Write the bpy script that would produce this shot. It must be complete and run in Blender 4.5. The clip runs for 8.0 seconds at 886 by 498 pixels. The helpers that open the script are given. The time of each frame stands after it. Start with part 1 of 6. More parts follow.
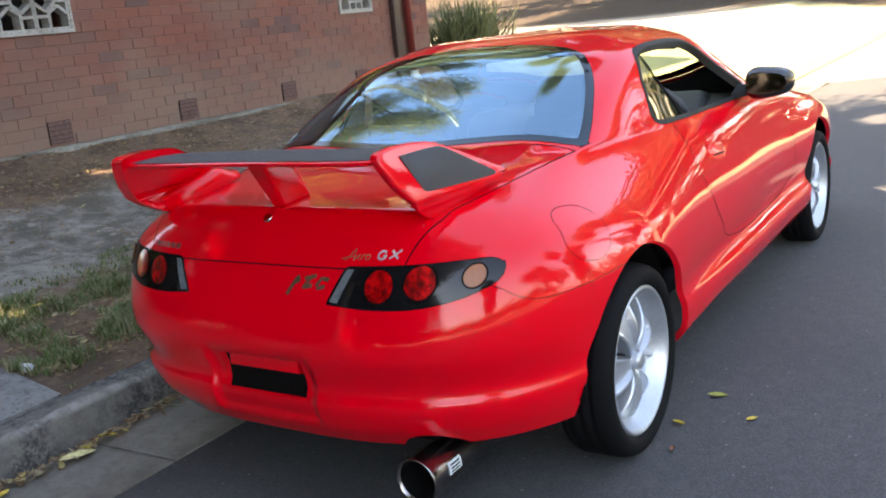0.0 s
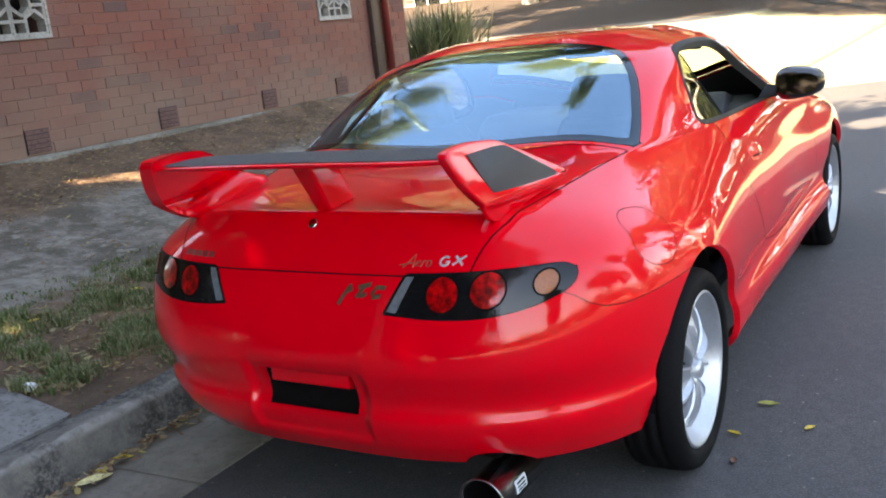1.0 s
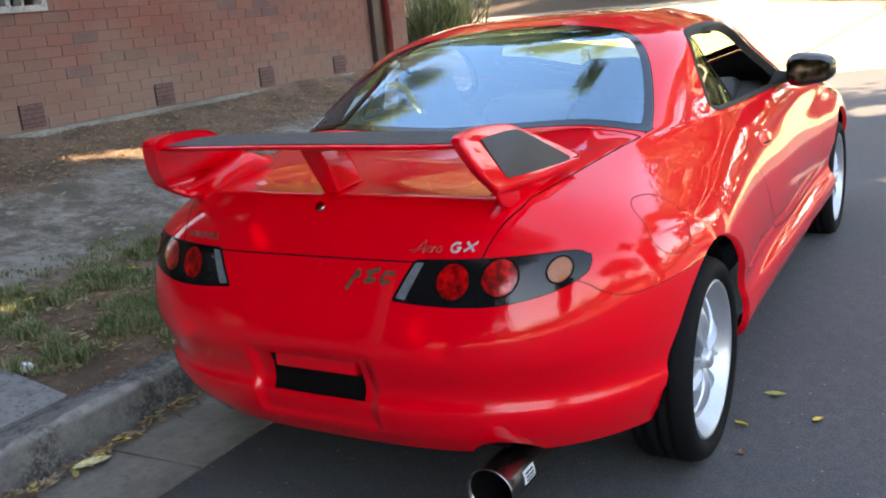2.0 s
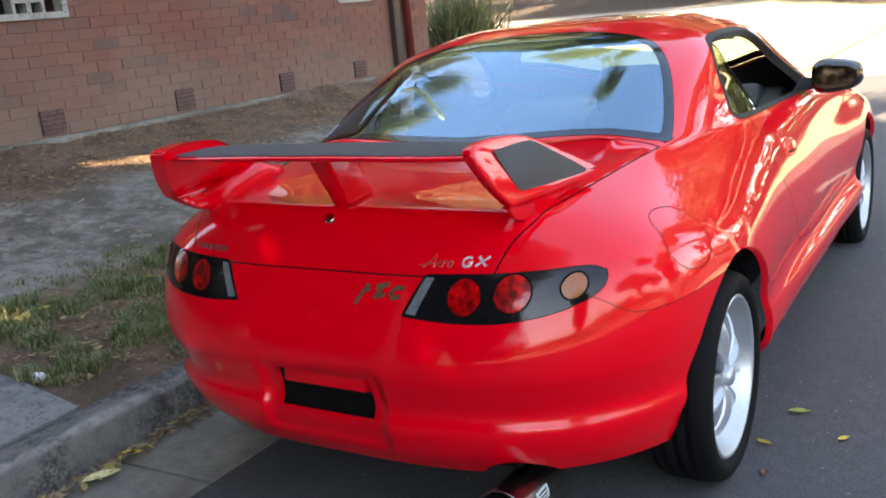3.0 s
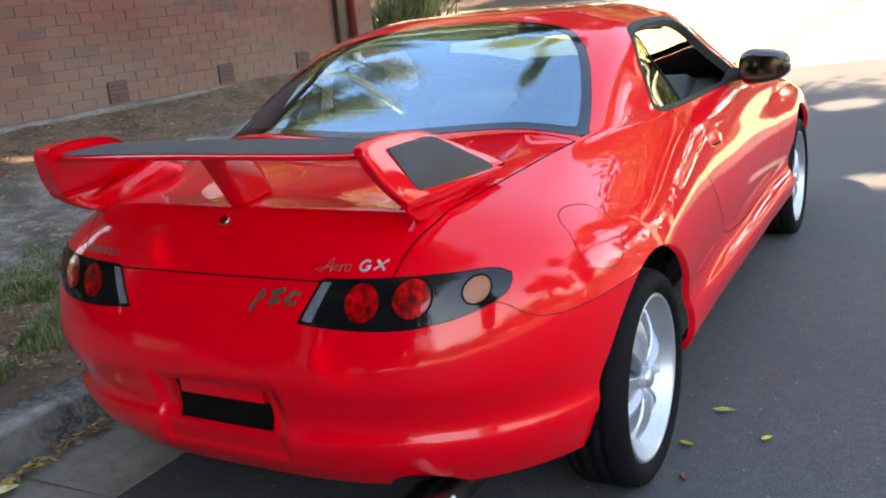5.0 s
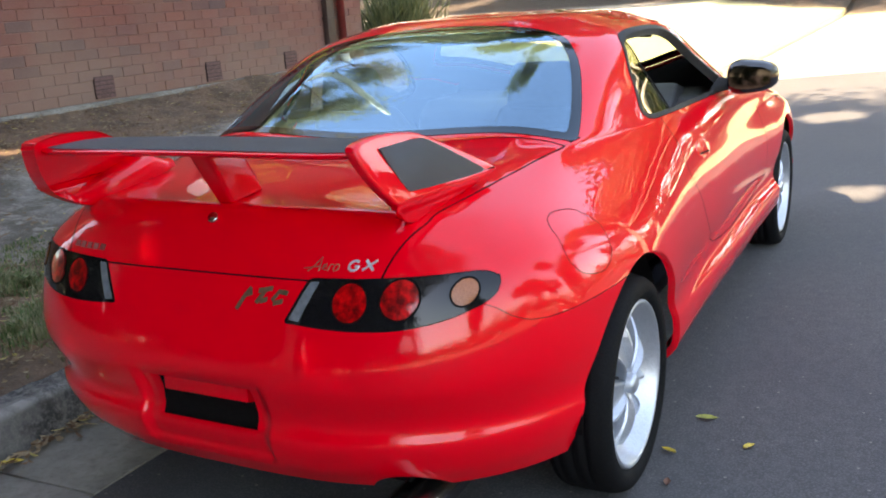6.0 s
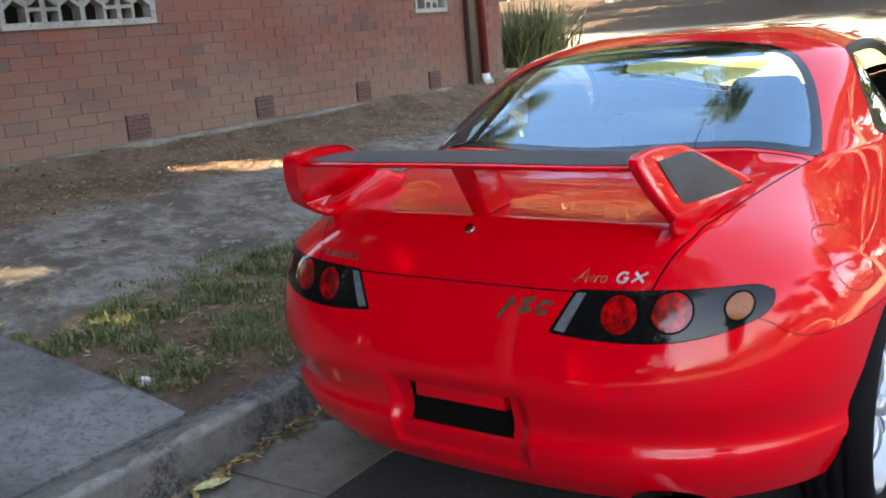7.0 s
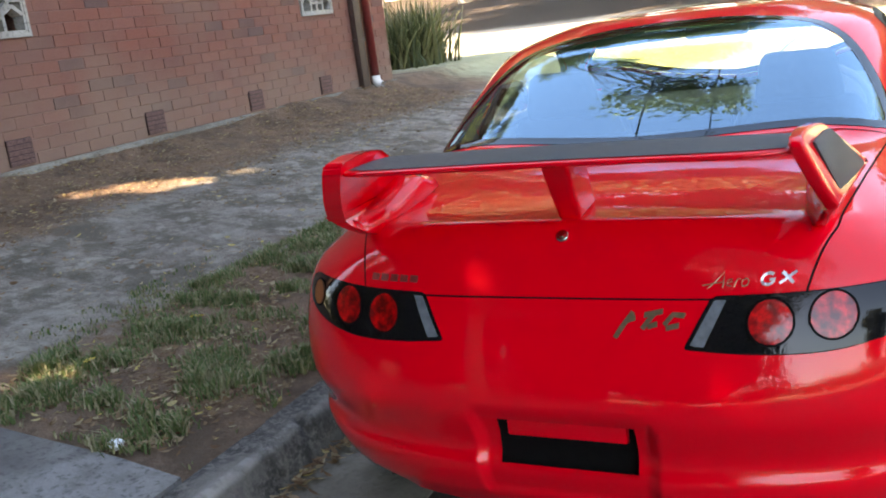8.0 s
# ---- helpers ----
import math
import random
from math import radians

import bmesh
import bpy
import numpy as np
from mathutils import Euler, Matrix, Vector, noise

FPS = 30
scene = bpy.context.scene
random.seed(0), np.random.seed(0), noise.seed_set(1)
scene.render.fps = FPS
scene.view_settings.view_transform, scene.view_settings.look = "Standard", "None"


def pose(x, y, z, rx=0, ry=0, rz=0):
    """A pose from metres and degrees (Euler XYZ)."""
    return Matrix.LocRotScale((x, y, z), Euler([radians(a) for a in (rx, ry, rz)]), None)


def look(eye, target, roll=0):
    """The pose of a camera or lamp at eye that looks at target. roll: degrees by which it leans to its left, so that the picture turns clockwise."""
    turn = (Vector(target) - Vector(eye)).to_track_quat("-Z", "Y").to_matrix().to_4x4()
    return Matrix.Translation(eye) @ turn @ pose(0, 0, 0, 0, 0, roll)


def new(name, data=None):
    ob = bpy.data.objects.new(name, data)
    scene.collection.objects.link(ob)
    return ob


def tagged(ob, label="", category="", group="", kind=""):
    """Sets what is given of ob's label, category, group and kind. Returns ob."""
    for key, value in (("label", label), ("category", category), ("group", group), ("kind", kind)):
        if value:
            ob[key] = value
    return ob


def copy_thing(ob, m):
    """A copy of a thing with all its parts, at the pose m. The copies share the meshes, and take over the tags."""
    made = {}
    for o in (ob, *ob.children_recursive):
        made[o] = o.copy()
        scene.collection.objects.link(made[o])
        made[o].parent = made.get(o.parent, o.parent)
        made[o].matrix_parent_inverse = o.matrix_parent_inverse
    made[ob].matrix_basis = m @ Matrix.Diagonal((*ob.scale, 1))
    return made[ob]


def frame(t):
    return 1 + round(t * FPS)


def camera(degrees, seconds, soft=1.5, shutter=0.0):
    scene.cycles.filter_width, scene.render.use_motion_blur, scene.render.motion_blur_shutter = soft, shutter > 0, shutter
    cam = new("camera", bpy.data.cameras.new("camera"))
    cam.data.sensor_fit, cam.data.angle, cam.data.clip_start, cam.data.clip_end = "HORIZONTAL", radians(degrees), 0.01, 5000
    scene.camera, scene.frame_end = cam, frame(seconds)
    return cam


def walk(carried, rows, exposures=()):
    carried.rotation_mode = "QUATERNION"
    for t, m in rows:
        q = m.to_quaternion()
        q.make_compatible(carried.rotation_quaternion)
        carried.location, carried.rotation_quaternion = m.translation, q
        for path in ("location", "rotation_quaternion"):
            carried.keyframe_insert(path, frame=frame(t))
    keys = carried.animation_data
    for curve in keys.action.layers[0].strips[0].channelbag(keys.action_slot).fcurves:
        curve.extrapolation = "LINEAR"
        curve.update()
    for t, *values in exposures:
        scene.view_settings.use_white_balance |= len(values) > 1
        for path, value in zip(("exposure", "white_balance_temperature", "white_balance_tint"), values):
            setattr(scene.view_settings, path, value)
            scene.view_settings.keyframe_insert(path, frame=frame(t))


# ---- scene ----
cam = camera(51.1, 8.0, soft=1.9)
PATH = [
    (0, (1.772, -2.399, 1.302), (0.691, -0.785, 0.824), -6.3),
    (0.5, (1.61, -2.406, 1.298), (0.483, -0.809, 0.874), -5.9),
    (1, (1.486, -2.416, 1.283), (0.477, -0.753, 0.818), -6.3),
    (1.5, (1.445, -2.398, 1.284), (0.482, -0.72, 0.777), -6.1),
    (2, (1.425, -2.397, 1.288), (0.432, -0.736, 0.781), -5.4),
    (2.2, (1.419, -2.396, 1.289), (0.385, -0.756, 0.8), -5.5),
    (3.3, (1.416, -2.290, 1.295), (0.380, -0.655, 0.790), -5.7),
    (3.5, (1.414, -2.267, 1.291), (0.387, -0.63, 0.773), -5.9),
    (4, (1.426, -2.227, 1.289), (0.415, -0.579, 0.776), -4.3),
    (4.5, (1.454, -2.193, 1.284), (0.478, -0.533, 0.742), -5.3),
    (5, (1.472, -2.168, 1.279), (0.515, -0.491, 0.756), -5.6),
    (6.3, (1.45, -2.184, 1.277), (0.523, -0.485, 0.772), -3.6),
    (6.5, (1.408, -2.245, 1.286), (0.4, -0.581, 0.819), -3.6),
    (6.8, (1.279, -2.328, 1.294), (0.168, -0.731, 0.824), -4.8),
    (7, (1.187, -2.373, 1.292), (0.058, -0.787, 0.832), -4.9),
    (7.3, (1.018, -2.352, 1.286), (-0.050, -0.738, 0.782), -6.7),
    (7.5, (0.896, -2.335, 1.28), (-0.138, -0.696, 0.787), -8.0),
    (7.8, (0.721, -2.323, 1.291), (-0.249, -0.645, 0.796), -8.2),
    (8, (0.603, -2.328, 1.286), (-0.27, -0.594, 0.806), -7.4),
]
walk(cam, [(t, look(eye, target, roll)) for t, eye, target, roll in PATH],
     exposures=[(0.0, 3.26, 9600, 17), (6.3, 3.26, 9600, 17), (7.2, 3.20, 9600, 17), (8.0, 3.36, 9450, 17)])

# ---- light ----
SUN_TO = Vector((-0.27, -0.71, 0.65)).normalized()
world = bpy.data.worlds.new("sky")
scene.world = world
world.use_nodes = True
wn = world.node_tree
sky = wn.nodes.new("ShaderNodeTexSky")
sky.sky_type, sky.sun_disc = "NISHITA", False
sky.ozone_density, sky.dust_density = 2.5, 0.6
sky.sun_elevation = math.asin(SUN_TO.z)
sky.sun_rotation = math.atan2(SUN_TO.x, SUN_TO.y)
wn.links.new(sky.outputs["Color"], wn.nodes["Background"].inputs["Color"])
wn.nodes["Background"].inputs["Strength"].default_value = 0.15
sun = new("sun", bpy.data.lights.new("sun", "SUN"))
sun.data.energy, sun.data.angle, sun.data.color = 4.5, radians(0.5), (1.0, 0.94, 0.84)
sun.matrix_world = look(SUN_TO * 40, (0, 0, 0))


# ---- materials ----
def material(name):
    m = bpy.data.materials.new(name)
    m.use_nodes = True
    return m, m.node_tree, m.node_tree.nodes["Principled BSDF"]


def add(t, kind, **values):
    n = t.nodes.new(kind)
    for k, v in values.items():
        n.inputs[k.replace("_", " ")].default_value = v
    return n


def link(t, a, b):
    t.links.new(a, b)


def ramp(t, source, stops):
    r = t.nodes.new("ShaderNodeValToRGB")
    while len(r.color_ramp.elements) < len(stops):
        r.color_ramp.elements.new(0.5)
    for e, (p, c) in zip(r.color_ramp.elements, stops):
        e.position, e.color = p, (*c, 1)
    link(t, source, r.inputs["Fac"])
    return r.outputs["Color"]


def noise_of(t, scale, detail=4.0, rough=0.55, coord=None):
    n = add(t, "ShaderNodeTexNoise", Scale=scale, Detail=detail, Roughness=rough)
    if coord is None:
        g = t.nodes.new("ShaderNodeNewGeometry")
        coord = g.outputs["Position"]
    link(t, coord, n.inputs["Vector"])
    return n.outputs["Fac"]


def mix(t, fac, a, b, how="MIX"):
    m = t.nodes.new("ShaderNodeMix")
    m.data_type, m.blend_type = "RGBA", how
    for value, i in ((fac, 0), (a, 6), (b, 7)):
        if hasattr(value, "links"):
            link(t, value, m.inputs[i])
        else:
            m.inputs[i].default_value = value if i == 0 else (*value, 1)
    return m.outputs[2]


def bump(t, b, height, strength=0.3, distance=0.01):
    n = add(t, "ShaderNodeBump", Strength=strength, Distance=distance)
    link(t, height, n.inputs["Height"])
    link(t, n.outputs["Normal"], b.inputs["Normal"])


def plain(name, color, rough=0.5, metal=0.0, grain=0.0, scale=60.0, coat=0.0, spec=0.5):
    """A surface of one colour with a little mottling and relief."""
    m, t, b = material(name)
    b.inputs["Roughness"].default_value, b.inputs["Metallic"].default_value = rough, metal
    b.inputs["Coat Weight"].default_value, b.inputs["Coat Roughness"].default_value = coat, 0.04
    b.inputs["Specular IOR Level"].default_value = spec
    n = noise_of(t, scale)
    lo, hi = [max(0.0, c * (1 - 0.25 - grain)) for c in color], [min(1.0, c * (1 + 0.2 + grain)) for c in color]
    link(t, ramp(t, n, [(0.3, lo), (0.7, hi)]), b.inputs["Base Color"])
    if grain:
        bump(t, b, n, 0.25 + grain, 0.004)
    return m


def paint(name, color):
    m, t, b = material(name)
    n = noise_of(t, 2.5, 3)
    fine = noise_of(t, 900, 2)
    base = mix(t, n, [c * 0.93 for c in color], color)
    link(t, base, b.inputs["Base Color"])
    b.inputs["Roughness"].default_value = 0.42
    b.inputs["Specular IOR Level"].default_value = 0.02
    b.inputs["Coat Weight"].default_value = 1.0
    b.inputs["Coat Roughness"].default_value = 0.012
    b.inputs["Coat IOR"].default_value = 1.46
    bump(t, b, fine, 0.008, 0.0003)
    return m


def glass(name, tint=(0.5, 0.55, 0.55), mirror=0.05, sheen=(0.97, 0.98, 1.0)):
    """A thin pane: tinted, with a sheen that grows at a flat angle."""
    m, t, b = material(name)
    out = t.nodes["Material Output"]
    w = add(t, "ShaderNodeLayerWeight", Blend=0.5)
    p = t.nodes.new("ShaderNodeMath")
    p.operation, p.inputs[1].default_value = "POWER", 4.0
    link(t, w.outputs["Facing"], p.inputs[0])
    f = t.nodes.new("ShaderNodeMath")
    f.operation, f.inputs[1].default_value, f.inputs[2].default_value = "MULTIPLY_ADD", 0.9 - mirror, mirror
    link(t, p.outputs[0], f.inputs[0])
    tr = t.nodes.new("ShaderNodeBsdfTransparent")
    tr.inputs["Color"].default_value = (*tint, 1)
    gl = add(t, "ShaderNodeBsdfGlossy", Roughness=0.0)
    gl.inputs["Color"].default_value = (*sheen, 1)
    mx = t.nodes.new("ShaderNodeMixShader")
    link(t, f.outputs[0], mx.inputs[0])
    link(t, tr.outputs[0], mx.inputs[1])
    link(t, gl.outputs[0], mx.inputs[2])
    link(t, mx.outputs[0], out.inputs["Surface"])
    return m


def by_object(name, stops, rough=0.85, scale=40.0, relief=0.4, stain=None):
    """Each piece takes its own tone; grain and stains run over it."""
    m, t, b = material(name)
    info = t.nodes.new("ShaderNodeObjectInfo")
    geo = t.nodes.new("ShaderNodeNewGeometry")
    s = t.nodes.new("ShaderNodeMath")
    s.operation = "ADD"
    link(t, info.outputs["Random"], s.inputs[0])
    link(t, geo.outputs["Random Per Island"], s.inputs[1])
    fr = t.nodes.new("ShaderNodeMath")
    fr.operation = "FRACT"
    link(t, s.outputs[0], fr.inputs[0])
    c = ramp(t, fr.outputs[0], stops)
    n = noise_of(t, scale, 5)
    c = mix(t, 0.55, c, ramp(t, n, [(0.25, (0.45, 0.45, 0.45)), (0.75, (1.0, 1.0, 1.0))]), "MULTIPLY")
    if stain:
        big = noise_of(t, 1.3, 5)
        c = mix(t, ramp(t, big, [(0.40, (0, 0, 0)), (0.66, (0.65, 0.65, 0.65))]), c, stain)
    link(t, c, b.inputs["Base Color"])
    b.inputs["Roughness"].default_value = rough
    bump(t, b, n, relief, 0.006)
    return m


RED = paint("red_paint", (0.84, 0.0010, 0.0105))
BLACK_GLOSS = plain("black_gloss", (0.008, 0.008, 0.009), 0.12, coat=0.6)
BLACK_TRIM = plain("black_rubber", (0.018, 0.019, 0.020), 0.55, grain=0.1, scale=300, spec=0.25)
GAP = plain("shadow_gap_rubber", (0.005, 0.004, 0.004), 0.9, spec=0.05)
# GLASS's blue gloss imitates blue sky; mirror strengths are raised to brighten reflections.
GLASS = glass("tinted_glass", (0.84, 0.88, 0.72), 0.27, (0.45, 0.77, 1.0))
SIDE_GLASS = glass("side_glass", (0.60, 0.64, 0.58), 0.55, (0.92, 0.97, 1.0))
CLEAR = glass("clear_glass", (0.88, 0.92, 0.66), 0.04)
BORDER = plain("ceramic_black", (0.004, 0.005, 0.008), 0.04, spec=0.6)
BORDER.node_tree.nodes["Principled BSDF"].inputs["IOR"].default_value = 1.55
# Blue specular tint puts the mirrored sky's colour into the border.
BORDER.node_tree.nodes["Principled BSDF"].inputs["Specular Tint"].default_value = (0.62, 0.86, 1.0, 1)
CABIN = plain("cabin_cloth", (0.035, 0.037, 0.042), 0.85, grain=0.2, scale=200)
CABIN_HARD = plain("cabin_plastic", (0.085, 0.088, 0.094), 0.55, grain=0.1, scale=300)


# ---- building tools ----
def mesh_of(name, verts, faces, mat, smooth=True, normals=None):
    me = bpy.data.meshes.new(name)
    me.from_pydata([tuple(p) for p in verts], [], [tuple(f) for f in faces])
    me.materials.append(mat)
    if smooth:
        me.polygons.foreach_set("use_smooth", [True] * len(me.polygons))
    if normals is not None:
        me.normals_split_custom_set_from_vertices([tuple(n) for n in normals])
    me.update()
    return me


def thing(name, label, category, place=(0, 0, 0), group="", kind=""):
    ob = new(name)
    ob.empty_display_size = 0.1
    ob.location = place
    return tagged(ob, label, category, group, kind)


def child(name, me, parent, label=""):
    ob = new(name, me)
    ob.parent = parent
    return tagged(ob, label) if label else ob


def part(name, bm, mat, parent, label="", smooth=False, bevel=0.0, seg=2):
    """One bmesh as one mesh object under a thing or a part."""
    if bevel:
        bmesh.ops.bevel(bm, geom=bm.edges[:], offset=bevel, segments=seg, affect="EDGES", profile=0.6)
    me = bpy.data.meshes.new(name)
    bmesh.ops.recalc_face_normals(bm, faces=bm.faces[:])
    bm.to_mesh(me)
    bm.free()
    me.materials.append(mat)
    if smooth or bevel:
        me.polygons.foreach_set("use_smooth", [True] * len(me.polygons))
        if bevel and not smooth:
            me.set_sharp_from_angle(angle=radians(40))
    ob = new(name, me)
    if parent:
        ob.parent = parent
    return tagged(ob, label) if label else ob


def box(bm, x0, x1, y0, y1, z0, z1, m=None):
    r = bmesh.ops.create_cube(bm, size=1.0)
    for v in r["verts"]:
        v.co = Vector(((x0 + x1) / 2 + v.co.x * (x1 - x0), (y0 + y1) / 2 + v.co.y * (y1 - y0), (z0 + z1) / 2 + v.co.z * (z1 - z0)))
        if m:
            v.co = m @ v.co
    return bm


def prism(bm, outline, lift, near, far):
    """A plate: the outline in two axes, lifted to 3D by lift(a, b, h) at the heights near and far."""
    a = [bm.verts.new(lift(p, q, near)) for p, q in outline]
    b = [bm.verts.new(lift(p, q, far)) for p, q in outline]
    bm.faces.new(a)
    bm.faces.new(b[::-1])
    n = len(a)
    for i in range(n):
        bm.faces.new((a[i], b[i], b[(i + 1) % n], a[(i + 1) % n]))
    return bm


def lathe(bm, profile, steps, axis="x", centre=(0, 0, 0), close=False):
    """Turns a profile of (radius, along) pairs round an axis."""
    rows = []
    for r, h in profile:
        row = []
        for k in range(steps):
            a = 2 * math.pi * k / steps
            c, s = r * math.cos(a), r * math.sin(a)
            p = {"x": (h, c, s), "y": (c, h, s), "z": (c, s, h)}[axis]
            row.append(bm.verts.new(Vector(p) + Vector(centre)))
        rows.append(row)
    pairs = list(zip(rows, rows[1:])) + ([(rows[-1], rows[0])] if close else [])
    for p, q in pairs:
        for k in range(steps):
            bm.faces.new((p[k], p[(k + 1) % steps], q[(k + 1) % steps], q[k]))
    return bm


def tube(bm, points, radius, steps=8, caps=True):
    """A round tube along points; radius a number or one for each point."""
    pts = [Vector(p) for p in points]
    rad = radius if isinstance(radius, (list, tuple)) else [radius] * len(pts)
    rows = []
    for i, p in enumerate(pts):
        d = (pts[min(i + 1, len(pts) - 1)] - pts[max(i - 1, 0)]).normalized()
        u = d.cross(Vector((0, 0, 1)) if abs(d.z) < 0.9 else Vector((1, 0, 0))).normalized()
        w = d.cross(u)
        rows.append([bm.verts.new(p + rad[i] * (math.cos(2 * math.pi * k / steps) * u + math.sin(2 * math.pi * k / steps) * w)) for k in range(steps)])
    for p, q in zip(rows, rows[1:]):
        for k in range(steps):
            bm.faces.new((p[k], p[(k + 1) % steps], q[(k + 1) % steps], q[k]))
    if caps:
        bm.faces.new(rows[0])
        bm.faces.new(rows[-1][::-1])
    return bm


def spline(xs, ys):
    """A natural cubic spline through the knots, straight past its ends."""
    xs, ys = np.array(xs, float), np.array(ys, float)
    n, h = len(xs), np.diff(xs)
    a, r = np.eye(n), np.zeros(n)
    for i in range(1, n - 1):
        a[i, i - 1:i + 2] = h[i - 1], 2 * (h[i - 1] + h[i]), h[i]
        r[i] = 6 * ((ys[i + 1] - ys[i]) / h[i] - (ys[i] - ys[i - 1]) / h[i - 1])
    m = np.linalg.solve(a, r)

    def at(x):
        x = np.clip(np.asarray(x, float), xs[0], xs[-1])
        i = np.clip(np.searchsorted(xs, x) - 1, 0, n - 2)
        p, q, hh = xs[i + 1] - x, x - xs[i], h[i]
        return (m[i] * p ** 3 + m[i + 1] * q ** 3) / (6 * hh) + (ys[i] / hh - m[i] * hh / 6) * p + (ys[i + 1] / hh - m[i + 1] * hh / 6) * q
    return at


def rounded(corners, times=3):
    """A closed outline with its corners cut round."""
    p = np.array(corners, float)
    for _ in range(times):
        q = np.roll(p, -1, 0)
        p = np.stack([0.78 * p + 0.22 * q, 0.22 * p + 0.78 * q], 1).reshape(-1, 2)
    return p


def inside(outline, a, b):
    """Signed distance to a closed outline, negative inside."""
    p, q = outline, np.roll(outline, -1, 0)
    pt = np.stack([a, b], 1)
    best, odd = np.full(len(pt), 1e9), np.zeros(len(pt), bool)
    for u, w in zip(p, q):
        e = w - u
        t = np.clip(((pt - u) @ e) / max(e @ e, 1e-12), 0, 1)
        best = np.minimum(best, np.linalg.norm(pt - u - t[:, None] * e, axis=1))
        cross = ((u[1] > pt[:, 1]) != (w[1] > pt[:, 1]))
        xs = u[0] + (pt[:, 1] - u[1]) * e[0] / (e[1] if abs(e[1]) > 1e-12 else 1e-12)
        odd ^= cross & (pt[:, 0] < xs)
    return np.where(odd, -best, best)


# ---- the red coupe: its skin ----
# Rails run round the right half of the car from the tail's middle to the nose's middle.
KY = (-0.7, -0.25, 0.1, 0.6, 1.2, 1.8, 2.5, 3.2)
RAILS = []


def rail(step, y_rear, y_in, y_out, y_nose, power, width, height):
    RAILS.append((step, y_rear, y_in, y_out, y_nose, power, spline(KY, width), spline(KY, height)))


rail(0.00, -0.655, 0.0, 2.6, 3.25, 3.1, (0.70, 0.78, 0.80, 0.79, 0.79, 0.79, 0.80, 0.74), (0.235, 0.235, 0.22, 0.215, 0.21, 0.21, 0.22, 0.20))
rail(0.07, -0.705, 0.0, 2.6, 3.30, 3.1, (0.745, 0.808, 0.84, 0.838, 0.835, 0.835, 0.835, 0.77), (0.30, 0.30, 0.28, 0.275, 0.275, 0.275, 0.28, 0.26))
rail(0.13, -0.723, 0.0, 2.6, 3.32, 3.1, (0.765, 0.820, 0.845, 0.843, 0.843, 0.841, 0.845, 0.79), (0.365, 0.365, 0.36, 0.355, 0.35, 0.35, 0.36, 0.36))
rail(0.16, -0.712, 0.0, 2.6, 3.31, 3.1, (0.759, 0.816, 0.842, 0.827, 0.818, 0.813, 0.828, 0.78), (0.39, 0.39, 0.39, 0.385, 0.38, 0.38, 0.39, 0.40))
rail(0.27, -0.731, 0.0, 2.6, 3.30, 3.3, (0.788, 0.823, 0.850, 0.836, 0.828, 0.823, 0.838, 0.79), (0.50, 0.50, 0.50, 0.50, 0.50, 0.50, 0.52, 0.48))
rail(0.40, -0.694, 0.0, 2.6, 3.25, 3.6, (0.768, 0.815, 0.842, 0.829, 0.821, 0.816, 0.834, 0.78), (0.63, 0.63, 0.63, 0.624, 0.617, 0.611, 0.602, 0.55))
rail(0.51, -0.652, 0.0, 2.6, 3.15, 3.6, (0.76, 0.775, 0.80, 0.796, 0.791, 0.789, 0.806, 0.76), (0.725, 0.725, 0.72, 0.713, 0.705, 0.697, 0.684, 0.60))
rail(0.635, -0.580, 0.0, 2.6, 3.03, 3.1, (0.683, 0.722, 0.739, 0.766, 0.771, 0.773, 0.770, 0.715), (0.868, 0.778, 0.778, 0.776, 0.767, 0.756, 0.733, 0.63))
rail(0.670, -0.553, 0.0, 2.6, 3.00, 3.0, (0.66, 0.70, 0.72, 0.755, 0.765, 0.775, 0.765, 0.70), (0.893, 0.800, 0.80, 0.80, 0.79, 0.78, 0.745, 0.64))
rail(0.690, -0.525, 0.0, 2.55, 2.95, 3.0, (0.645, 0.684, 0.704, 0.747, 0.761, 0.772, 0.755, 0.68), (0.898, 0.812, 0.812, 0.812, 0.803, 0.792, 0.752, 0.645))
rail(0.78, -0.300, 0.2, 2.0, 2.60, 3.0, (0.60, 0.60, 0.625, 0.705, 0.735, 0.755, 0.70, 0.60), (0.885, 0.870, 0.872, 0.865, 0.85, 0.84, 0.78, 0.66))
rail(0.90, 0.020, 0.45, 1.45, 2.02, 4.0, (0.60, 0.60, 0.62, 0.69, 0.715, 0.72, 0.60, 0.55), (0.90, 0.905, 0.912, 0.893, 0.878, 0.865, 0.85, 0.80))
rail(0.91, 0.0377, 0.4616, 1.442, 2.0046, 4.0, (0.597, 0.597, 0.616, 0.685, 0.7096, 0.7123, 0.60, 0.55), (0.9100, 0.9146, 0.9209, 0.9025, 0.888, 0.8756, 0.8618, 0.8156))
rail(1.03, 0.250, 0.60, 1.35, 1.82, 4.0, (0.56, 0.56, 0.57, 0.63, 0.645, 0.62, 0.60, 0.55), (1.026, 1.026, 1.024, 1.012, 1.005, 1.00, 1.0, 1.0))
rail(1.18, 0.500, 0.85, 1.20, 1.58, 3.2, (0.50, 0.50, 0.50, 0.555, 0.555, 0.52, 0.50, 0.50), (1.136, 1.136, 1.136, 1.138, 1.14, 1.13, 1.13, 1.13))
rail(1.28, 0.680, 0.95, 1.15, 1.48, 2.8, (0.42, 0.42, 0.42, 0.43, 0.43, 0.40, 0.40, 0.40), (1.189, 1.189, 1.189, 1.190, 1.188, 1.18, 1.18, 1.18))
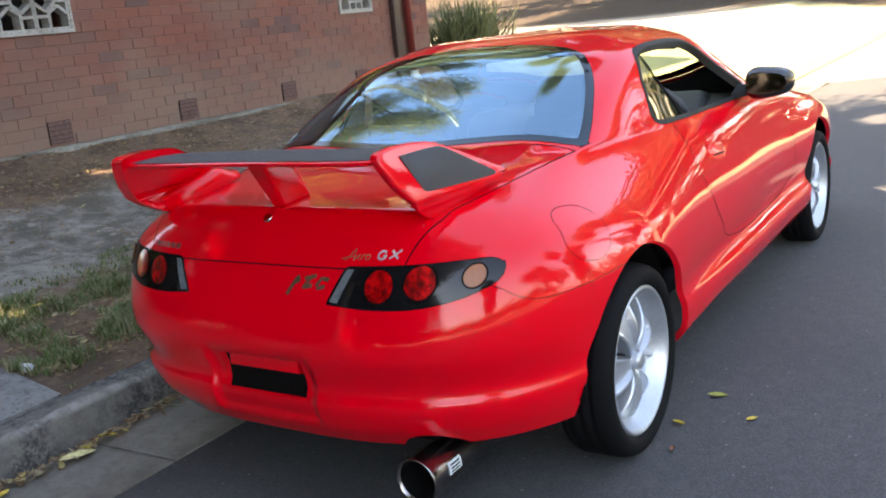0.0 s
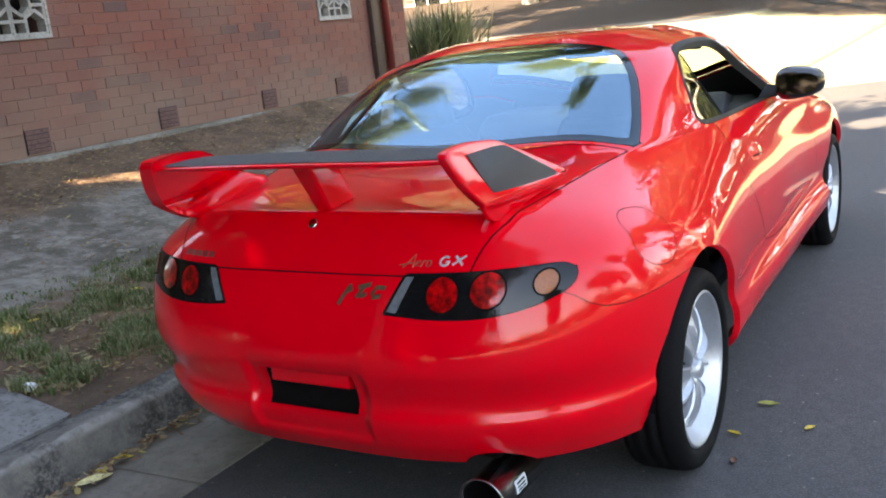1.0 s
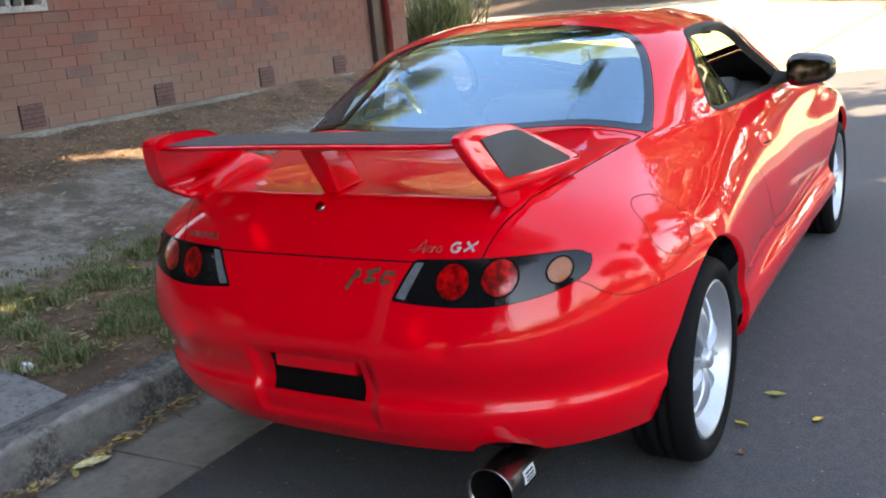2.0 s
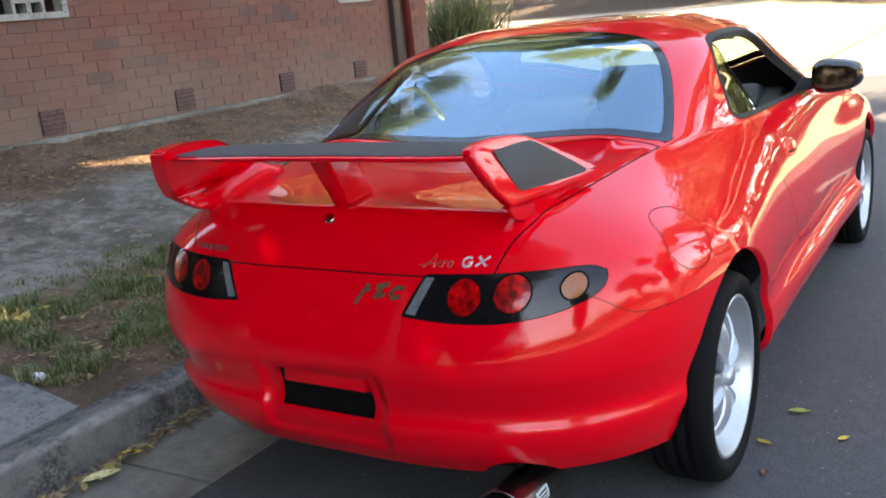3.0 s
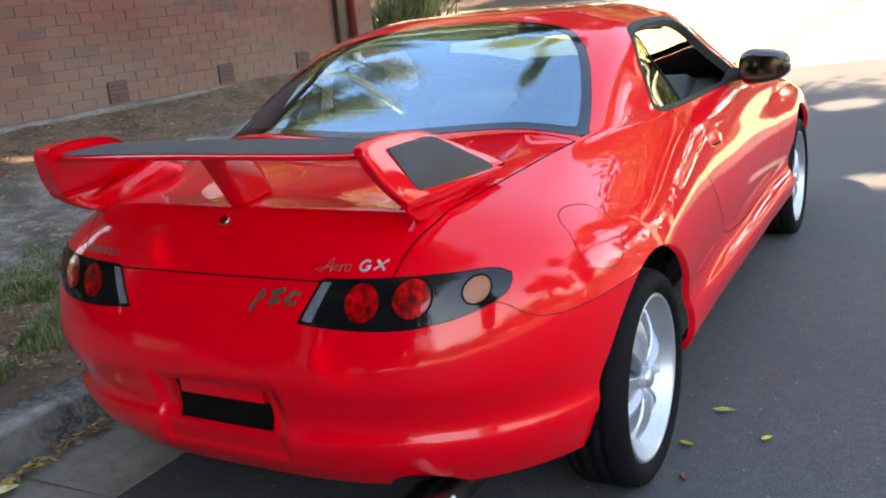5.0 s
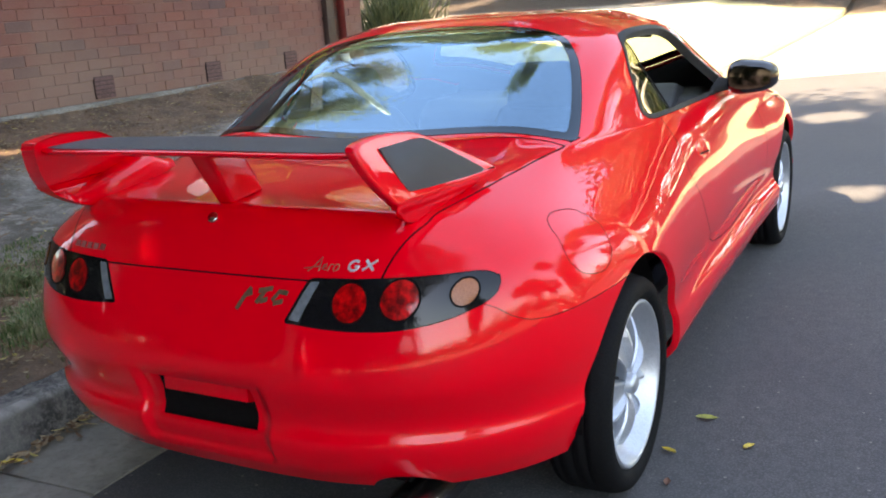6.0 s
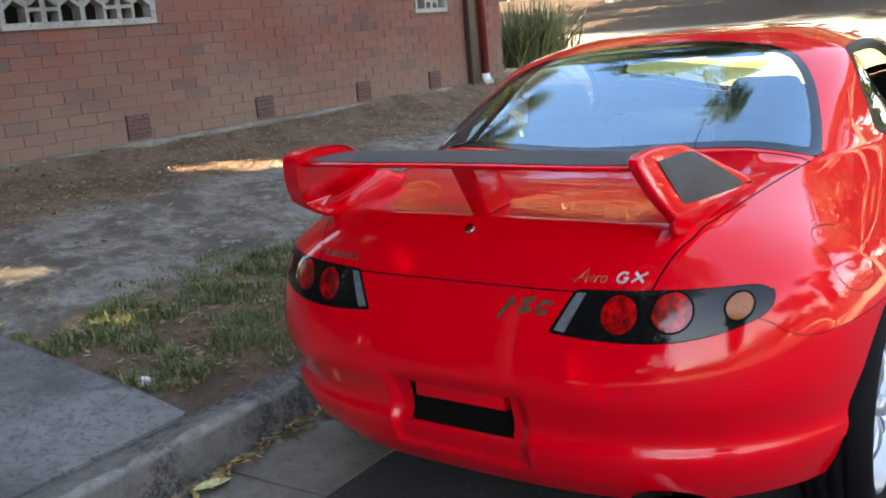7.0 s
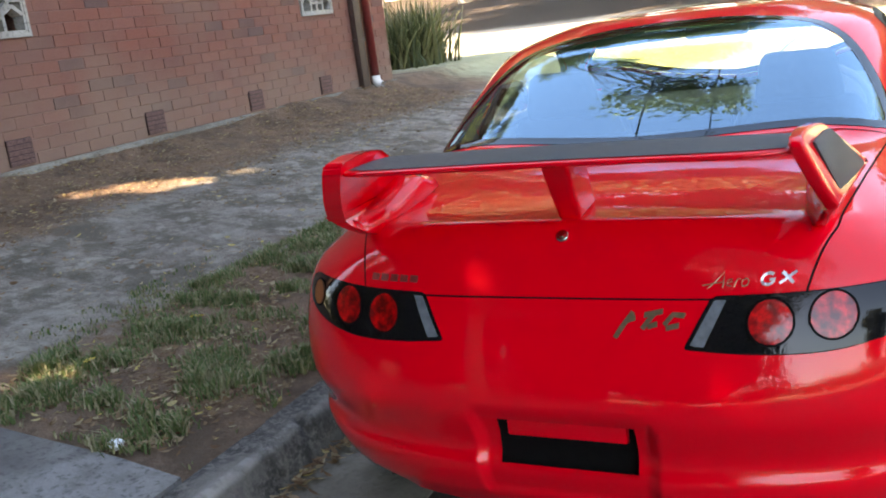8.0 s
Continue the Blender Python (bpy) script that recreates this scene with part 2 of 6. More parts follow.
rail(1.48, 0.820, 1.00, 1.15, 1.42, 2.4, (0.22, 0.22, 0.22, 0.22, 0.22, 0.20, 0.20, 0.20), (1.205, 1.205, 1.205, 1.210, 1.210, 1.20, 1.20, 1.20))
rail(1.70, 0.900, 1.05, 1.15, 1.38, 2.0, (0.0,) * 8, (1.21, 1.21, 1.21, 1.217, 1.217, 1.21, 1.21, 1.21))
VK = np.array([r[0] for r in RAILS])
S_REAR, S_FRONT = 0.36, 0.80


def ease(t):
    t = np.clip(t, 0, 1)
    return t * t * (3 - 2 * t)


def along(r, s):
    _, y0, yi, yo, y1, n, wide, high = r
    a = np.where(s < S_REAR, s / S_REAR, np.where(s > S_FRONT, (1 - s) / (1 - S_FRONT), 1.0)) * math.pi / 2
    sn, cs = np.sin(a), np.cos(a)
    k = (sn ** n + np.abs(cs) ** n) ** (-1 / n)
    sn, cs = sn * k, cs * k
    mid = yi + (yo - yi) * (s - S_REAR) / (S_FRONT - S_REAR)
    y = np.where(s < S_REAR, yi - (yi - y0) * cs, np.where(s > S_FRONT, yo + (y1 - yo) * cs, mid))
    return np.stack([sn * wide(y), y, high(y)], 1)


def skin(s, v):
    """Points of the car's skin; s runs from tail to nose, v from the sill to the roof's middle."""
    s, v = np.asarray(s, float), np.asarray(v, float)
    r = np.stack([along(q, s) for q in RAILS])
    i = np.clip(np.searchsorted(VK, v, side="right") - 1, 0, len(VK) - 2)
    d = np.diff(r, axis=0) / np.diff(VK)[:, None, None]
    h = np.diff(VK)
    g = np.empty_like(r)
    g[0], g[-1] = d[0], d[-1]
    for j in range(1, len(VK) - 1):
        g[j] = (d[j - 1] * h[j] + d[j] * h[j - 1]) / (h[j] + h[j - 1])
    n = np.arange(len(s))
    t = ((v - VK[i]) / h[i])[:, None]
    hh = h[i][:, None]
    a, b, ga, gb = r[i, n], r[i + 1, n], g[i, n] * hh, g[i + 1, n] * hh
    p = (2 * t ** 3 - 3 * t ** 2 + 1) * a + (t ** 3 - 2 * t ** 2 + t) * ga + (3 * t ** 2 - 2 * t ** 3) * b + (t ** 3 - t ** 2) * gb
    # the moulded hollow round the plate
    dip = ease((0.198 - p[:, 0]) / 0.028) * ease((p[:, 2] - 0.285) / 0.02) * ease((0.51 - p[:, 2]) / 0.05) * (p[:, 1] < -0.4)
    p[:, 1] += 0.016 * dip
    return p


def skin_normals(s, v):
    e = 2e-4
    ds = skin(np.clip(s + e, 0, 1), v) - skin(np.clip(s - e, 0, 1), v)
    dv = skin(s, np.clip(v + e, 0, VK[-1])) - skin(s, np.clip(v - e, 0, VK[-1]))
    n = np.cross(ds, dv)
    n[s < 1e-6, 0] = 0
    n[s > 1 - 1e-6, 0] = 0
    top = v > VK[-1] - 1e-6
    n[top] = (0, 0, 1)
    return n / np.maximum(np.linalg.norm(n, axis=1), 1e-9)[:, None]


NS, NV = 270, 96
sv = np.stack(np.meshgrid(np.linspace(0, 1, NS), np.linspace(0, VK[-1], NV)), -1).reshape(-1, 2)
ids = np.arange(NS * NV).reshape(NV, NS)
a_, b_, c_, d_ = (q.ravel() for q in (ids[:-1, :-1], ids[:-1, 1:], ids[1:, 1:], ids[1:, :-1]))
tris = np.concatenate([np.stack([a_, b_, c_], 1), np.stack([a_, c_, d_], 1)])


def cut(sv, tris, field):
    """Splits the triangles along the line where field(points) is nought."""
    d = field(skin(sv[:, 0], sv[:, 1]))
    d = np.where(np.abs(d) < 1e-7, 1e-7, d)
    neg = d[tris] < 0
    mixed = neg.any(1) & ~neg.all(1)
    keep, work = tris[~mixed], tris[mixed]
    edges = np.concatenate([work[:, [0, 1]], work[:, [1, 2]], work[:, [2, 0]]])
    edges = np.unique(np.sort(edges[(d[edges[:, 0]] < 0) != (d[edges[:, 1]] < 0)], axis=1), axis=0)
    if not len(edges):
        return sv, tris
    lo, hi = sv[edges[:, 0]].copy(), sv[edges[:, 1]].copy()
    dl = d[edges[:, 0]].copy()
    for _ in range(14):
        mid = (lo + hi) / 2
        dm = field(skin(mid[:, 0], mid[:, 1]))
        same = (dm < 0) == (dl < 0)
        lo[same], hi[~same] = mid[same], mid[~same]
    at = {(int(p), int(q)): len(sv) + k for k, (p, q) in enumerate(edges)}
    sv = np.concatenate([sv, (lo + hi) / 2])
    extra = []
    for tri in work:
        k = next(k for k in range(3) if (d[tri[k]] < 0) != (d[tri[(k + 1) % 3]] < 0) and (d[tri[k]] < 0) != (d[tri[(k + 2) % 3]] < 0))
        p, q, r = int(tri[k]), int(tri[(k + 1) % 3]), int(tri[(k + 2) % 3])
        m, n = at[min(p, q), max(p, q)], at[min(p, r), max(p, r)]
        extra += [(p, m, n), (m, q, r), (m, r, n)]
    return sv, np.concatenate([keep, np.array(extra)])


WHEEL_R = 0.284
AXLES = (0.0, 2.5)
side_out = rounded([(0.545, 0.885), (0.60, 0.99), (0.668, 1.128), (0.80, 1.146), (1.05, 1.146), (1.22, 1.132), (1.42, 1.03), (1.66, 0.865), (1.2, 0.872), (0.80, 0.878)], 2)
rear_out = rounded([(0.0, 0.018), (0.3, 0.045), (0.625, 0.115), (0.60, 0.25), (0.53, 0.45), (0.42, 0.60), (0.20, 0.655), (0.0, 0.665), (-0.3, 0.665), (-0.3, 0.018)], 2)
front_out = rounded([(-0.3, 2.0), (0.0, 2.0), (0.35, 1.93), (0.64, 1.66), (0.50, 1.50), (0.42, 1.42), (0.0, 1.47), (-0.3, 1.47)], 2)
lamp_out = rounded([(0.300, 0.723), (0.304, 0.7235), (0.45, 0.726), (0.58, 0.730), (0.650, 0.731), (0.678, 0.716), (0.682, 0.692), (0.664, 0.670), (0.60, 0.644), (0.50, 0.626), (0.38, 0.625), (0.258, 0.6335), (0.252, 0.634), (0.2535, 0.6385)], 2)
lid_out = np.array([(-0.3, -0.9), (0.452, -0.9), (0.462, -0.62), (0.512, -0.50), (0.555, -0.2), (0.605, 0.10), (0.3, 0.02), (0.0, -0.005), (-0.3, -0.005)])
bumper_out = np.array([(-0.3, 0.10), (0.9, 0.10), (0.9, 0.615), (0.79, 0.609), (0.757, 0.610), (0.730, 0.617), (0.706, 0.632), (0.680, 0.655), (0.62, 0.69), (0.44, 0.718), (-0.3, 0.718)])
door_out = rounded([(0.695, 0.95), (0.676, 0.84), (0.668, 0.70), (0.72, 0.57), (0.90, 0.395), (1.90, 0.395), (1.97, 0.60), (1.93, 0.95)], 2)
flap_out = rounded([(-0.268, 0.796), (-0.125, 0.778), (-0.135, 0.685), (-0.205, 0.648), (-0.30, 0.665), (-0.335, 0.715)], 2)
plate_out = np.array([(-0.3, 0.362), (0.150, 0.362), (0.150, 0.474), (-0.3, 0.474)])
strip_out = np.array([(0.232, 0.60), (0.268, 0.60), (0.346, 0.76), (0.31, 0.76)])
far = lambda p, test, d: np.where(test, d, 1.0)
FIELDS = {
    "arch_r": lambda p: far(p, (p[:, 2] < 0.75) & (p[:, 0] > 0.5), np.hypot(p[:, 1] - AXLES[0], p[:, 2] - 0.305) - 0.327),
    "arch_f": lambda p: far(p, (p[:, 2] < 0.75) & (p[:, 0] > 0.5), np.hypot(p[:, 1] - AXLES[1], p[:, 2] - 0.305) - 0.332),
    "rear": lambda p: far(p, (p[:, 1] < 0.9) & (p[:, 2] > 0.80), inside(rear_out, p[:, 0], p[:, 1])),
    "front": lambda p: far(p, (p[:, 1] > 1.2) & (p[:, 2] > 0.80), inside(front_out, p[:, 0], p[:, 1])),
    "side": lambda p: far(p, (p[:, 0] > 0.35) & (p[:, 2] > 0.75), inside(side_out, p[:, 1], p[:, 2])),
    "lamp": lambda p: far(p, p[:, 1] < -0.2, inside(lamp_out, p[:, 0], p[:, 2])),
    "notch": lambda p: far(p, (p[:, 1] < -0.3) & (p[:, 2] < 0.4), np.hypot((p[:, 0] - 0.475) / 1.15, p[:, 2] - 0.20) - 0.078),
    "plate": lambda p: far(p, p[:, 1] < -0.5, inside(plate_out, p[:, 0], p[:, 2])),
    "lid": lambda p: far(p, p[:, 1] < 0.3, np.maximum(inside(lid_out, p[:, 0], p[:, 1]), 0.719 - p[:, 2])),
    "bumper": lambda p: far(p, p[:, 1] < 0.0, np.maximum(inside(bumper_out, p[:, 0], p[:, 2]), p[:, 1])),
    "door": lambda p: far(p, p[:, 0] > 0.4, inside(door_out, p[:, 1], p[:, 2])),
    "flap": lambda p: far(p, p[:, 0] > 0.5, inside(flap_out, p[:, 1], p[:, 2])),
}
EXTRA = {
    "rear_in": lambda p: FIELDS["rear"](p) + 0.026,
    "side_in": lambda p: FIELDS["side"](p) + 0.0135,
    "front_in": lambda p: FIELDS["front"](p) + 0.04,
    "divide": lambda p: far(p, (p[:, 0] > 0.35) & (p[:, 2] > 0.8) & (p[:, 1] < 1.3), p[:, 1] - (0.70 + (1.10 - p[:, 2]) * 0.42)),
    "lens_a": lambda p: far(p, p[:, 1] < -0.2, np.hypot(p[:, 0] - 0.402, p[:, 2] - 0.679) - 0.040),
    "lens_b": lambda p: far(p, p[:, 1] < -0.2, np.hypot(p[:, 0] - 0.507, p[:, 2] - 0.686) - 0.040),
    "lens_c": lambda p: far(p, p[:, 1] < -0.2, np.hypot((p[:, 0] - 0.625) / 0.9, p[:, 2] - 0.694) - 0.027),
    "strip": lambda p: far(p, p[:, 1] < -0.2, np.maximum(inside(strip_out, p[:, 0], p[:, 2]), FIELDS["lamp"](p) + 0.006)),
}
for f_ in (*FIELDS.values(), *EXTRA.values()):
    sv, tris = cut(sv, tris, f_)
mid_ = sv[tris].mean(1)
pm = skin(mid_[:, 0], mid_[:, 1])
F = {k: f(pm) < 0 for k, f in (*FIELDS.items(), *EXTRA.items())}
zone = np.full(len(tris), "shell", dtype=object)
zone[F["bumper"]] = "rear_bumper"
zone[F["lid"]] = "boot_lid"
zone[F["door"]] = "door"
zone[F["flap"]] = "fuel_flap"
zone[F["lamp"]] = "housing"
zone[F["strip"]] = "reverse_lens"
zone[F["lens_a"]] = "lens_a"
zone[F["lens_b"]] = "lens_b"
zone[F["lens_c"]] = "indicator_lens"
zone[F["rear"]] = "rear_border"
zone[F["rear_in"]] = "rear_window"
zone[F["front"]] = "front_border"
zone[F["front_in"]] = "windscreen"
zone[F["side"]] = "side_trim"
zone[F["side_in"]] = "open"
zone[F["side_in"] & F["divide"]] = "quarter_window"
zone[F["arch_r"] | F["arch_f"] | F["plate"] | F["notch"]] = "open"
points, turned = skin(sv[:, 0], sv[:, 1]), skin_normals(sv[:, 0], sv[:, 1])
# rear glass normals follow a smooth bow, bent so reflections fit the camera's view
pane = np.unique(tris[zone == "rear_window"])
gx_, gy_ = points[pane, 0], points[pane, 1]
powers = [(i, j) for i in (0, 2) for j in (0, 1, 2)] + [(4, 0)]
bow = np.linalg.lstsq(np.stack([gx_ ** i * gy_ ** j for i, j in powers], 1), points[pane, 2], rcond=None)[0]
tx = sum(c * i * gx_ ** max(i - 1, 0) * gy_ ** j for c, (i, j) in zip(bow, powers) if i)
ty = sum(c * j * gx_ ** i * gy_ ** max(j - 1, 0) for c, (i, j) in zip(bow, powers) if j)
tx = tx - 2.0 * np.maximum(gx_ - 0.36, 0)
ty = ty - 0.7 * np.maximum(gy_ - 0.44, 0)
even = np.stack([-tx, -ty, np.ones(len(pane))], 1)
turned[pane] = even / np.linalg.norm(even, axis=1)[:, None]

# the boot deck's normals are prescribed too, set so the mirrored sign fits view
deck = np.unique(tris[zone == "boot_lid"])
deck = deck[points[deck, 1] > -0.52]
dx_, dy_ = points[deck, 0], points[deck, 1]
even = np.stack([0.07 * dx_, -(0.085 + 0.30 * (-0.32 - dy_)), np.ones(len(deck))], 1)
share = (ease((dy_ + 0.50) / 0.05) * ease((0.52 - dx_) / 0.08))[:, None]
even = even / np.linalg.norm(even, axis=1)[:, None] * share + turned[deck] * (1 - share)
turned[deck] = even / np.linalg.norm(even, axis=1)[:, None]

# the pressed flanks and pillars carry no ripples: their normals are evened out among neighbours
skin_zone = np.isin(zone, ["shell", "door", "fuel_flap"])
pairs_ = np.concatenate([tris[skin_zone][:, [0, 1]], tris[skin_zone][:, [1, 2]], tris[skin_zone][:, [2, 0]]])
pairs_ = np.unique(np.sort(pairs_, axis=1), axis=0)
at_, free_ = points, np.zeros(len(points), bool)
free_[np.unique(tris[skin_zone])] = True
free_ &= (at_[:, 1] > -0.42) & (at_[:, 1] < 2.2) & (at_[:, 2] > 0.45) & (at_[:, 2] < 1.12) & (at_[:, 0] > 0.5)
pillar_ = free_ & (at_[:, 2] > 0.83) & (at_[:, 1] < 0.8)
for round_ in range(90):
    near_sum, count_ = np.zeros_like(turned), np.zeros(len(points))
    for a, b in ((0, 1), (1, 0)):
        np.add.at(near_sum, pairs_[:, a], turned[pairs_[:, b]])
        np.add.at(count_, pairs_[:, a], 1)
    pick_ = (free_ if round_ < 40 else pillar_) & (count_ > 0)
    mean_ = turned[pick_] + near_sum[pick_] / count_[pick_][:, None]
    turned[pick_] = mean_ / np.linalg.norm(mean_, axis=1)[:, None]


def panel(name, zones, mat, parent, label="", lift=0.0, sides=(1, -1), rim=0.0):
    """The skin's zones as one mesh; sides 1 is the car's right, -1 its left. rim: how far its free edge turns inward."""
    pick = tris[np.isin(zone, zones)]
    used, back = np.unique(pick, return_inverse=True)
    back = back.reshape(-1, 3)
    p, n = points[used] + turned[used] * lift, turned[used]
    verts, norms, faces, base = [], [], [], 0
    seam = np.abs(p[:, 0]) < 1e-6
    index = {}
    for sgn in sides:
        where = np.empty(len(p), int)
        for k in range(len(p)):
            if sgn == -1 and seam[k] and 1 in sides:
                where[k] = index[k]
                continue
            where[k] = len(verts)
            index[k] = where[k]
            verts.append((p[k, 0] * sgn, p[k, 1], p[k, 2]))
            norms.append((n[k, 0] * sgn, n[k, 1], n[k, 2]))
        f = where[back]
        faces.append(f if sgn == 1 else f[:, ::-1])
    faces = np.concatenate(faces)
    if rim:
        e = np.concatenate([faces[:, [0, 1]], faces[:, [1, 2]], faces[:, [2, 0]]])
        key = np.sort(e, axis=1)
        _, first, count = np.unique(key, axis=0, return_index=True, return_counts=True)
        edge = e[first[count == 1]]
        low, add_f = {}, []
        for q in np.unique(edge):
            low[int(q)] = len(verts)
            verts.append(tuple(np.array(verts[q]) - np.array(norms[q]) * rim))
            norms.append(norms[q])
        for q, w in edge:
            add_f += [(q, low[int(q)], low[int(w)]), (q, low[int(w)], w)]
        faces = np.concatenate([faces, np.array(add_f)])
    me = mesh_of(name, verts, faces, mat, True, norms)
    return child(name, me, parent, label)


def seams(name, wanted, parent, wide=0.0022, lift=0.0007):
    """Dark gaps between neighbouring zones, as narrow strips on the skin."""
    e = np.concatenate([tris[:, [0, 1]], tris[:, [1, 2]], tris[:, [2, 0]]])
    z = np.concatenate([zone, zone, zone])
    key = np.sort(e, axis=1)
    order = np.lexsort((key[:, 1], key[:, 0]))
    key, z = key[order], z[order]
    same = (key[:-1] == key[1:]).all(1)
    verts, faces, norms = [], [], []
    for k in np.nonzero(same)[0]:
        pair = {z[k], z[k + 1]}
        if len(pair) == 2 and any(pair == set(w) for w in wanted):
            i, j = key[k]
            t = points[j] - points[i]
            t = t / max(np.linalg.norm(t), 1e-9)
            for sgn in (1, -1):
                m = np.array((sgn, 1, 1))
                q = []
                for v in (i, j):
                    n = turned[v]
                    sd = np.cross(n, t) * wide
                    q += [points[v] + sd + n * lift, points[v] - sd + n * lift]
                    norms += [n * m, n * m]
                b = len(verts)
                verts += [w * m for w in q]
                faces.append((b, b + 1, b + 3, b + 2) if sgn == 1 else (b, b + 2, b + 3, b + 1))
    return child(name, mesh_of(name, verts, faces, GAP, True, norms), parent)


tail_sv = np.stack(np.meshgrid(np.linspace(0, S_REAR, 260), np.linspace(0.05, 0.75, 260)), -1).reshape(-1, 2)
tail_at = skin(tail_sv[:, 0], tail_sv[:, 1])


def on_skin(x, z):
    """The tail's skin at a given x and height: the point and its normal."""
    k = int(np.argmin(np.hypot(tail_at[:, 0] - abs(x), tail_at[:, 2] - z)))
    q, g = tail_sv[k:k + 1], -1 if x < 0 else 1
    n = skin_normals(q[:, 0], q[:, 1])[0]
    return Vector((x, tail_at[k, 1], z)), Vector((n[0] * g, n[1], n[2]))


def lens_red():
    """Deep red lens with fine relief under a glossy cover; reflector glints are mottled into its colour."""
    m, t, b = material("red_lens")
    link(t, ramp(t, noise_of(t, 48, 3), [(0.36, (0.10, 0.0006, 0.001)), (0.52, (0.34, 0.0015, 0.003)), (0.66, (0.66, 0.004, 0.006))]), b.inputs["Base Color"])
    b.inputs["Roughness"].default_value, b.inputs["Coat Weight"].default_value, b.inputs["Coat Roughness"].default_value = 0.30, 0.85, 0.015
    b.inputs["Specular IOR Level"].default_value = 0.1
    v = add(t, "ShaderNodeTexVoronoi", Scale=260.0)
    g = t.nodes.new("ShaderNodeNewGeometry")
    link(t, g.outputs["Position"], v.inputs["Vector"])
    bump(t, b, v.outputs["Distance"], 0.04, 0.0008)
    return m


car = thing("coupe", "bright red two-door coupe with tall rear wing parked at the kerb", "car")
LENS_RED = lens_red()
LENS_AMBER = plain("amber_lens", (0.32, 0.095, 0.028), 0.14, scale=350, spec=0.4)
LENS_CLEAR = plain("grey_lens", (0.13, 0.145, 0.16), 0.15, spec=0.4)
LAMP_BLACK = plain("smoked_lamp", (0.006, 0.006, 0.007), 0.03, spec=0.34)
shell = panel("body_shell", ["shell"], RED, car, "glossy red body shell", rim=0.02)
bumper = panel("rear_bumper", ["rear_bumper"], RED, car, "red rear bumper with moulded lower lip", rim=0.02)
boot = panel("boot_lid", ["boot_lid"], RED, car, "red boot lid")
for s_ in (1, -1):
    panel("door", ["door"], RED, car, "red door with its window wound down", sides=(s_,))
    lamp = panel("tail_lamp", ["housing"], LAMP_BLACK, car, "smoked black tail lamp", lift=0.001, sides=(s_,))
    for z_ in ("lens_a", "lens_b"):
        panel("round_lens", [z_], LENS_RED, lamp, "round red lens", lift=0.0025, sides=(s_,), rim=0.003)
    panel("indicator_lens", ["indicator_lens"], LENS_AMBER, lamp, "amber indicator lens", lift=0.003, sides=(s_,), rim=0.003)
    panel("reverse_lens", ["reverse_lens"], LENS_CLEAR, lamp, "pale grey reversing lens strip", lift=0.002, sides=(s_,), rim=0.002)
    panel("window_trim", ["side_trim"], BLACK_TRIM, car, "black rubber window surround", lift=0.002, sides=(s_,), rim=0.03)
    panel("quarter_window", ["quarter_window"], SIDE_GLASS, car, "small tinted quarter window", sides=(s_,)).visible_shadow = False

panel("fuel_flap", ["fuel_flap"], RED, car, sides=(1,))
panel("fuel_side_skin", ["fuel_flap"], RED, car, sides=(-1,))
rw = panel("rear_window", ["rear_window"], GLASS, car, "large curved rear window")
rw.visible_shadow = False
panel("black_border", ["rear_border"], BORDER, rw, "black ceramic border", lift=0.001)
ws = panel("windscreen", ["windscreen"], CLEAR, car, "clear windscreen")
ws.visible_shadow = False
panel("black_border", ["front_border"], BLACK_GLOSS, ws, lift=0.001)
for pairs, wide in (([("shell", "boot_lid")], 0.0019), ([("rear_bumper", "boot_lid")], 0.0042), ([("shell", "rear_bumper")], 0.0008), ([("shell", "door"), ("side_trim", "door")], 0.0016), ([("shell", "fuel_flap")], 0.0008),
                    ([("housing", "rear_bumper"), ("housing", "shell"), ("housing", "boot_lid")], 0.0018), ([("shell", "rear_border"), ("boot_lid", "rear_border"), ("side_trim", "shell")], 0.002)):
    tagged(seams("panel_gap", pairs, car, wide), kind="stuff")
# Dark strips imitate the shaded rims of the domed lenses.
tagged(seams("lens_rim_shade", [("lens_a", "housing"), ("lens_b", "housing"), ("indicator_lens", "housing")], car, 0.0022, 0.0032), kind="stuff")
tagged(seams("window_divider", [("quarter_window", "open")], car, 0.007, 0.003), kind="stuff")


# ---- ground, road, kerb ----
def verge_height(x, y):
    """The verge climbs from the kerb to the foot of the wall."""
    t = np.clip((-1.2 - x) / 3.55, 0, 1)
    hill = np.clip((-4.42 - x) / 0.3, 0, 1) * (0.5 + 0.5 * np.clip(np.abs(y - 3.2) - 1.0, 0, 0.8) / 0.8)
    return 0.125 + 0.475 * t * (0.75 + 0.25 * t) + 0.055 * hill * (3 - 2 * hill) * hill


def drive_edge(x):
    """How far along the verge the driveway slab reaches."""
    return -0.515 - 0.03 * np.exp(np.minimum((x + 1.2) * 5.0, 0.3))


def lumps(x, y, scale, amount):
    return np.array([noise.noise(Vector((a * scale, b * scale, 3.1))) for a, b in zip(x.ravel(), y.ravel())]).reshape(x.shape) * amount


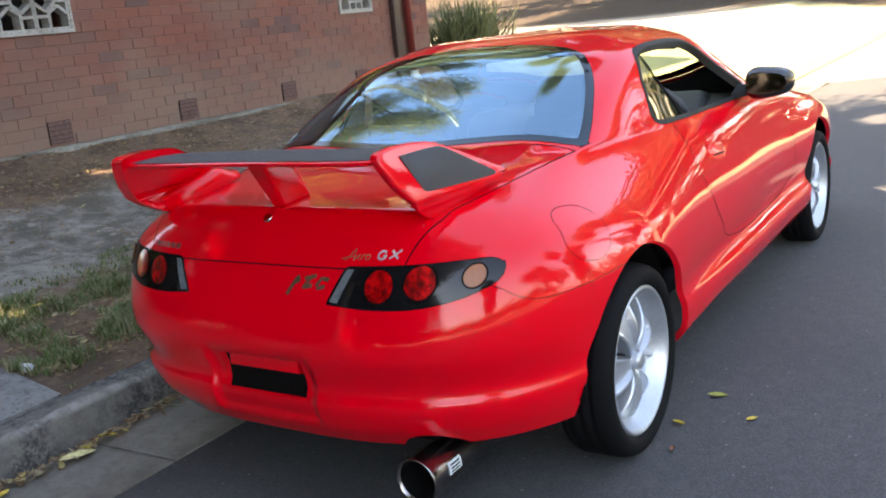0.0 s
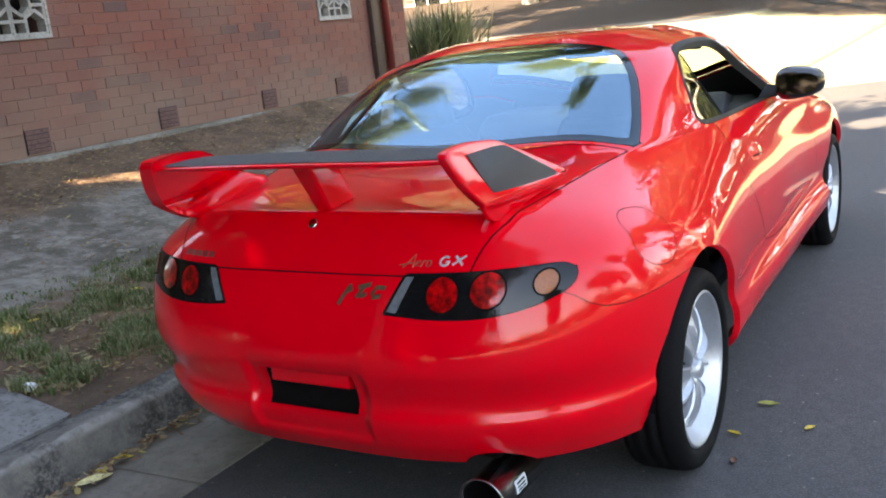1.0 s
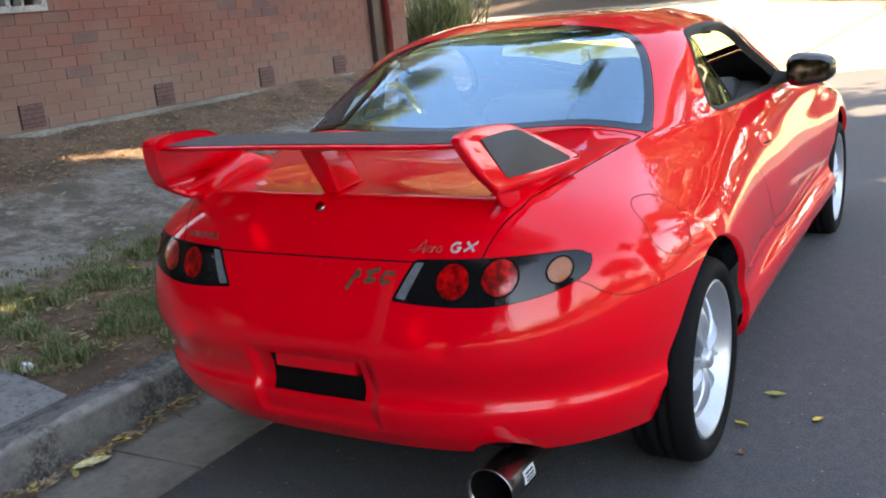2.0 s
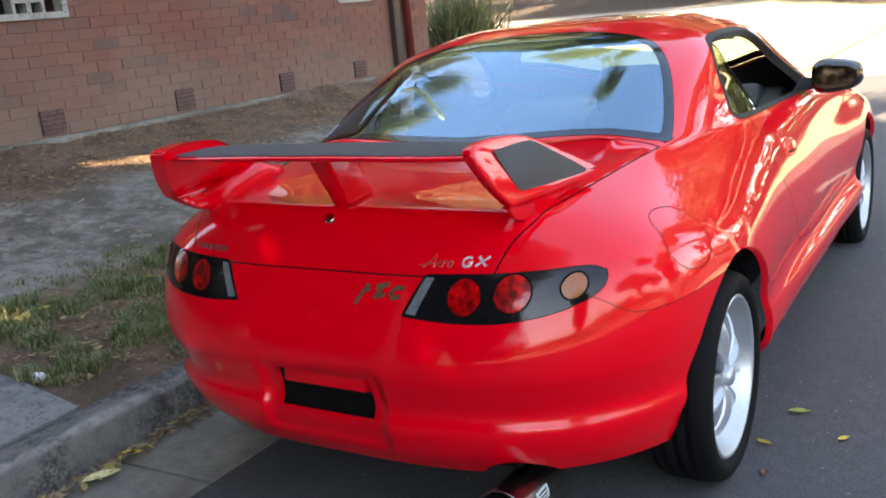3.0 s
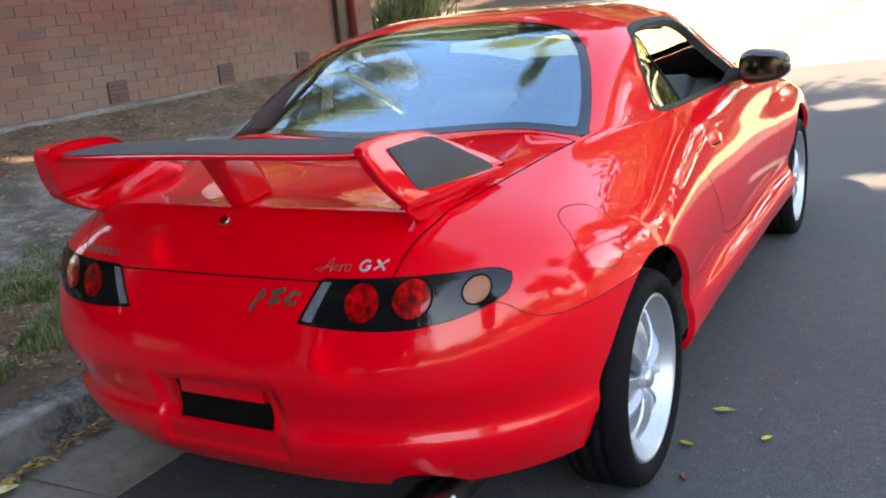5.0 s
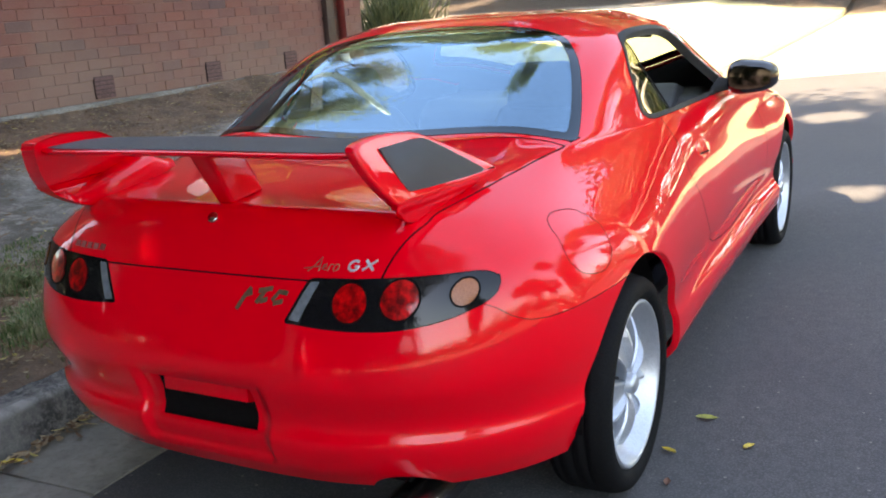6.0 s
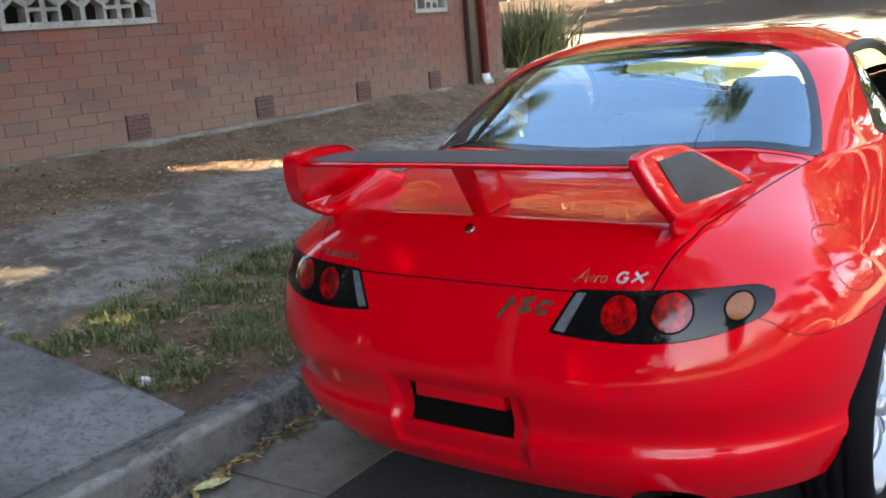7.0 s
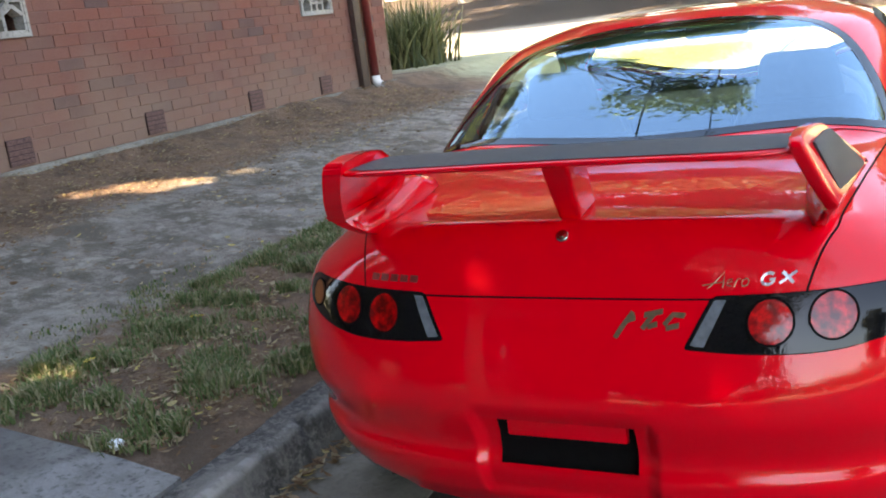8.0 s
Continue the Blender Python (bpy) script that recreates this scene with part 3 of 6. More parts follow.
def asphalt():
    m, t, b = material("asphalt")
    fine, mid, big = noise_of(t, 260, 3, 0.7), noise_of(t, 22, 4), noise_of(t, 0.9, 4)
    v = add(t, "ShaderNodeTexVoronoi", Scale=130.0)
    g = t.nodes.new("ShaderNodeNewGeometry")
    link(t, g.outputs["Position"], v.inputs["Vector"])
    c = ramp(t, v.outputs["Distance"], [(0.0, (0.15, 0.145, 0.142)), (0.55, (0.069, 0.067, 0.067))])
    c = mix(t, 0.6, c, ramp(t, fine, [(0.3, (0.35, 0.35, 0.36)), (0.7, (1.0, 1.0, 1.0))]), "MULTIPLY")
    c = mix(t, ramp(t, mid, [(0.45, (0, 0, 0)), (0.8, (0.35, 0.35, 0.35))]), c, (0.12, 0.115, 0.11))
    c = mix(t, ramp(t, big, [(0.4, (0, 0, 0)), (0.7, (0.45, 0.45, 0.45))]), c, (0.045, 0.045, 0.05))
    grit = add(t, "ShaderNodeTexVoronoi", Scale=17.0)
    link(t, g.outputs["Position"], grit.inputs["Vector"])
    c = mix(t, ramp(t, grit.outputs["Distance"], [(0.055, (0.75, 0.75, 0.75)), (0.085, (0, 0, 0))]), c, (0.24, 0.22, 0.19))
    link(t, c, b.inputs["Base Color"])
    b.inputs["Roughness"].default_value = 0.82
    bump(t, b, v.outputs["Distance"], 0.28, 0.003)
    return m


def concrete(name, tone, dirt, worn=1.0):
    m, t, b = material(name)
    fine, mid, big = noise_of(t, 180, 4, 0.7), noise_of(t, 14, 5), noise_of(t, 2.2, 5)
    c = ramp(t, fine, [(0.25, [k * 0.72 for k in tone]), (0.75, [k * 1.12 for k in tone])])
    c = mix(t, ramp(t, mid, [(0.45, (0, 0, 0)), (0.70, (0.8, 0.8, 0.8))]), c, dirt)
    c = mix(t, ramp(t, big, [(0.42, (0, 0, 0)), (0.66, (0.75, 0.75, 0.75))]), c, [k * 0.55 for k in dirt])
    pit = noise_of(t, 45, 6, 0.75)
    c = mix(t, ramp(t, pit, [(0.52, (0, 0, 0)), (0.62, (0.7 * worn, 0.7 * worn, 0.7 * worn))]), c, [k * 0.35 for k in dirt])
    link(t, c, b.inputs["Base Color"])
    b.inputs["Roughness"].default_value = 0.9
    bump(t, b, pit, 0.6, 0.012)
    return m


def soil():
    """Bare dirt; a worn grey path runs along it, and sunburnt grass lies beyond the building."""
    m, t, b = material("verge_soil")
    g = t.nodes.new("ShaderNodeNewGeometry")
    sep = t.nodes.new("ShaderNodeSeparateXYZ")
    link(t, g.outputs["Position"], sep.inputs[0])
    fine, mid, big = noise_of(t, 120, 4, 0.75), noise_of(t, 9, 5, 0.65), noise_of(t, 1.5, 4)
    v = add(t, "ShaderNodeTexVoronoi", Scale=38.0)
    link(t, g.outputs["Position"], v.inputs["Vector"])

    def wobble(src, amount):
        a = t.nodes.new("ShaderNodeMath")
        a.operation = "MULTIPLY_ADD"
        link(t, mid, a.inputs[0])
        a.inputs[1].default_value = amount
        link(t, src, a.inputs[2])
        a2 = t.nodes.new("ShaderNodeMath")
        a2.operation = "MULTIPLY_ADD"
        link(t, big, a2.inputs[0])
        a2.inputs[1].default_value = amount
        link(t, a.outputs[0], a2.inputs[2])
        return a2.outputs[0]

    def band(src, lo, hi):
        r = t.nodes.new("ShaderNodeMapRange")
        r.interpolation_type = "SMOOTHSTEP"
        link(t, src, r.inputs["Value"])
        r.inputs["From Min"].default_value, r.inputs["From Max"].default_value = lo, hi
        return r.outputs["Result"]
    x, y = wobble(sep.outputs["X"], 0.55), wobble(sep.outputs["Y"], 2.0)
    dirt = ramp(t, fine, [(0.2, (0.130, 0.072, 0.044)), (0.5, (0.25, 0.152, 0.098)), (0.8, (0.40, 0.27, 0.185))])
    dirt = mix(t, ramp(t, v.outputs["Distance"], [(0.05, (0.6, 0.6, 0.6)), (0.25, (0, 0, 0))]), dirt, (0.31, 0.25, 0.18))
    path = ramp(t, fine, [(0.25, (0.135, 0.117, 0.100)), (0.5, (0.32, 0.285, 0.245)), (0.75, (0.60, 0.545, 0.48))])
    path = mix(t, ramp(t, noise_of(t, 4.0, 6, 0.7), [(0.50, (0, 0, 0)), (0.62, (0.6, 0.6, 0.6))]), path, (0.42, 0.39, 0.35))
    path = mix(t, ramp(t, mid, [(0.42, (0, 0, 0)), (0.7, (0.75, 0.75, 0.75))]), path, (0.16, 0.135, 0.11))
    path = mix(t, ramp(t, v.outputs["Distance"], [(0.03, (0.5, 0.5, 0.5)), (0.18, (0, 0, 0))]), path, (0.46, 0.44, 0.41))
    path = mix(t, ramp(t, noise_of(t, 2.6, 6, 0.72), [(0.44, (0, 0, 0)), (0.56, (0.85, 0.85, 0.85))]), path, (0.125, 0.105, 0.078))
    path = mix(t, ramp(t, noise_of(t, 6.5, 5, 0.7), [(0.54, (0, 0, 0)), (0.63, (0.7, 0.7, 0.7))]), path, (0.46, 0.42, 0.36))
    dirt = mix(t, ramp(t, noise_of(t, 3.1, 5, 0.7), [(0.46, (0, 0, 0)), (0.60, (0.7, 0.7, 0.7))]), dirt, (0.095, 0.062, 0.04))
    on_path = t.nodes.new("ShaderNodeMath")
    on_path.operation = "MULTIPLY"
    link(t, band(x, -3.35, -2.95), on_path.inputs[0])
    link(t, band(x, -1.60, -1.85), on_path.inputs[1])
    c = mix(t, 1.0, mix(t, on_path.outputs[0], dirt, path), (0.92, 0.91, 0.89), "MULTIPLY")
    straw = ramp(t, mid, [(0.3, (0.44, 0.44, 0.26)), (0.7, (0.54, 0.52, 0.32))])
    pale = ramp(t, fine, [(0.3, (0.40, 0.36, 0.30)), (0.7, (0.55, 0.50, 0.42))])
    lawn = mix(t, band(x, -6.0, -4.6), pale, straw)
    c = mix(t, band(y, 10.0, 12.0), c, lawn)
    # Tree shade on the far bank is put into this darker soil colour.
    bank_shade = ramp(t, fine, [(0.3, (0.03, 0.02, 0.014)), (0.7, (0.075, 0.052, 0.036))])
    c = mix(t, band(y, 29.5, 31.5), c, bank_shade)
    link(t, c, b.inputs["Base Color"])
    b.inputs["Roughness"].default_value = 0.95
    add_ = t.nodes.new("ShaderNodeMath")
    add_.operation = "ADD"
    link(t, fine, add_.inputs[0])
    link(t, mid, add_.inputs[1])
    bump(t, b, add_.outputs[0], 0.9, 0.03)
    return m


ASPHALT, SOIL = asphalt(), soil()
def kerb_concrete():
    """Grey concrete with a pale worn arris and black pitted blotches on the face."""
    m, t, b = material("kerb_concrete")
    g = t.nodes.new("ShaderNodeNewGeometry")
    sep = t.nodes.new("ShaderNodeSeparateXYZ")
    link(t, g.outputs["Position"], sep.inputs[0])
    fine, mid, big, pit = noise_of(t, 160, 4, 0.75), noise_of(t, 16, 5, 0.7), noise_of(t, 3.1, 5, 0.6), noise_of(t, 42, 6, 0.8)
    c = ramp(t, fine, [(0.25, (0.115, 0.106, 0.094)), (0.75, (0.21, 0.195, 0.172))])
    c = mix(t, ramp(t, mid, [(0.45, (0, 0, 0)), (0.65, (0.7, 0.7, 0.7))]), c, (0.085, 0.08, 0.074))
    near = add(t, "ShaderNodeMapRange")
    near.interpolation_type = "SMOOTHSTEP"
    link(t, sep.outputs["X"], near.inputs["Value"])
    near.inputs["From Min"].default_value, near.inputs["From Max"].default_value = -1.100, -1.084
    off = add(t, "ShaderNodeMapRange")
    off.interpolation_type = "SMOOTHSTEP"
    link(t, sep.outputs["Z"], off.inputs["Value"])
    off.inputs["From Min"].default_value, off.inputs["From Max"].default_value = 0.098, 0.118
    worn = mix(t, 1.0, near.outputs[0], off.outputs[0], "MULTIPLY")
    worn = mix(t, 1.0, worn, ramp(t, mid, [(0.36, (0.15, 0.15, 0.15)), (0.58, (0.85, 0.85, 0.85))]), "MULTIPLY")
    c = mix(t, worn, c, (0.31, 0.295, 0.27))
    blot = mix(t, 1.0, ramp(t, big, [(0.42, (0, 0, 0)), (0.54, (1, 1, 1))]), ramp(t, pit, [(0.43, (0, 0, 0)), (0.54, (0.80, 0.80, 0.80))]), "MULTIPLY")
    c = mix(t, blot, c, (0.02, 0.019, 0.018))
    link(t, c, b.inputs["Base Color"])
    b.inputs["Roughness"].default_value = 0.92
    bump(t, b, pit, 0.7, 0.015)
    return m


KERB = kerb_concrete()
GUTTER = concrete("gutter_concrete", (0.215, 0.195, 0.162), (0.135, 0.115, 0.088), 0.5)
SLAB = concrete("drive_concrete", (0.215, 0.21, 0.20), (0.115, 0.11, 0.10), 1.0)

gx = np.concatenate([np.linspace(-400, -30, 8), np.linspace(-20, -5.2, 12), np.linspace(-4.95, -1.19, 74), [-1.185, -1.18, -1.06], np.linspace(-1.0, 12, 20), np.linspace(20, 400, 8)])
gy = np.concatenate([np.linspace(-400, -20, 8), np.linspace(-12, -2, 10), np.linspace(-1.8, 8, 170), np.linspace(8.5, 60, 60), np.linspace(80, 400, 6)])
X, Y = np.meshgrid(gx, gy)
near = np.clip((8 - np.abs(Y - 3)) / 3, 0, 1) * (X < -1.183) * (X > -5)
Z = np.where(X > -1.183, -0.03, verge_height(X, Y)) + near * (lumps(X, Y, 3.0, 0.022) + lumps(X, Y, 11.0, 0.012))
# a bank is raised at the far end to hide sky from the camera
bank = np.clip((Y - 27) / 22, 0, 1)
Z = Z + 2.4 * bank * bank * (3 - 2 * bank) * (Y < 200)
# the drive's slab lies in a shallow bed
Z = np.where((Y < drive_edge(X) - 0.01) & (X < -1.15) & (X > -4.4), np.minimum(Z, verge_height(X, Y) - 0.03), Z)
gi = np.arange(X.size).reshape(X.shape)
me = mesh_of("ground", np.stack([X.ravel(), Y.ravel(), Z.ravel()], 1), np.stack([q.ravel() for q in (gi[:-1, :-1], gi[:-1, 1:], gi[1:, 1:], gi[1:, :-1])], 1), SOIL)
ground = tagged(new("ground", me), "dry dirt verge with a worn path", "ground", kind="structure")
bm = bmesh.new()
rows = []
for y in np.concatenate([np.linspace(-60, -4, 8), np.linspace(-3, 8, 56), np.linspace(9, 13.5, 8)]):
    edge = -0.565 + 2.2 * min(max((y - 10.4) / 1.2, 0), 1) + 0.02 * noise.noise(Vector((0.0, y * 2.1, 0.7)))
    rows.append([bm.verts.new((x, y, z)) for x, z in ((edge, -0.03), (edge + 0.004, 0.0), (max(edge + 0.1, -0.35), 0.004), (max(edge + 0.3, 1.0), 0.012), (3.5, 0.03), (6.2, 0.0), (6.6, -0.03))])
for p, q in zip(rows, rows[1:]):
    for i in range(len(p) - 1):
        bm.faces.new((p[i], p[i + 1], q[i + 1], q[i]))
road = tagged(part("road", bm, ASPHALT, None, smooth=True), "worn grey asphalt road with fine stones", "road", kind="structure")

# kerb stones with a rolled front edge, and gutter slabs before them
kerb = thing("kerb", "weathered grey concrete kerb with chipped edge", "kerb", kind="structure")
gutter = thing("gutter", "stained concrete gutter along the kerb", "gutter", kind="structure")
cuts = [-6.0, -4.4, -2.2, 1.70, 4.0, 6.3, 8.6, 10.4]
gutter_cuts = [-6.0, -4.4, -2.9, -0.60, 1.70, 4.0, 6.3, 8.6, 10.4]
for a, b in zip(cuts, cuts[1:]):
    bm = bmesh.new()
    prof = [(-1.198, -0.05), (-1.198, 0.120), (-1.190, 0.126), (-1.135, 0.130), (-1.100, 0.130), (-1.082, 0.127), (-1.068, 0.118), (-1.058, 0.10), (-1.046, 0.06), (-1.03, 0.0), (-1.02, -0.05)]
    n = max(2, int((b - a) / (0.02 if -3 < a < 1 else 0.06)))
    rows = []
    for k in range(n + 1):
        y = a + 0.006 + (b - a - 0.012) * k / n
        row = []
        for i, (x, z) in enumerate(prof):
            w = 1.0 if 1 < i < 10 else 0.0
            ch = 0.010 * noise.noise(Vector((x * 6, y * 5, 2))) + 0.010 * noise.noise(Vector((x * 20, y * 19, 5))) - (0.03 if i > 4 else 0.006) * max(0.0, noise.noise(Vector((x * 14, y * 13, 8))) - 0.12)
            row.append(bm.verts.new((x + w * ch, y, z + w * ch * 0.8)))
        rows.append(row)
    for p, q in zip(rows, rows[1:]):
        for i in range(len(prof) - 1):
            bm.faces.new((p[i], p[i + 1], q[i + 1], q[i]))
    bm.faces.new(rows[0])
    bm.faces.new(rows[-1][::-1])
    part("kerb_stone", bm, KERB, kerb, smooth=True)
for a, b in zip(gutter_cuts, gutter_cuts[1:]):
    bm = bmesh.new()
    box(bm, -1.02, -0.572, a + 0.004, b - 0.004, -0.06, 0.0)
    for v in bm.verts:
        if v.co.z > -0.01:
            v.co.z = -0.004 if v.co.x < -0.8 else 0.006
    part("gutter_slab", bm, GUTTER, gutter, bevel=0.004)
drive = thing("driveway", "cracked grey concrete driveway slab beside the kerb", "driveway", kind="structure")
for k, (x0, x1) in enumerate(((-2.75, -1.210), (-4.3, -2.76))):
    for j, (y0, y1) in enumerate(((-2.6, 0.0), (-4.4, -2.61))):
        bm = bmesh.new()
        nx, ny = 10, 12
        vs = []
        for i in range(nx + 1):
            for l in range(ny + 1):
                x = x0 + (x1 - x0) * i / nx
                top = y1 if j else float(drive_edge(x)) + 0.02 * noise.noise(Vector((x * 5, 1.0, 4)))
                y = y0 + (top - y0) * l / ny
                vs.append(bm.verts.new((x, y, float(verge_height(np.array(x), 0)) + 0.004)))
        for i in range(nx):
            for l in range(ny):
                q = i * (ny + 1) + l
                bm.faces.new((vs[q], vs[q + ny + 1], vs[q + ny + 2], vs[q + 1]))
        r = bmesh.ops.extrude_face_region(bm, geom=bm.faces[:])
        for v in (g for g in r["geom"] if isinstance(g, bmesh.types.BMVert)):
            v.co.z -= 0.07
        part("slab", bm, SLAB, drive)

# ---- the brick building ----
WX, Y0, Y1, FOOT, EAVE = -4.75, 0.35, 7.58, 0.60, 3.95
BRICK_STOPS = [(0.0, (0.195, 0.063, 0.045)), (0.25, (0.222, 0.070, 0.048)), (0.5, (0.185, 0.061, 0.045)), (0.72, (0.228, 0.083, 0.060)), (0.86, (0.168, 0.064, 0.052)), (0.93, (0.12, 0.054, 0.048)), (0.985, (0.10, 0.056, 0.054))]
BRICK = by_object("red_brick", BRICK_STOPS, 0.88, 70, 0.30, (0.165, 0.090, 0.066))


def dusted(m):
    """Tan soil splashed up over the foot of the wall in an uneven tide."""
    t, b = m.node_tree, m.node_tree.nodes["Principled BSDF"]
    was = b.inputs["Base Color"].links[0].from_socket
    g = t.nodes.new("ShaderNodeNewGeometry")
    sep = t.nodes.new("ShaderNodeSeparateXYZ")
    link(t, g.outputs["Position"], sep.inputs[0])
    tide = t.nodes.new("ShaderNodeMath")
    tide.operation, tide.inputs[1].default_value = "MULTIPLY_ADD", 1.1
    link(t, noise_of(t, 0.9, 5, 0.6), tide.inputs[0])
    link(t, sep.outputs["Z"], tide.inputs[2])
    r = t.nodes.new("ShaderNodeMapRange")
    r.interpolation_type = "SMOOTHSTEP"
    link(t, tide.outputs[0], r.inputs["Value"])
    r.inputs["From Min"].default_value, r.inputs["From Max"].default_value = 1.95, 1.20
    r.inputs["To Max"].default_value = 0.58
    link(t, mix(t, r.outputs["Result"], was, (0.215, 0.145, 0.105)), b.inputs["Base Color"])


dusted(BRICK)
MORTAR = plain("brown_mortar", (0.165, 0.080, 0.062), 0.95, grain=0.25, scale=120)
dusted(MORTAR)
FOOTING = concrete("footing_concrete", (0.25, 0.23, 0.19), (0.17, 0.14, 0.10))
BLOCK = concrete("block_concrete", (0.37, 0.355, 0.325), (0.26, 0.25, 0.225))
VENT = plain("terracotta_vent", (0.115, 0.058, 0.05), 0.85, grain=0.2)
DARK = plain("room_shade", (0.012, 0.011, 0.010), 0.9)
PIPE = plain("red_brown_pipe", (0.17, 0.022, 0.02), 0.35, coat=0.3)
house = thing("brick_building", "red-brown brick flats with block grille windows", "building", (0, 0, 0))
WINDOWS = ((1.17, 2.44, 1.52, 2.45), (5.83, 6.42, 1.48, 2.40))
VENTS = [(2.135, 0.765), (3.48, 0.765), (4.85, 0.765), (6.09, 0.765)]
# backing wall with its window openings left free
ys = sorted({Y0, Y1, *(w[0] for w in WINDOWS), *(w[1] for w in WINDOWS)})
slabs = []
for a, b in zip(ys, ys[1:]):
    w = next((w for w in WINDOWS if w[0] <= a + 1e-6 and b <= w[1] + 1e-6), None)
    slabs += [(WX - 0.25, WX - 0.010, a, b, 0.2, w[2]), (WX - 0.25, WX - 0.010, a, b, w[3], EAVE)] if w else [(WX - 0.25, WX - 0.010, a, b, 0.2, EAVE)]
slabs += [(WX - 9.0, WX - 0.25, Y1 - 0.23, Y1 - 0.002, 0.2, EAVE), (WX - 9.0, WX - 0.25, Y0, Y0 + 0.23, 0.2, EAVE), (WX - 9.0, WX - 8.77, Y0 + 0.23, Y1 - 0.23, 0.2, EAVE)]
for q in slabs:
    part("wall", box(bmesh.new(), *q), MORTAR, house, "brown mortar wall behind the bricks")
bm = bmesh.new()
hull_pts = [(WX + 0.45, Y0 - 0.45, EAVE), (WX + 0.45, Y1 + 0.45, EAVE), (WX - 9.45, Y0 - 0.45, EAVE), (WX - 9.45, Y1 + 0.45, EAVE), (WX - 4.5, Y0 + 3, EAVE + 2.2), (WX - 4.5, Y1 - 3, EAVE + 2.2)]
vs = [bm.verts.new(p) for p in hull_pts]
bmesh.ops.convex_hull(bm, input=vs)
part("roof", bm, plain("roof_tile", (0.20, 0.07, 0.045), 0.85, grain=0.3, scale=8), house, "hipped tile roof")
bm = bmesh.new()
rows = []
for k in range(80):
    y = Y0 - 0.02 + (Y1 - Y0 + 0.05) * k / 79
    o = 0.006 * noise.noise(Vector((0, y * 6, 1)))
    rows.append([bm.verts.new(p) for p in ((WX - 0.02, y, FOOT + 0.055 + o), (WX + 0.035, y, FOOT + 0.05 + o), (WX + 0.055 + o, y, FOOT + 0.03), (WX + 0.06, y, FOOT - 0.15))])
for p, q in zip(rows, rows[1:]):
    for i in range(3):
        bm.faces.new((p[i], p[i + 1], q[i + 1], q[i]))
part("footing", bm, FOOTING, house, "pale concrete footing strip", smooth=True)

# downpipe at the corner, and a square bar that imitates a shadow beside it
bm = bmesh.new()
tube(bm, [(WX + 0.06, 7.05, 0.74), (WX + 0.06, 7.05, EAVE)], 0.048, 20)
pipe = part("downpipe", bm, PIPE, house, "glossy red-brown downpipe", smooth=True)
bm = bmesh.new()
tube(bm, [(WX + 0.06, 7.05, 0.75), (WX + 0.062, 7.05, 0.70), (WX + 0.09, 7.05, 0.655), (WX + 0.13, 7.05, 0.635)], [0.051, 0.052, 0.052, 0.053], 18, False)
part("pipe_shoe", bm, plain("white_shoe", (0.72, 0.71, 0.68), 0.5), pipe, "white pipe shoe", smooth=True)
for z in (1.7, 3.0):
    bm = bmesh.new()
    box(bm, WX, WX + 0.112, 6.99, 7.11, z, z + 0.03)
    part("pipe_clip", bm, PIPE, pipe, bevel=0.004)
# This added dark bar and its collar stand where only a shadow falls.
bm = bmesh.new()
box(bm, WX + 0.002, WX + 0.07, 6.76, 6.90, 0.62, EAVE)
shadow_bar = part("square_duct", bm, plain("shadow_bar_brown", (0.045, 0.026, 0.022), 0.6, grain=0.2), house, "dark brown bar standing in for a shadow on the wall", bevel=0.008)
bm = bmesh.new()
box(bm, WX + 0.003, WX + 0.082, 6.745, 6.915, 1.15, 1.18)
part("bar_collar", bm, plain("bar_collar_brown", (0.05, 0.03, 0.025), 0.6), shadow_bar, bevel=0.004)

# grille windows of pierced concrete blocks
def pierced(y0, z0, size, parent, flip):
    """A square block with two house-shaped and two square holes."""
    bm = bmesh.new()
    m, w = size * 0.06, size
    half = w / 2
    bar = size * 0.045
    def bx(a0, a1, b0, b1):
        box(bm, WX - 0.085, WX + 0.012, y0 + min(a0, a1), y0 + max(a0, a1), z0 + b0, z0 + b1)
    fl = (lambda a: w - a) if flip else (lambda a: a)
    bx(0, m, 0, w)
    bx(w - m, w, 0, w)
    bx(m, w - m, 0, m)
    bx(m, w - m, w - m, w)
    # house-shaped hole low on one side, its square neighbour beside it, and the reverse above
    bx(fl(0.56 * w), fl(0.64 * w), m, 0.48 * w)
    bx(fl(0.36 * w), fl(0.44 * w), 0.60 * w, w - m)
    bx(fl(0.64 * w), fl(w - m), 0.30 * w, 0.38 * w)
    bx(fl(m), fl(0.36 * w), 0.68 * w, 0.76 * w)
    for a0, b0, a1, b1 in ((0.06, 0.40, 0.31, 0.60), (0.31, 0.60, 0.60, 0.42), (0.40, 0.66, 0.66, 0.46), (0.66, 0.46, 0.94, 0.66)):
        d = Vector((a1 - a0, b1 - b0)).normalized()
        o = Vector((-d.y, d.x)) * bar / size
        pts = [(a0 + o.x, b0 + o.y), (a1 + o.x, b1 + o.y), (a1 - o.x, b1 - o.y), (a0 - o.x, b0 - o.y)]
        prism(bm, [(fl(p * w), q * w) for p, q in pts], lambda p, q, h: (h, y0 + p, z0 + q), WX - 0.083, WX + 0.010)
    part("grille_block", bm, BLOCK, parent)


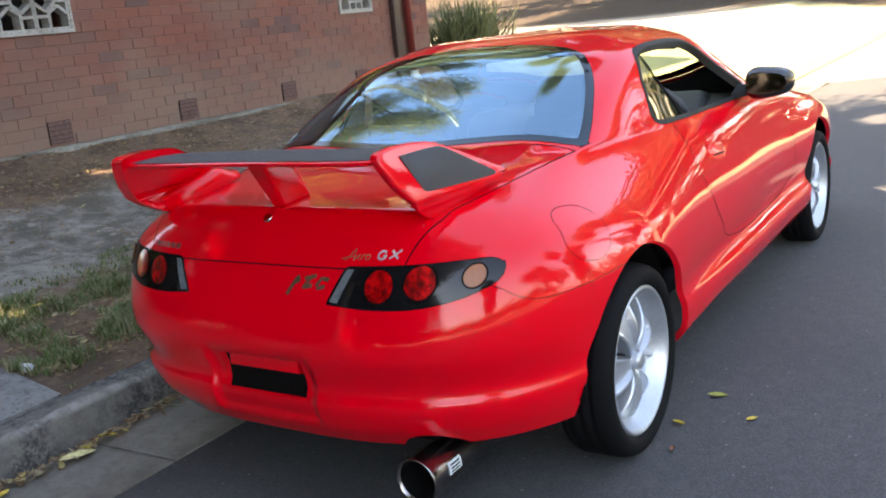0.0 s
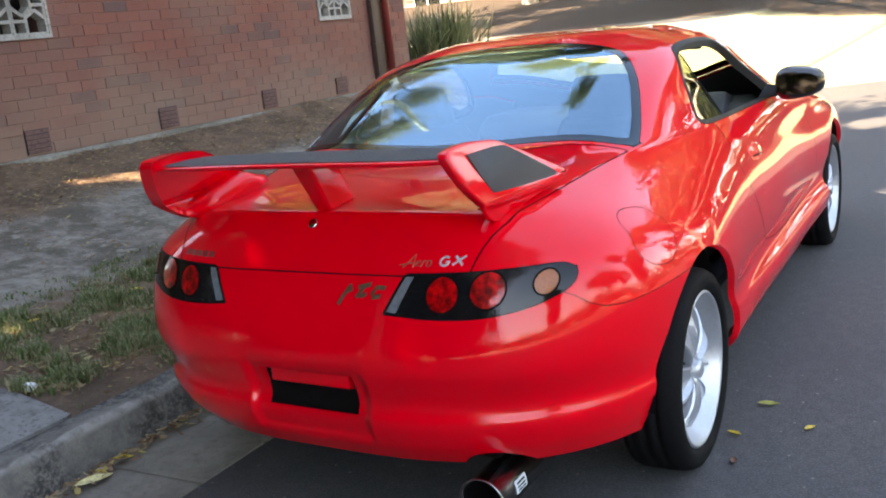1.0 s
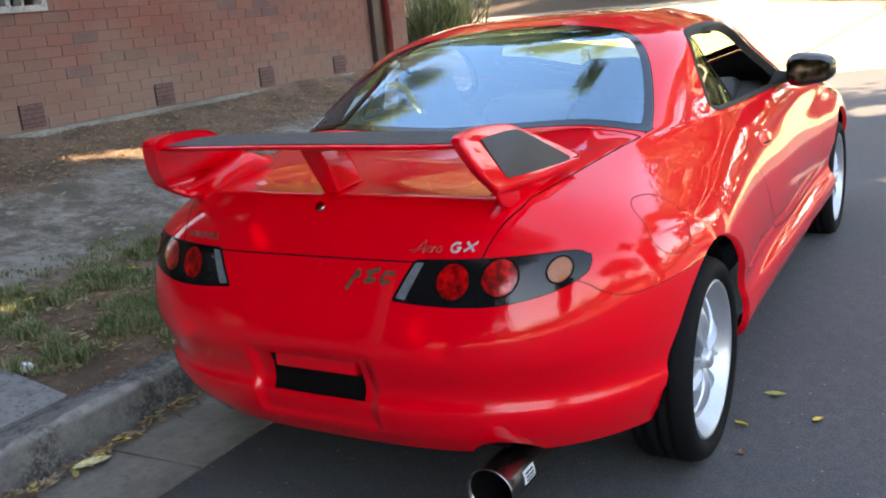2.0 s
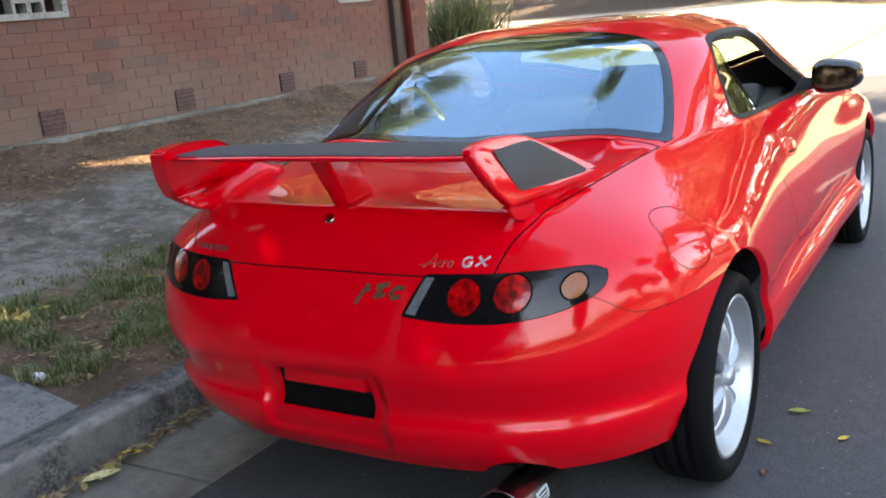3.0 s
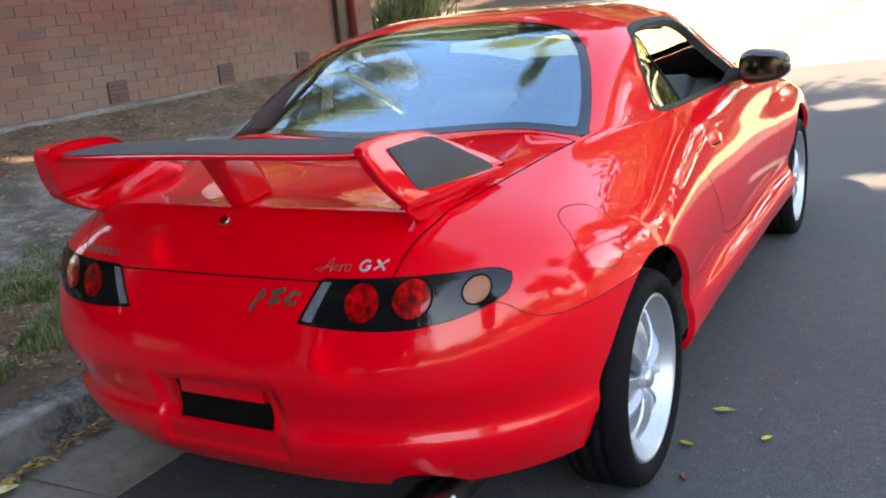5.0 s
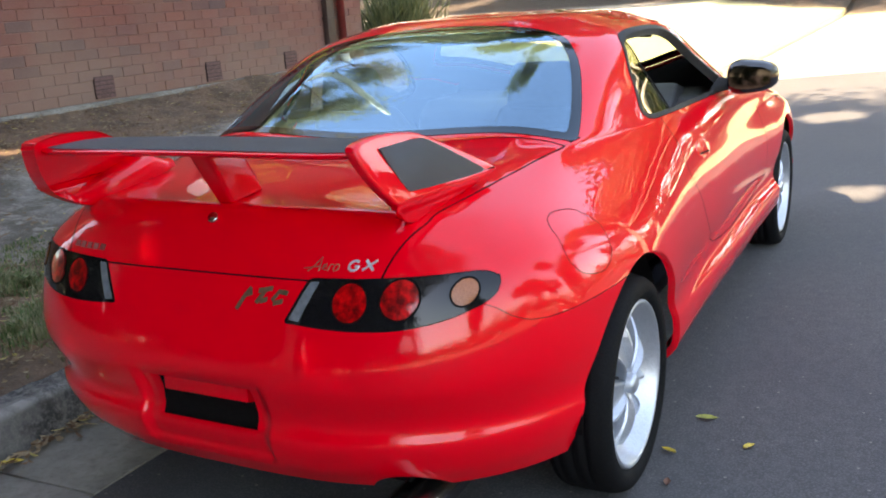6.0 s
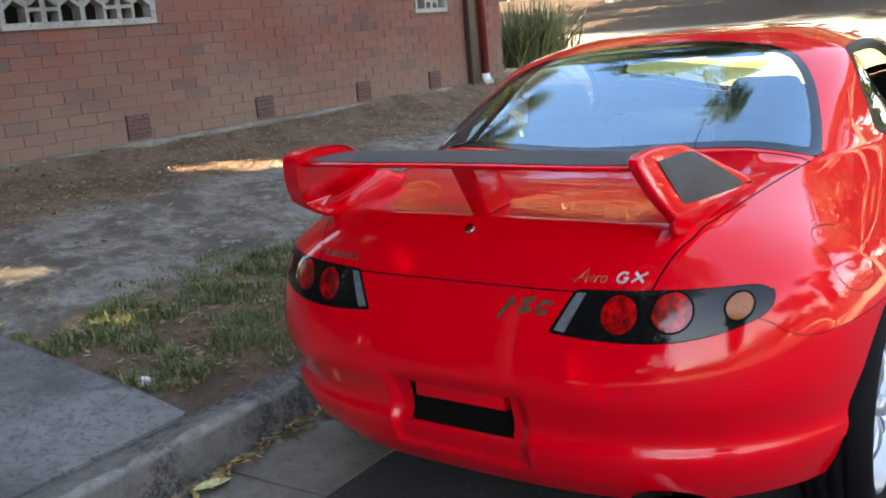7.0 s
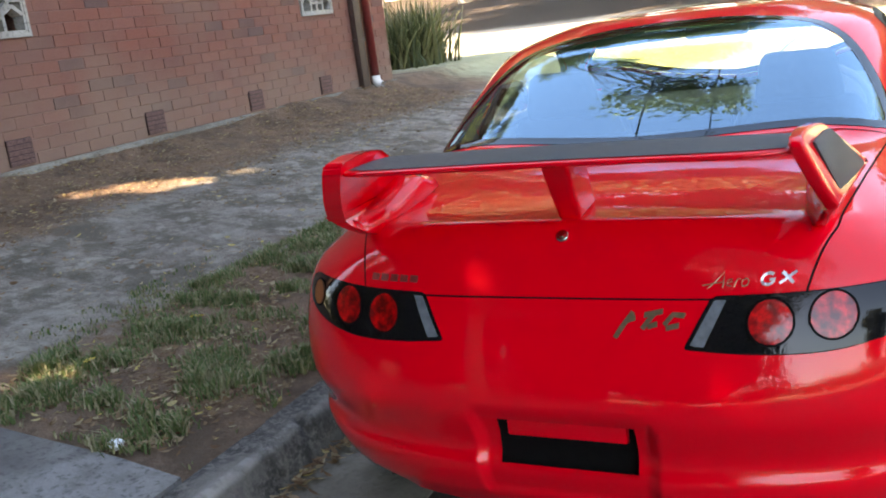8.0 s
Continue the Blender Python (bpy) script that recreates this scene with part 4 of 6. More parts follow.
for y0, y1, z0, z1 in WINDOWS:
    bm = bmesh.new()
    for a, b, c, d in ((y0, y1, z0, z0 + 0.028), (y0, y1, z1 - 0.028, z1), (y0, y0 + 0.022, z0 + 0.028, z1 - 0.028), (y1 - 0.022, y1, z0 + 0.028, z1 - 0.028)):
        box(bm, WX - 0.10, WX + 0.016, a, b, c, d)
    win = part("grille_window", bm, BLOCK, house, "window of pale pierced concrete blocks")
    # A near-black sheet stands in for the unlit room behind the blocks.
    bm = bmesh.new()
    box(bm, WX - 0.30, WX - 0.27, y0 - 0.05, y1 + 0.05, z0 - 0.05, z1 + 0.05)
    part("room_shade_sheet", bm, DARK, win)
    size = 0.3075 if y1 - y0 > 1 else 0.2735
    n = int(round((y1 - y0 - 0.044) / size))
    size = (y1 - y0 - 0.044) / n
    for i in range(n):
        for k in range(int((z1 - z0 - 0.05) / size) + 1):
            if z0 + 0.028 + (k + 1) * size < z1 + 0.02:
                pierced(y0 + 0.022 + i * size, z0 + 0.028 + k * size, size - 0.002, win, (i + k) % 2 == 1)

# painted sign high on the wall
bm = bmesh.new()
board_ = [(4.15, 2.38), (5.45, 2.38), (5.72, 2.85), (5.45, 3.33), (4.15, 3.33)]
prism(bm, board_, lambda p, q, h: (h, p, q), WX + 0.002, WX + 0.03)
sign = tagged(part("wall_sign", bm, plain("sign_maroon", (0.10, 0.018, 0.014), 0.6, grain=0.1), None, bevel=0.004), "maroon sign board with yellow border on the brick wall", "sign")
# White triangle shaped to fit the wedge mirrored in the boot deck from the camera.
bm = bmesh.new()
prism(bm, [(4.145, 2.58), (4.145, 3.33), (3.30, 3.33)], lambda p, q, h: (h, p, q), WX + 0.002, WX + 0.028)
part("white_panel", bm, plain("sign_white", (0.74, 0.74, 0.72), 0.5, grain=0.05), sign, "white end panel of the sign", bevel=0.003)
SIGN_Y = plain("sign_yellow", (0.86, 0.56, 0.03), 0.5)
bm = bmesh.new()
inner = [(4.20, 2.43), (5.42, 2.43), (5.66, 2.85), (5.42, 3.28), (4.20, 3.28)]
inset = [(4.235, 2.465), (5.40, 2.465), (5.615, 2.85), (5.40, 3.245), (4.235, 3.245)]
for k in range(5):
    a0, a1, b0, b1 = inner[k], inner[(k + 1) % 5], inset[k], inset[(k + 1) % 5]
    prism(bm, [a0, a1, b1, b0], lambda p, q, h: (h, p, q), WX + 0.031, WX + 0.036)
part("sign_border", bm, SIGN_Y, sign, "yellow border line")
for z0, h0, n0 in ((3.05, 0.10, 15), (2.76, 0.20, 11), (2.53, 0.11, 17)):
    for k in range(n0):
        w0 = 1.05 / n0
        bm = bmesh.new()
        box(bm, WX + 0.031, WX + 0.036, 4.32 + w0 * k, 4.32 + w0 * (k + 0.45), z0, z0 + h0 * (0.75 + 0.25 * ((k * 7) % 3) / 2))
        part("sign_bar", bm, SIGN_Y, sign)

for y, z in VENTS:
    # Shade between the slats is put into the backing's darker colour.
    bm = bmesh.new()
    box(bm, WX - 0.02, WX + 0.001, y - 0.105, y + 0.105, z - 0.09, z + 0.09)
    vent = part("air_vent", bm, plain("vent_shade", (0.045, 0.024, 0.022), 0.9), house, "dark terracotta air vent")
    for k in range(5):
        bm = bmesh.new()
        z0 = z - 0.088 + 0.036 * k
        box(bm, WX + 0.0015, WX + 0.009, y - 0.103, y + 0.103, z0, z0 + 0.029)
        part("vent_slat", bm, VENT, vent)


# ---- the coupe's fittings ----
STEEL = plain("polished_steel", (0.62, 0.60, 0.58), 0.16, 1.0, scale=30)
ALLOY = plain("silver_alloy", (0.48, 0.51, 0.55), 0.36, 0.7, scale=400, coat=0.4)
ALLOY_DARK = plain("brake_steel", (0.05, 0.05, 0.053), 0.55, 0.7)
TYRE = plain("tyre_rubber", (0.0055, 0.0055, 0.006), 0.75, grain=0.08, scale=180, spec=0.12)
LINER = plain("arch_liner", (0.004, 0.004, 0.004), 0.95, spec=0.1)
VINYL = plain("grey_vinyl", (0.035, 0.037, 0.04), 0.55, grain=0.35, scale=420)
SILVER = plain("badge_silver", (0.55, 0.56, 0.58), 0.3, 0.5)
FAINT = plain("badge_faint", (0.24, 0.03, 0.026), 0.4, 0.3)
DULL = plain("badge_dull_gold", (0.22, 0.17, 0.10), 0.35, 0.7)
WHITE = plain("label_and_patch_white", (0.60, 0.66, 0.66), 0.5)


def hull(bm, pts):
    vs = [bm.verts.new(p) for p in pts]
    bmesh.ops.convex_hull(bm, input=vs)
    bmesh.ops.dissolve_limit(bm, angle_limit=radians(3), verts=bm.verts[:], edges=bm.edges[:])
    return bm


def wheel(y, side):
    """One wheel: rim, tyre, five spokes, cap, nuts and brake disc; the outer face looks along +x of the car's side."""
    def at(p):
        return Vector(((p[0] - 0.016) * side, p[1] + y, p[2] + WHEEL_R))
    bm = bmesh.new()
    lathe(bm, [(0.218, 0.822), (0.220, 0.831), (0.215, 0.836), (0.210, 0.835), (0.206, 0.828), (0.200, 0.815), (0.188, 0.793), (0.174, 0.775), (0.166, 0.767), (0.162, 0.755), (0.160, 0.70), (0.160, 0.66), (0.17, 0.655), (0.205, 0.66), (0.205, 0.80), (0.218, 0.822)], 64)
    for v in bm.verts:
        v.co = at(v.co)
    rim = part("wheel", bm, ALLOY, car, "silver alloy wheel with five wide spokes", smooth=True)
    bm = bmesh.new()
    prof = [(0.216, 0.822), (0.226, 0.838), (0.241, 0.845), (0.257, 0.844), (0.271, 0.836), (0.279, 0.822), (0.283, 0.803)]
    for g in (0.785, 0.750, 0.712):
        prof += [(0.284, g + 0.006), (0.280, g + 0.004), (0.280, g - 0.004), (0.284, g - 0.006)]
    prof += [(0.283, 0.697), (0.279, 0.686), (0.267, 0.676), (0.243, 0.671), (0.216, 0.682)]
    lathe(bm, prof, 72)
    for v in bm.verts:
        v.co = at(v.co)
    part("tyre", bm, TYRE, rim, "low-profile black tyre", smooth=True)
    turn0 = 0.35 if y < 1 else 0.9
    for k in range(5):
        bm = bmesh.new()
        m = Matrix.Rotation(turn0 + k * 2 * math.pi / 5, 4, "X")
        # a broad spoke that is hollowed along its middle
        rows = []
        for r, w, x in ((0.020, 0.017, 0.808), (0.042, 0.025, 0.818), (0.070, 0.034, 0.824), (0.098, 0.043, 0.823), (0.124, 0.052, 0.816), (0.148, 0.062, 0.805), (0.168, 0.070, 0.793), (0.186, 0.077, 0.782)):
            hollow = 0.004 + 0.016 * math.sin(math.pi * min(max((r - 0.03) / 0.15, 0.0), 1.0))
            rows.append([bm.verts.new(m @ Vector(q)) for q in ((x - 0.04, -w, r), (x - 0.006, -w, r), (x, -w * 0.92, r), (x - 0.001, -w * 0.78, r), (x - hollow, -w * 0.58, r), (x - hollow, w * 0.58, r), (x - 0.001, w * 0.78, r), (x, w * 0.92, r), (x - 0.006, w, r), (x - 0.04, w, r))])
        for p, q in zip(rows, rows[1:]):
            for i in range(10):
                bm.faces.new((p[i], p[(i + 1) % 10], q[(i + 1) % 10], q[i]))
        for v in bm.verts:
            v.co = at(v.co)
        spoke = part("spoke", bm, ALLOY, rim)
        bm = bmesh.new()
        m2 = Matrix.Rotation(turn0 + (k + 0.5) * 2 * math.pi / 5, 4, "X")
        lathe(bm, [(0.0, 0.795), (0.006, 0.795), (0.008, 0.79), (0.008, 0.77)], 10, centre=m2 @ Vector((0, 0, 0.042)))
        for v in bm.verts:
            v.co = at(v.co)
        part("wheel_nut", bm, ALLOY_DARK, rim)
    bm = bmesh.new()
    lathe(bm, [(0.0, 0.834), (0.019, 0.833), (0.025, 0.829), (0.027, 0.820), (0.029, 0.795), (0.048, 0.778), (0.052, 0.75)], 28)
    for v in bm.verts:
        v.co = at(v.co)
    part("centre_cap", bm, ALLOY, rim, smooth=True)
    bm = bmesh.new()
    lathe(bm, [(0.0, 0.735), (0.06, 0.735), (0.062, 0.725), (0.128, 0.724), (0.130, 0.70), (0.0, 0.70)], 40)
    for v in bm.verts:
        v.co = at(v.co)
    part("brake_disc", bm, ALLOY_DARK, rim)
    # Shade between the spokes is put into this barrel's dark colour.
    bm = bmesh.new()
    lathe(bm, [(0.1585, 0.757), (0.1575, 0.70), (0.150, 0.655), (0.0, 0.650)], 40)
    for v in bm.verts:
        v.co = at(v.co)
    part("barrel", bm, ALLOY_DARK, rim, "inner barrel coloured dark as shade between the spokes", smooth=True)
    bm = bmesh.new()
    r = 0.332
    arc = [(math.cos(a) * r, math.sin(a) * r) for a in np.linspace(-0.05, math.pi + 0.05, 30)]
    p0 = [bm.verts.new((0.50 * side, y + c, 0.305 + s)) for c, s in arc]
    p1 = [bm.verts.new((0.785 * side, y + c, 0.305 + s)) for c, s in arc]
    for i in range(len(arc) - 1):
        bm.faces.new((p0[i], p0[i + 1], p1[i + 1], p1[i]))
    bm.faces.new(p0)
    part("wheel_arch_liner", bm, LINER, car)


for y_ in AXLES:
    for s_ in (1, -1):
        wheel(y_, s_)

# underside
bm = bmesh.new()
box(bm, -0.48, 0.48, -0.45, 3.0, 0.22, 0.27)
part("floor_pan", bm, LINER, car, bevel=0.02)
bm = bmesh.new()
box(bm, -0.48, 0.48, -0.60, -0.50, 0.25, 0.60)
part("boot_floor", bm, LINER, car)

# plate hollow
bm = bmesh.new()
prism(bm, [(-0.160, 0.352), (0.160, 0.352), (0.160, 0.484), (-0.160, 0.484)], lambda p, q, h: (p, h, q), -0.676, -0.64)
hollow = part("plate_panel", bm, LINER, car, "empty black number plate hollow")
bm = bmesh.new()
hull(bm, [(x, y, z) for x in (-0.122, 0.130) for y, z in ((-0.698, 0.468), (-0.699, 0.432), (-0.676, 0.424), (-0.676, 0.470))])
part("plate_lamp_cover", bm, RED, hollow, "red cover over the plate lamps", bevel=0.004)
# rear wing
FOLD = 0.886


def fin_x(y, z):
    """The outer face of an end fin: it leans outward to the front and down to a fold, then turns in to its foot."""
    return 0.482 + (0.999 - max(z, FOLD)) * 0.35 + (y + 0.609) * 0.10 - max(0.0, FOLD - z) * 0.62


bm = bmesh.new()
n_ = 21
sec = [(-0.690, 0.985), (-0.693, 0.990), (-0.689, 0.995), (-0.62, 0.9965), (-0.54, 0.996), (-0.47, 0.991), (-0.435, 0.983), (-0.428, 0.975), (-0.44, 0.967), (-0.52, 0.968), (-0.62, 0.976), (-0.675, 0.982)]


def wing_shift(x):
    """The trailing edge bows forward at its ends, and the blade crowns in the middle."""
    return 0.030 * abs(x / 0.446) ** 8, 0.005 * (1 - (x / 0.478) ** 2)


rows = []
for k in range(n_):
    x = -0.452 + 0.904 * k / (n_ - 1)
    back, up = wing_shift(x)
    rows.append([bm.verts.new((x, y + back * (y < -0.6), z + up)) for y, z in sec])
for p, q in zip(rows, rows[1:]):
    for i in range(len(sec)):
        bm.faces.new((p[i], p[(i + 1) % len(sec)], q[(i + 1) % len(sec)], q[i]))
wing = part("rear_wing", bm, RED, car, "tall red rear wing between two end fins", smooth=True)
bm = bmesh.new()
rows = []
for k in range(n_):
    x = -0.440 + 0.880 * k / (n_ - 1)
    back, up = wing_shift(x)
    rows.append([bm.verts.new((x, y + back * (y < -0.6), z + up + 0.0022)) for y, z in [(-0.679, 0.9953)] + sec[3:7]])
for p, q in zip(rows, rows[1:]):
    for i in range(len(p) - 1):
        bm.faces.new((p[i], p[i + 1], q[i + 1], q[i]))
part("wing_top_skin", bm, VINYL, wing, "dark grey textured wing top", smooth=True)
fin_out = rounded([(-0.690, 1.016), (-0.60, 1.025), (-0.495, 1.016), (-0.448, 1.002), (-0.226, 0.897), (-0.232, 0.884), (-0.36, 0.852), (-0.485, 0.818), (-0.54, 0.827), (-0.608, 0.866), (-0.660, 0.925), (-0.688, 0.985)], 2)
pane_out = rounded([(-0.616, 0.9975), (-0.610, 0.999), (-0.47, 1.000), (-0.44, 0.988), (-0.292, 0.905), (-0.283, 0.897), (-0.296, 0.892), (-0.565, 0.902), (-0.580, 0.909)], 1)
for s_ in (1, -1):
    bm = bmesh.new()
    prism(bm, fin_out, lambda p, q, h: (h, p, q), -0.034, 0.0)
    bmesh.ops.bisect_plane(bm, geom=bm.verts[:] + bm.edges[:] + bm.faces[:], plane_co=(0, 0, FOLD), plane_no=(0, 0, 1))
    for v in bm.verts:
        outer, lean = fin_x(v.co.y, v.co.z), 0.482 + (0.999 - v.co.z) * 0.35 + (v.co.y + 0.609) * 0.10
        v.co.x = (outer if v.co.x > -0.01 else min(lean - 0.026, outer - 0.012)) * s_
    fin = part("end_fin", bm, RED, wing, "red end fin with a dark side panel", bevel=0.009, seg=4)
    bm = bmesh.new()
    prism(bm, pane_out, lambda p, q, h: ((fin_x(p, q) + h) * s_, p, q), -0.006, 0.0022)
    part("fin_panel", bm, VINYL, fin, "dark grey textured fin panel", bevel=0.0012)
    # the foot: a rounded pier along the fin's inner side, its ridge climbing to the front
    bm = bmesh.new()
    rows = []
    for y in np.linspace(-0.575, -0.235, 15):
        f = min(max((y + 0.575) / 0.12, 0.0), 1.0)
        ridge = min(0.852 + 0.25 * (y + 0.575), 0.988 - 0.473 * (y + 0.448))
        low = float(np.interp(y, (-0.608, -0.54, -0.485, -0.36, -0.232), (0.868, 0.830, 0.814, 0.846, 0.876)))
        ridge = max(ridge, low + 0.024)
        deep = 0.502 + 0.10 * (y + 0.609)
        inner = deep + (0.452 - 0.05 * (y + 0.45) - deep) * f * (2 - f)
        inner = min(inner, fin_x(y, low) - 0.018)
        ring = [(inner - 0.002, low)]
        for g in np.linspace(0, math.pi / 2, 6):
            ring.append((inner + 0.022 * (1 - math.cos(g)), ridge - 0.022 + 0.022 * math.sin(g)))
        ring += [(deep + 0.004, ridge + 0.008), (min(deep + 0.004, fin_x(y, low) - 0.008), low)]
        rows.append([bm.verts.new((p * s_, y, q)) for p, q in ring])
    n = len(rows[0])
    for p, q in zip(rows, rows[1:]):
        for i in range(n):
            bm.faces.new((p[i], p[(i + 1) % n], q[(i + 1) % n], q[i]))
    bm.faces.new(rows[0])
    bm.faces.new(rows[-1][::-1])
    part("fin_foot", bm, RED, wing, "rounded red foot of the wing", smooth=True)
bm = bmesh.new()
hull(bm, [(x, y, z) for x0, y, z in ((0.030, -0.622, 0.980), (0.030, -0.50, 0.974), (0.024, -0.548, 0.852), (0.024, -0.43, 0.862)) for x in (0.006 - x0, 0.006 + x0)])
part("centre_strut", bm, RED, wing, "red centre strut", bevel=0.012, seg=4)

# exhaust
bm = bmesh.new()
lathe(bm, [(0.054, -0.25), (0.057, -0.66), (0.060, -0.695), (0.0615, -0.70), (0.0575, -0.701), (0.055, -0.68), (0.053, -0.45), (0.0, -0.44)], 40, "y", (0.475, 0, 0.182))
exhaust = part("exhaust_tip", bm, plain("burnt_steel", (0.30, 0.27, 0.27), 0.24, 1.0, scale=30), car, "wide polished steel exhaust tip", smooth=True)
bm = bmesh.new()
lathe(bm, [(0.0545, -0.69), (0.0525, -0.45), (0.0, -0.44)], 40, "y", (0.475, 0, 0.182))
part("dark_bore", bm, LINER, exhaust, "black inside of the tip", smooth=True)
bm = bmesh.new()
arc = np.linspace(-0.10, 0.46, 9)
for y0, y1, up in ((-0.630, -0.572, 0.0008), ):
    a = [[bm.verts.new((0.475 + (0.0580 + up) * math.cos(t), y, 0.182 + (0.0580 + up) * math.sin(t))) for t in arc] for y in (y0, y1)]
    for i in range(8):
        bm.faces.new((a[0][i], a[0][i + 1], a[1][i + 1], a[1][i]))
part("exhaust_label", bm, WHITE, exhaust, "pale maker's label with dark bars", smooth=True)
bm = bmesh.new()
for t0, t1 in ((-0.02, 0.06), (0.12, 0.20), (0.27, 0.36)):
    a = [[bm.verts.new((0.475 + 0.0596 * math.cos(t), y, 0.182 + 0.0596 * math.sin(t))) for t in (t0, t1)] for y in (-0.622, -0.580)]
    bm.faces.new((a[0][0], a[0][1], a[1][1], a[1][0]))
part("label_mark", bm, ALLOY_DARK, exhaust)

# door mirrors, handles
for s_ in (1, -1):
    bm = bmesh.new()
    sphere = bmesh.ops.create_uvsphere(bm, u_segments=28, v_segments=18, radius=1.0)
    for v in bm.verts:
        p = v.co.copy()
        k = (abs(p.x) ** 3.0 + abs(p.z) ** 3.0 + abs(p.y) ** 2.4) ** (-1 / 2.9)
        p *= k
        taper = 1 - 0.18 * p.x
        v.co = Vector(((0.856 + 0.086 * p.x) * s_, 1.40 + 0.062 * p.y + 0.03 * p.x, 0.928 + 0.061 * p.z * taper))
    mir = part("door_mirror", bm, BLACK_GLOSS, car, "black door mirror", smooth=True)
    # Near-black base and tilt put a dark reflection into the mirror.
    bm = bmesh.new()
    prism(bm, rounded([(-0.070, -0.042), (0.070, -0.036), (0.070, 0.036), (-0.070, 0.044)], 2), lambda p, q, h: ((0.856 + p) * s_, h + 0.03 * p / 0.088 + 0.05 * q, 0.928 + q), 1.334, 1.338)
    part("mirror_glass", bm, plain("dim_mirror", (0.028, 0.028, 0.032), 0.03, 1.0), mir)
    bm = bmesh.new()
    hull(bm, [(x * s_, y, z) for x, y, z in ((0.70, 1.36, 0.875), (0.70, 1.50, 0.88), (0.73, 1.40, 0.93), (0.82, 1.38, 0.885), (0.82, 1.44, 0.885), (0.81, 1.40, 0.92))])
    part("mirror_arm", bm, BLACK_TRIM, mir, bevel=0.008)
    # handle: a raised plate; a dark strip imitates the shade in its slot
    bm = bmesh.new()
    prism(bm, rounded([(0.830, 0.777), (0.985, 0.769), (0.990, 0.713), (0.835, 0.718)], 2), lambda p, q, h: ((h + (0.74 - q) * 0.32 + (p - 0.88) * 0.03) * s_, p, q), 0.760, 0.7855)
    hd = part("door_handle", bm, RED, car, "red flush door handle", bevel=0.004)
    bm = bmesh.new()
    prism(bm, rounded([(0.852, 0.737), (0.970, 0.731), (0.970, 0.726), (0.852, 0.731)], 1), lambda p, q, h: ((h + (0.74 - q) * 0.32 + (p - 0.88) * 0.03) * s_, p, q), 0.775, 0.7863)
    part("slot_shade", bm, GAP, hd)

# lock, badges
p_, nrm_ = on_skin(0.0, 0.829)
bm = bmesh.new()
lathe(bm, [(0.0, 0.004), (0.006, 0.0045), (0.0075, 0.003), (0.0115, 0.0055), (0.0135, 0.003), (0.0135, -0.006)], 24, "z")
for v in bm.verts:
    v.co = p_ + nrm_.to_track_quat("Z", "Y") @ v.co
part("boot_lock", bm, STEEL, boot, "round chrome boot lock", smooth=True)


def stroke(bm, pts, wide, x0, z0, size, slant=0.18, rise=0.0018):
    """A bar of a badge: a flat strip laid on the tail's skin along pts."""
    rows = []
    for k, (a, b) in enumerate(pts):
        a2, b2 = pts[min(k + 1, len(pts) - 1)]
        a1, b1 = pts[max(k - 1, 0)]
        d = Vector((a2 - a1, b2 - b1)).normalized()
        o = Vector((-d.y, d.x)) * wide / 2
        row = []
        for sg in (1, -1):
            u, w = a + o.x * sg, b + o.y * sg
            q, n = on_skin(x0 + size * (u + slant * w), z0 + size * w)
            row += [bm.verts.new(q + n * rise), bm.verts.new(q - n * 0.001)]
        rows.append(row)
    for p, q in zip(rows, rows[1:]):
        for i, j in ((0, 2), (2, 3), (3, 1), (1, 0)):
            bm.faces.new((p[i], p[j], q[j], q[i]))
    for r in (rows[0], rows[-1]):
        bm.faces.new((r[0], r[2], r[3], r[1]))


def badge(name, mat, parent, strokes, x0, z0, size, wide, label, slant=0.18):
    bm = bmesh.new()
    for pts in strokes:
        stroke(bm, pts, wide, x0, z0, size, slant)
    return part(name, bm, mat, parent, label)


# grade letters: G and X
arc = [(0.68 + 0.62 * math.cos(a), 0.5 + 0.5 * math.sin(a)) for a in np.linspace(0.9, 5.6, 10)]
badge("grade_letter", SILVER, boot, [arc + [(1.27, 0.45), (0.78, 0.45)]], 0.383, 0.741, 0.0185, 0.26, "silver letter G", 0.25)
badge("grade_letter", SILVER, boot, [[(0.0, 0.0), (1.35, 1.0)], [(0.05, 1.0), (1.3, 0.0)]], 0.4165, 0.742, 0.0185, 0.26, "silver letter X", 0.25)
ring_ = [(2.25 + 0.24 * math.cos(a), 0.30 + 0.26 * math.sin(a)) for a in np.linspace(0.3, 6.4, 9)]
for pts_ in ([(-0.7, 0.16), (-0.1, 0.24), (0.62, 0.36)], [(-0.25, -0.05), (0.15, 0.35), (0.62, 1.05), (0.72, 0.5), (0.80, 0.0)], [(0.98, 0.28), (1.32, 0.36), (1.28, 0.56), (1.02, 0.46), (1.02, 0.14), (1.40, 0.10)], [(1.56, 0.02), (1.66, 0.54), (1.90, 0.52)], ring_):
    badge("grade_script", DULL, boot, [pts_], 0.298, 0.7385, 0.0255, 0.065, "thin gold script letter", 0.3)
# the model badge as plain slanted shapes
for k, bars_ in enumerate(([[(0.0, -0.35), (0.25, 0.3), (0.55, 0.9)], [(0.25, 0.45), (0.75, 0.62)]], [[(0.0, 0.75), (0.9, 0.95)], [(0.1, 0.1), (0.5, 0.85)], [(0.35, 0.2), (0.8, 0.35)]], [[(0.0, 0.3), (0.3, 0.8), (0.9, 0.75)], [(0.15, 0.15), (0.75, 0.3)]])):
    badge("model_badge", DULL, bumper, bars_, 0.124 + 0.043 * k, 0.664, 0.037, 0.27, "plain dark gold badge shape", 0.3)
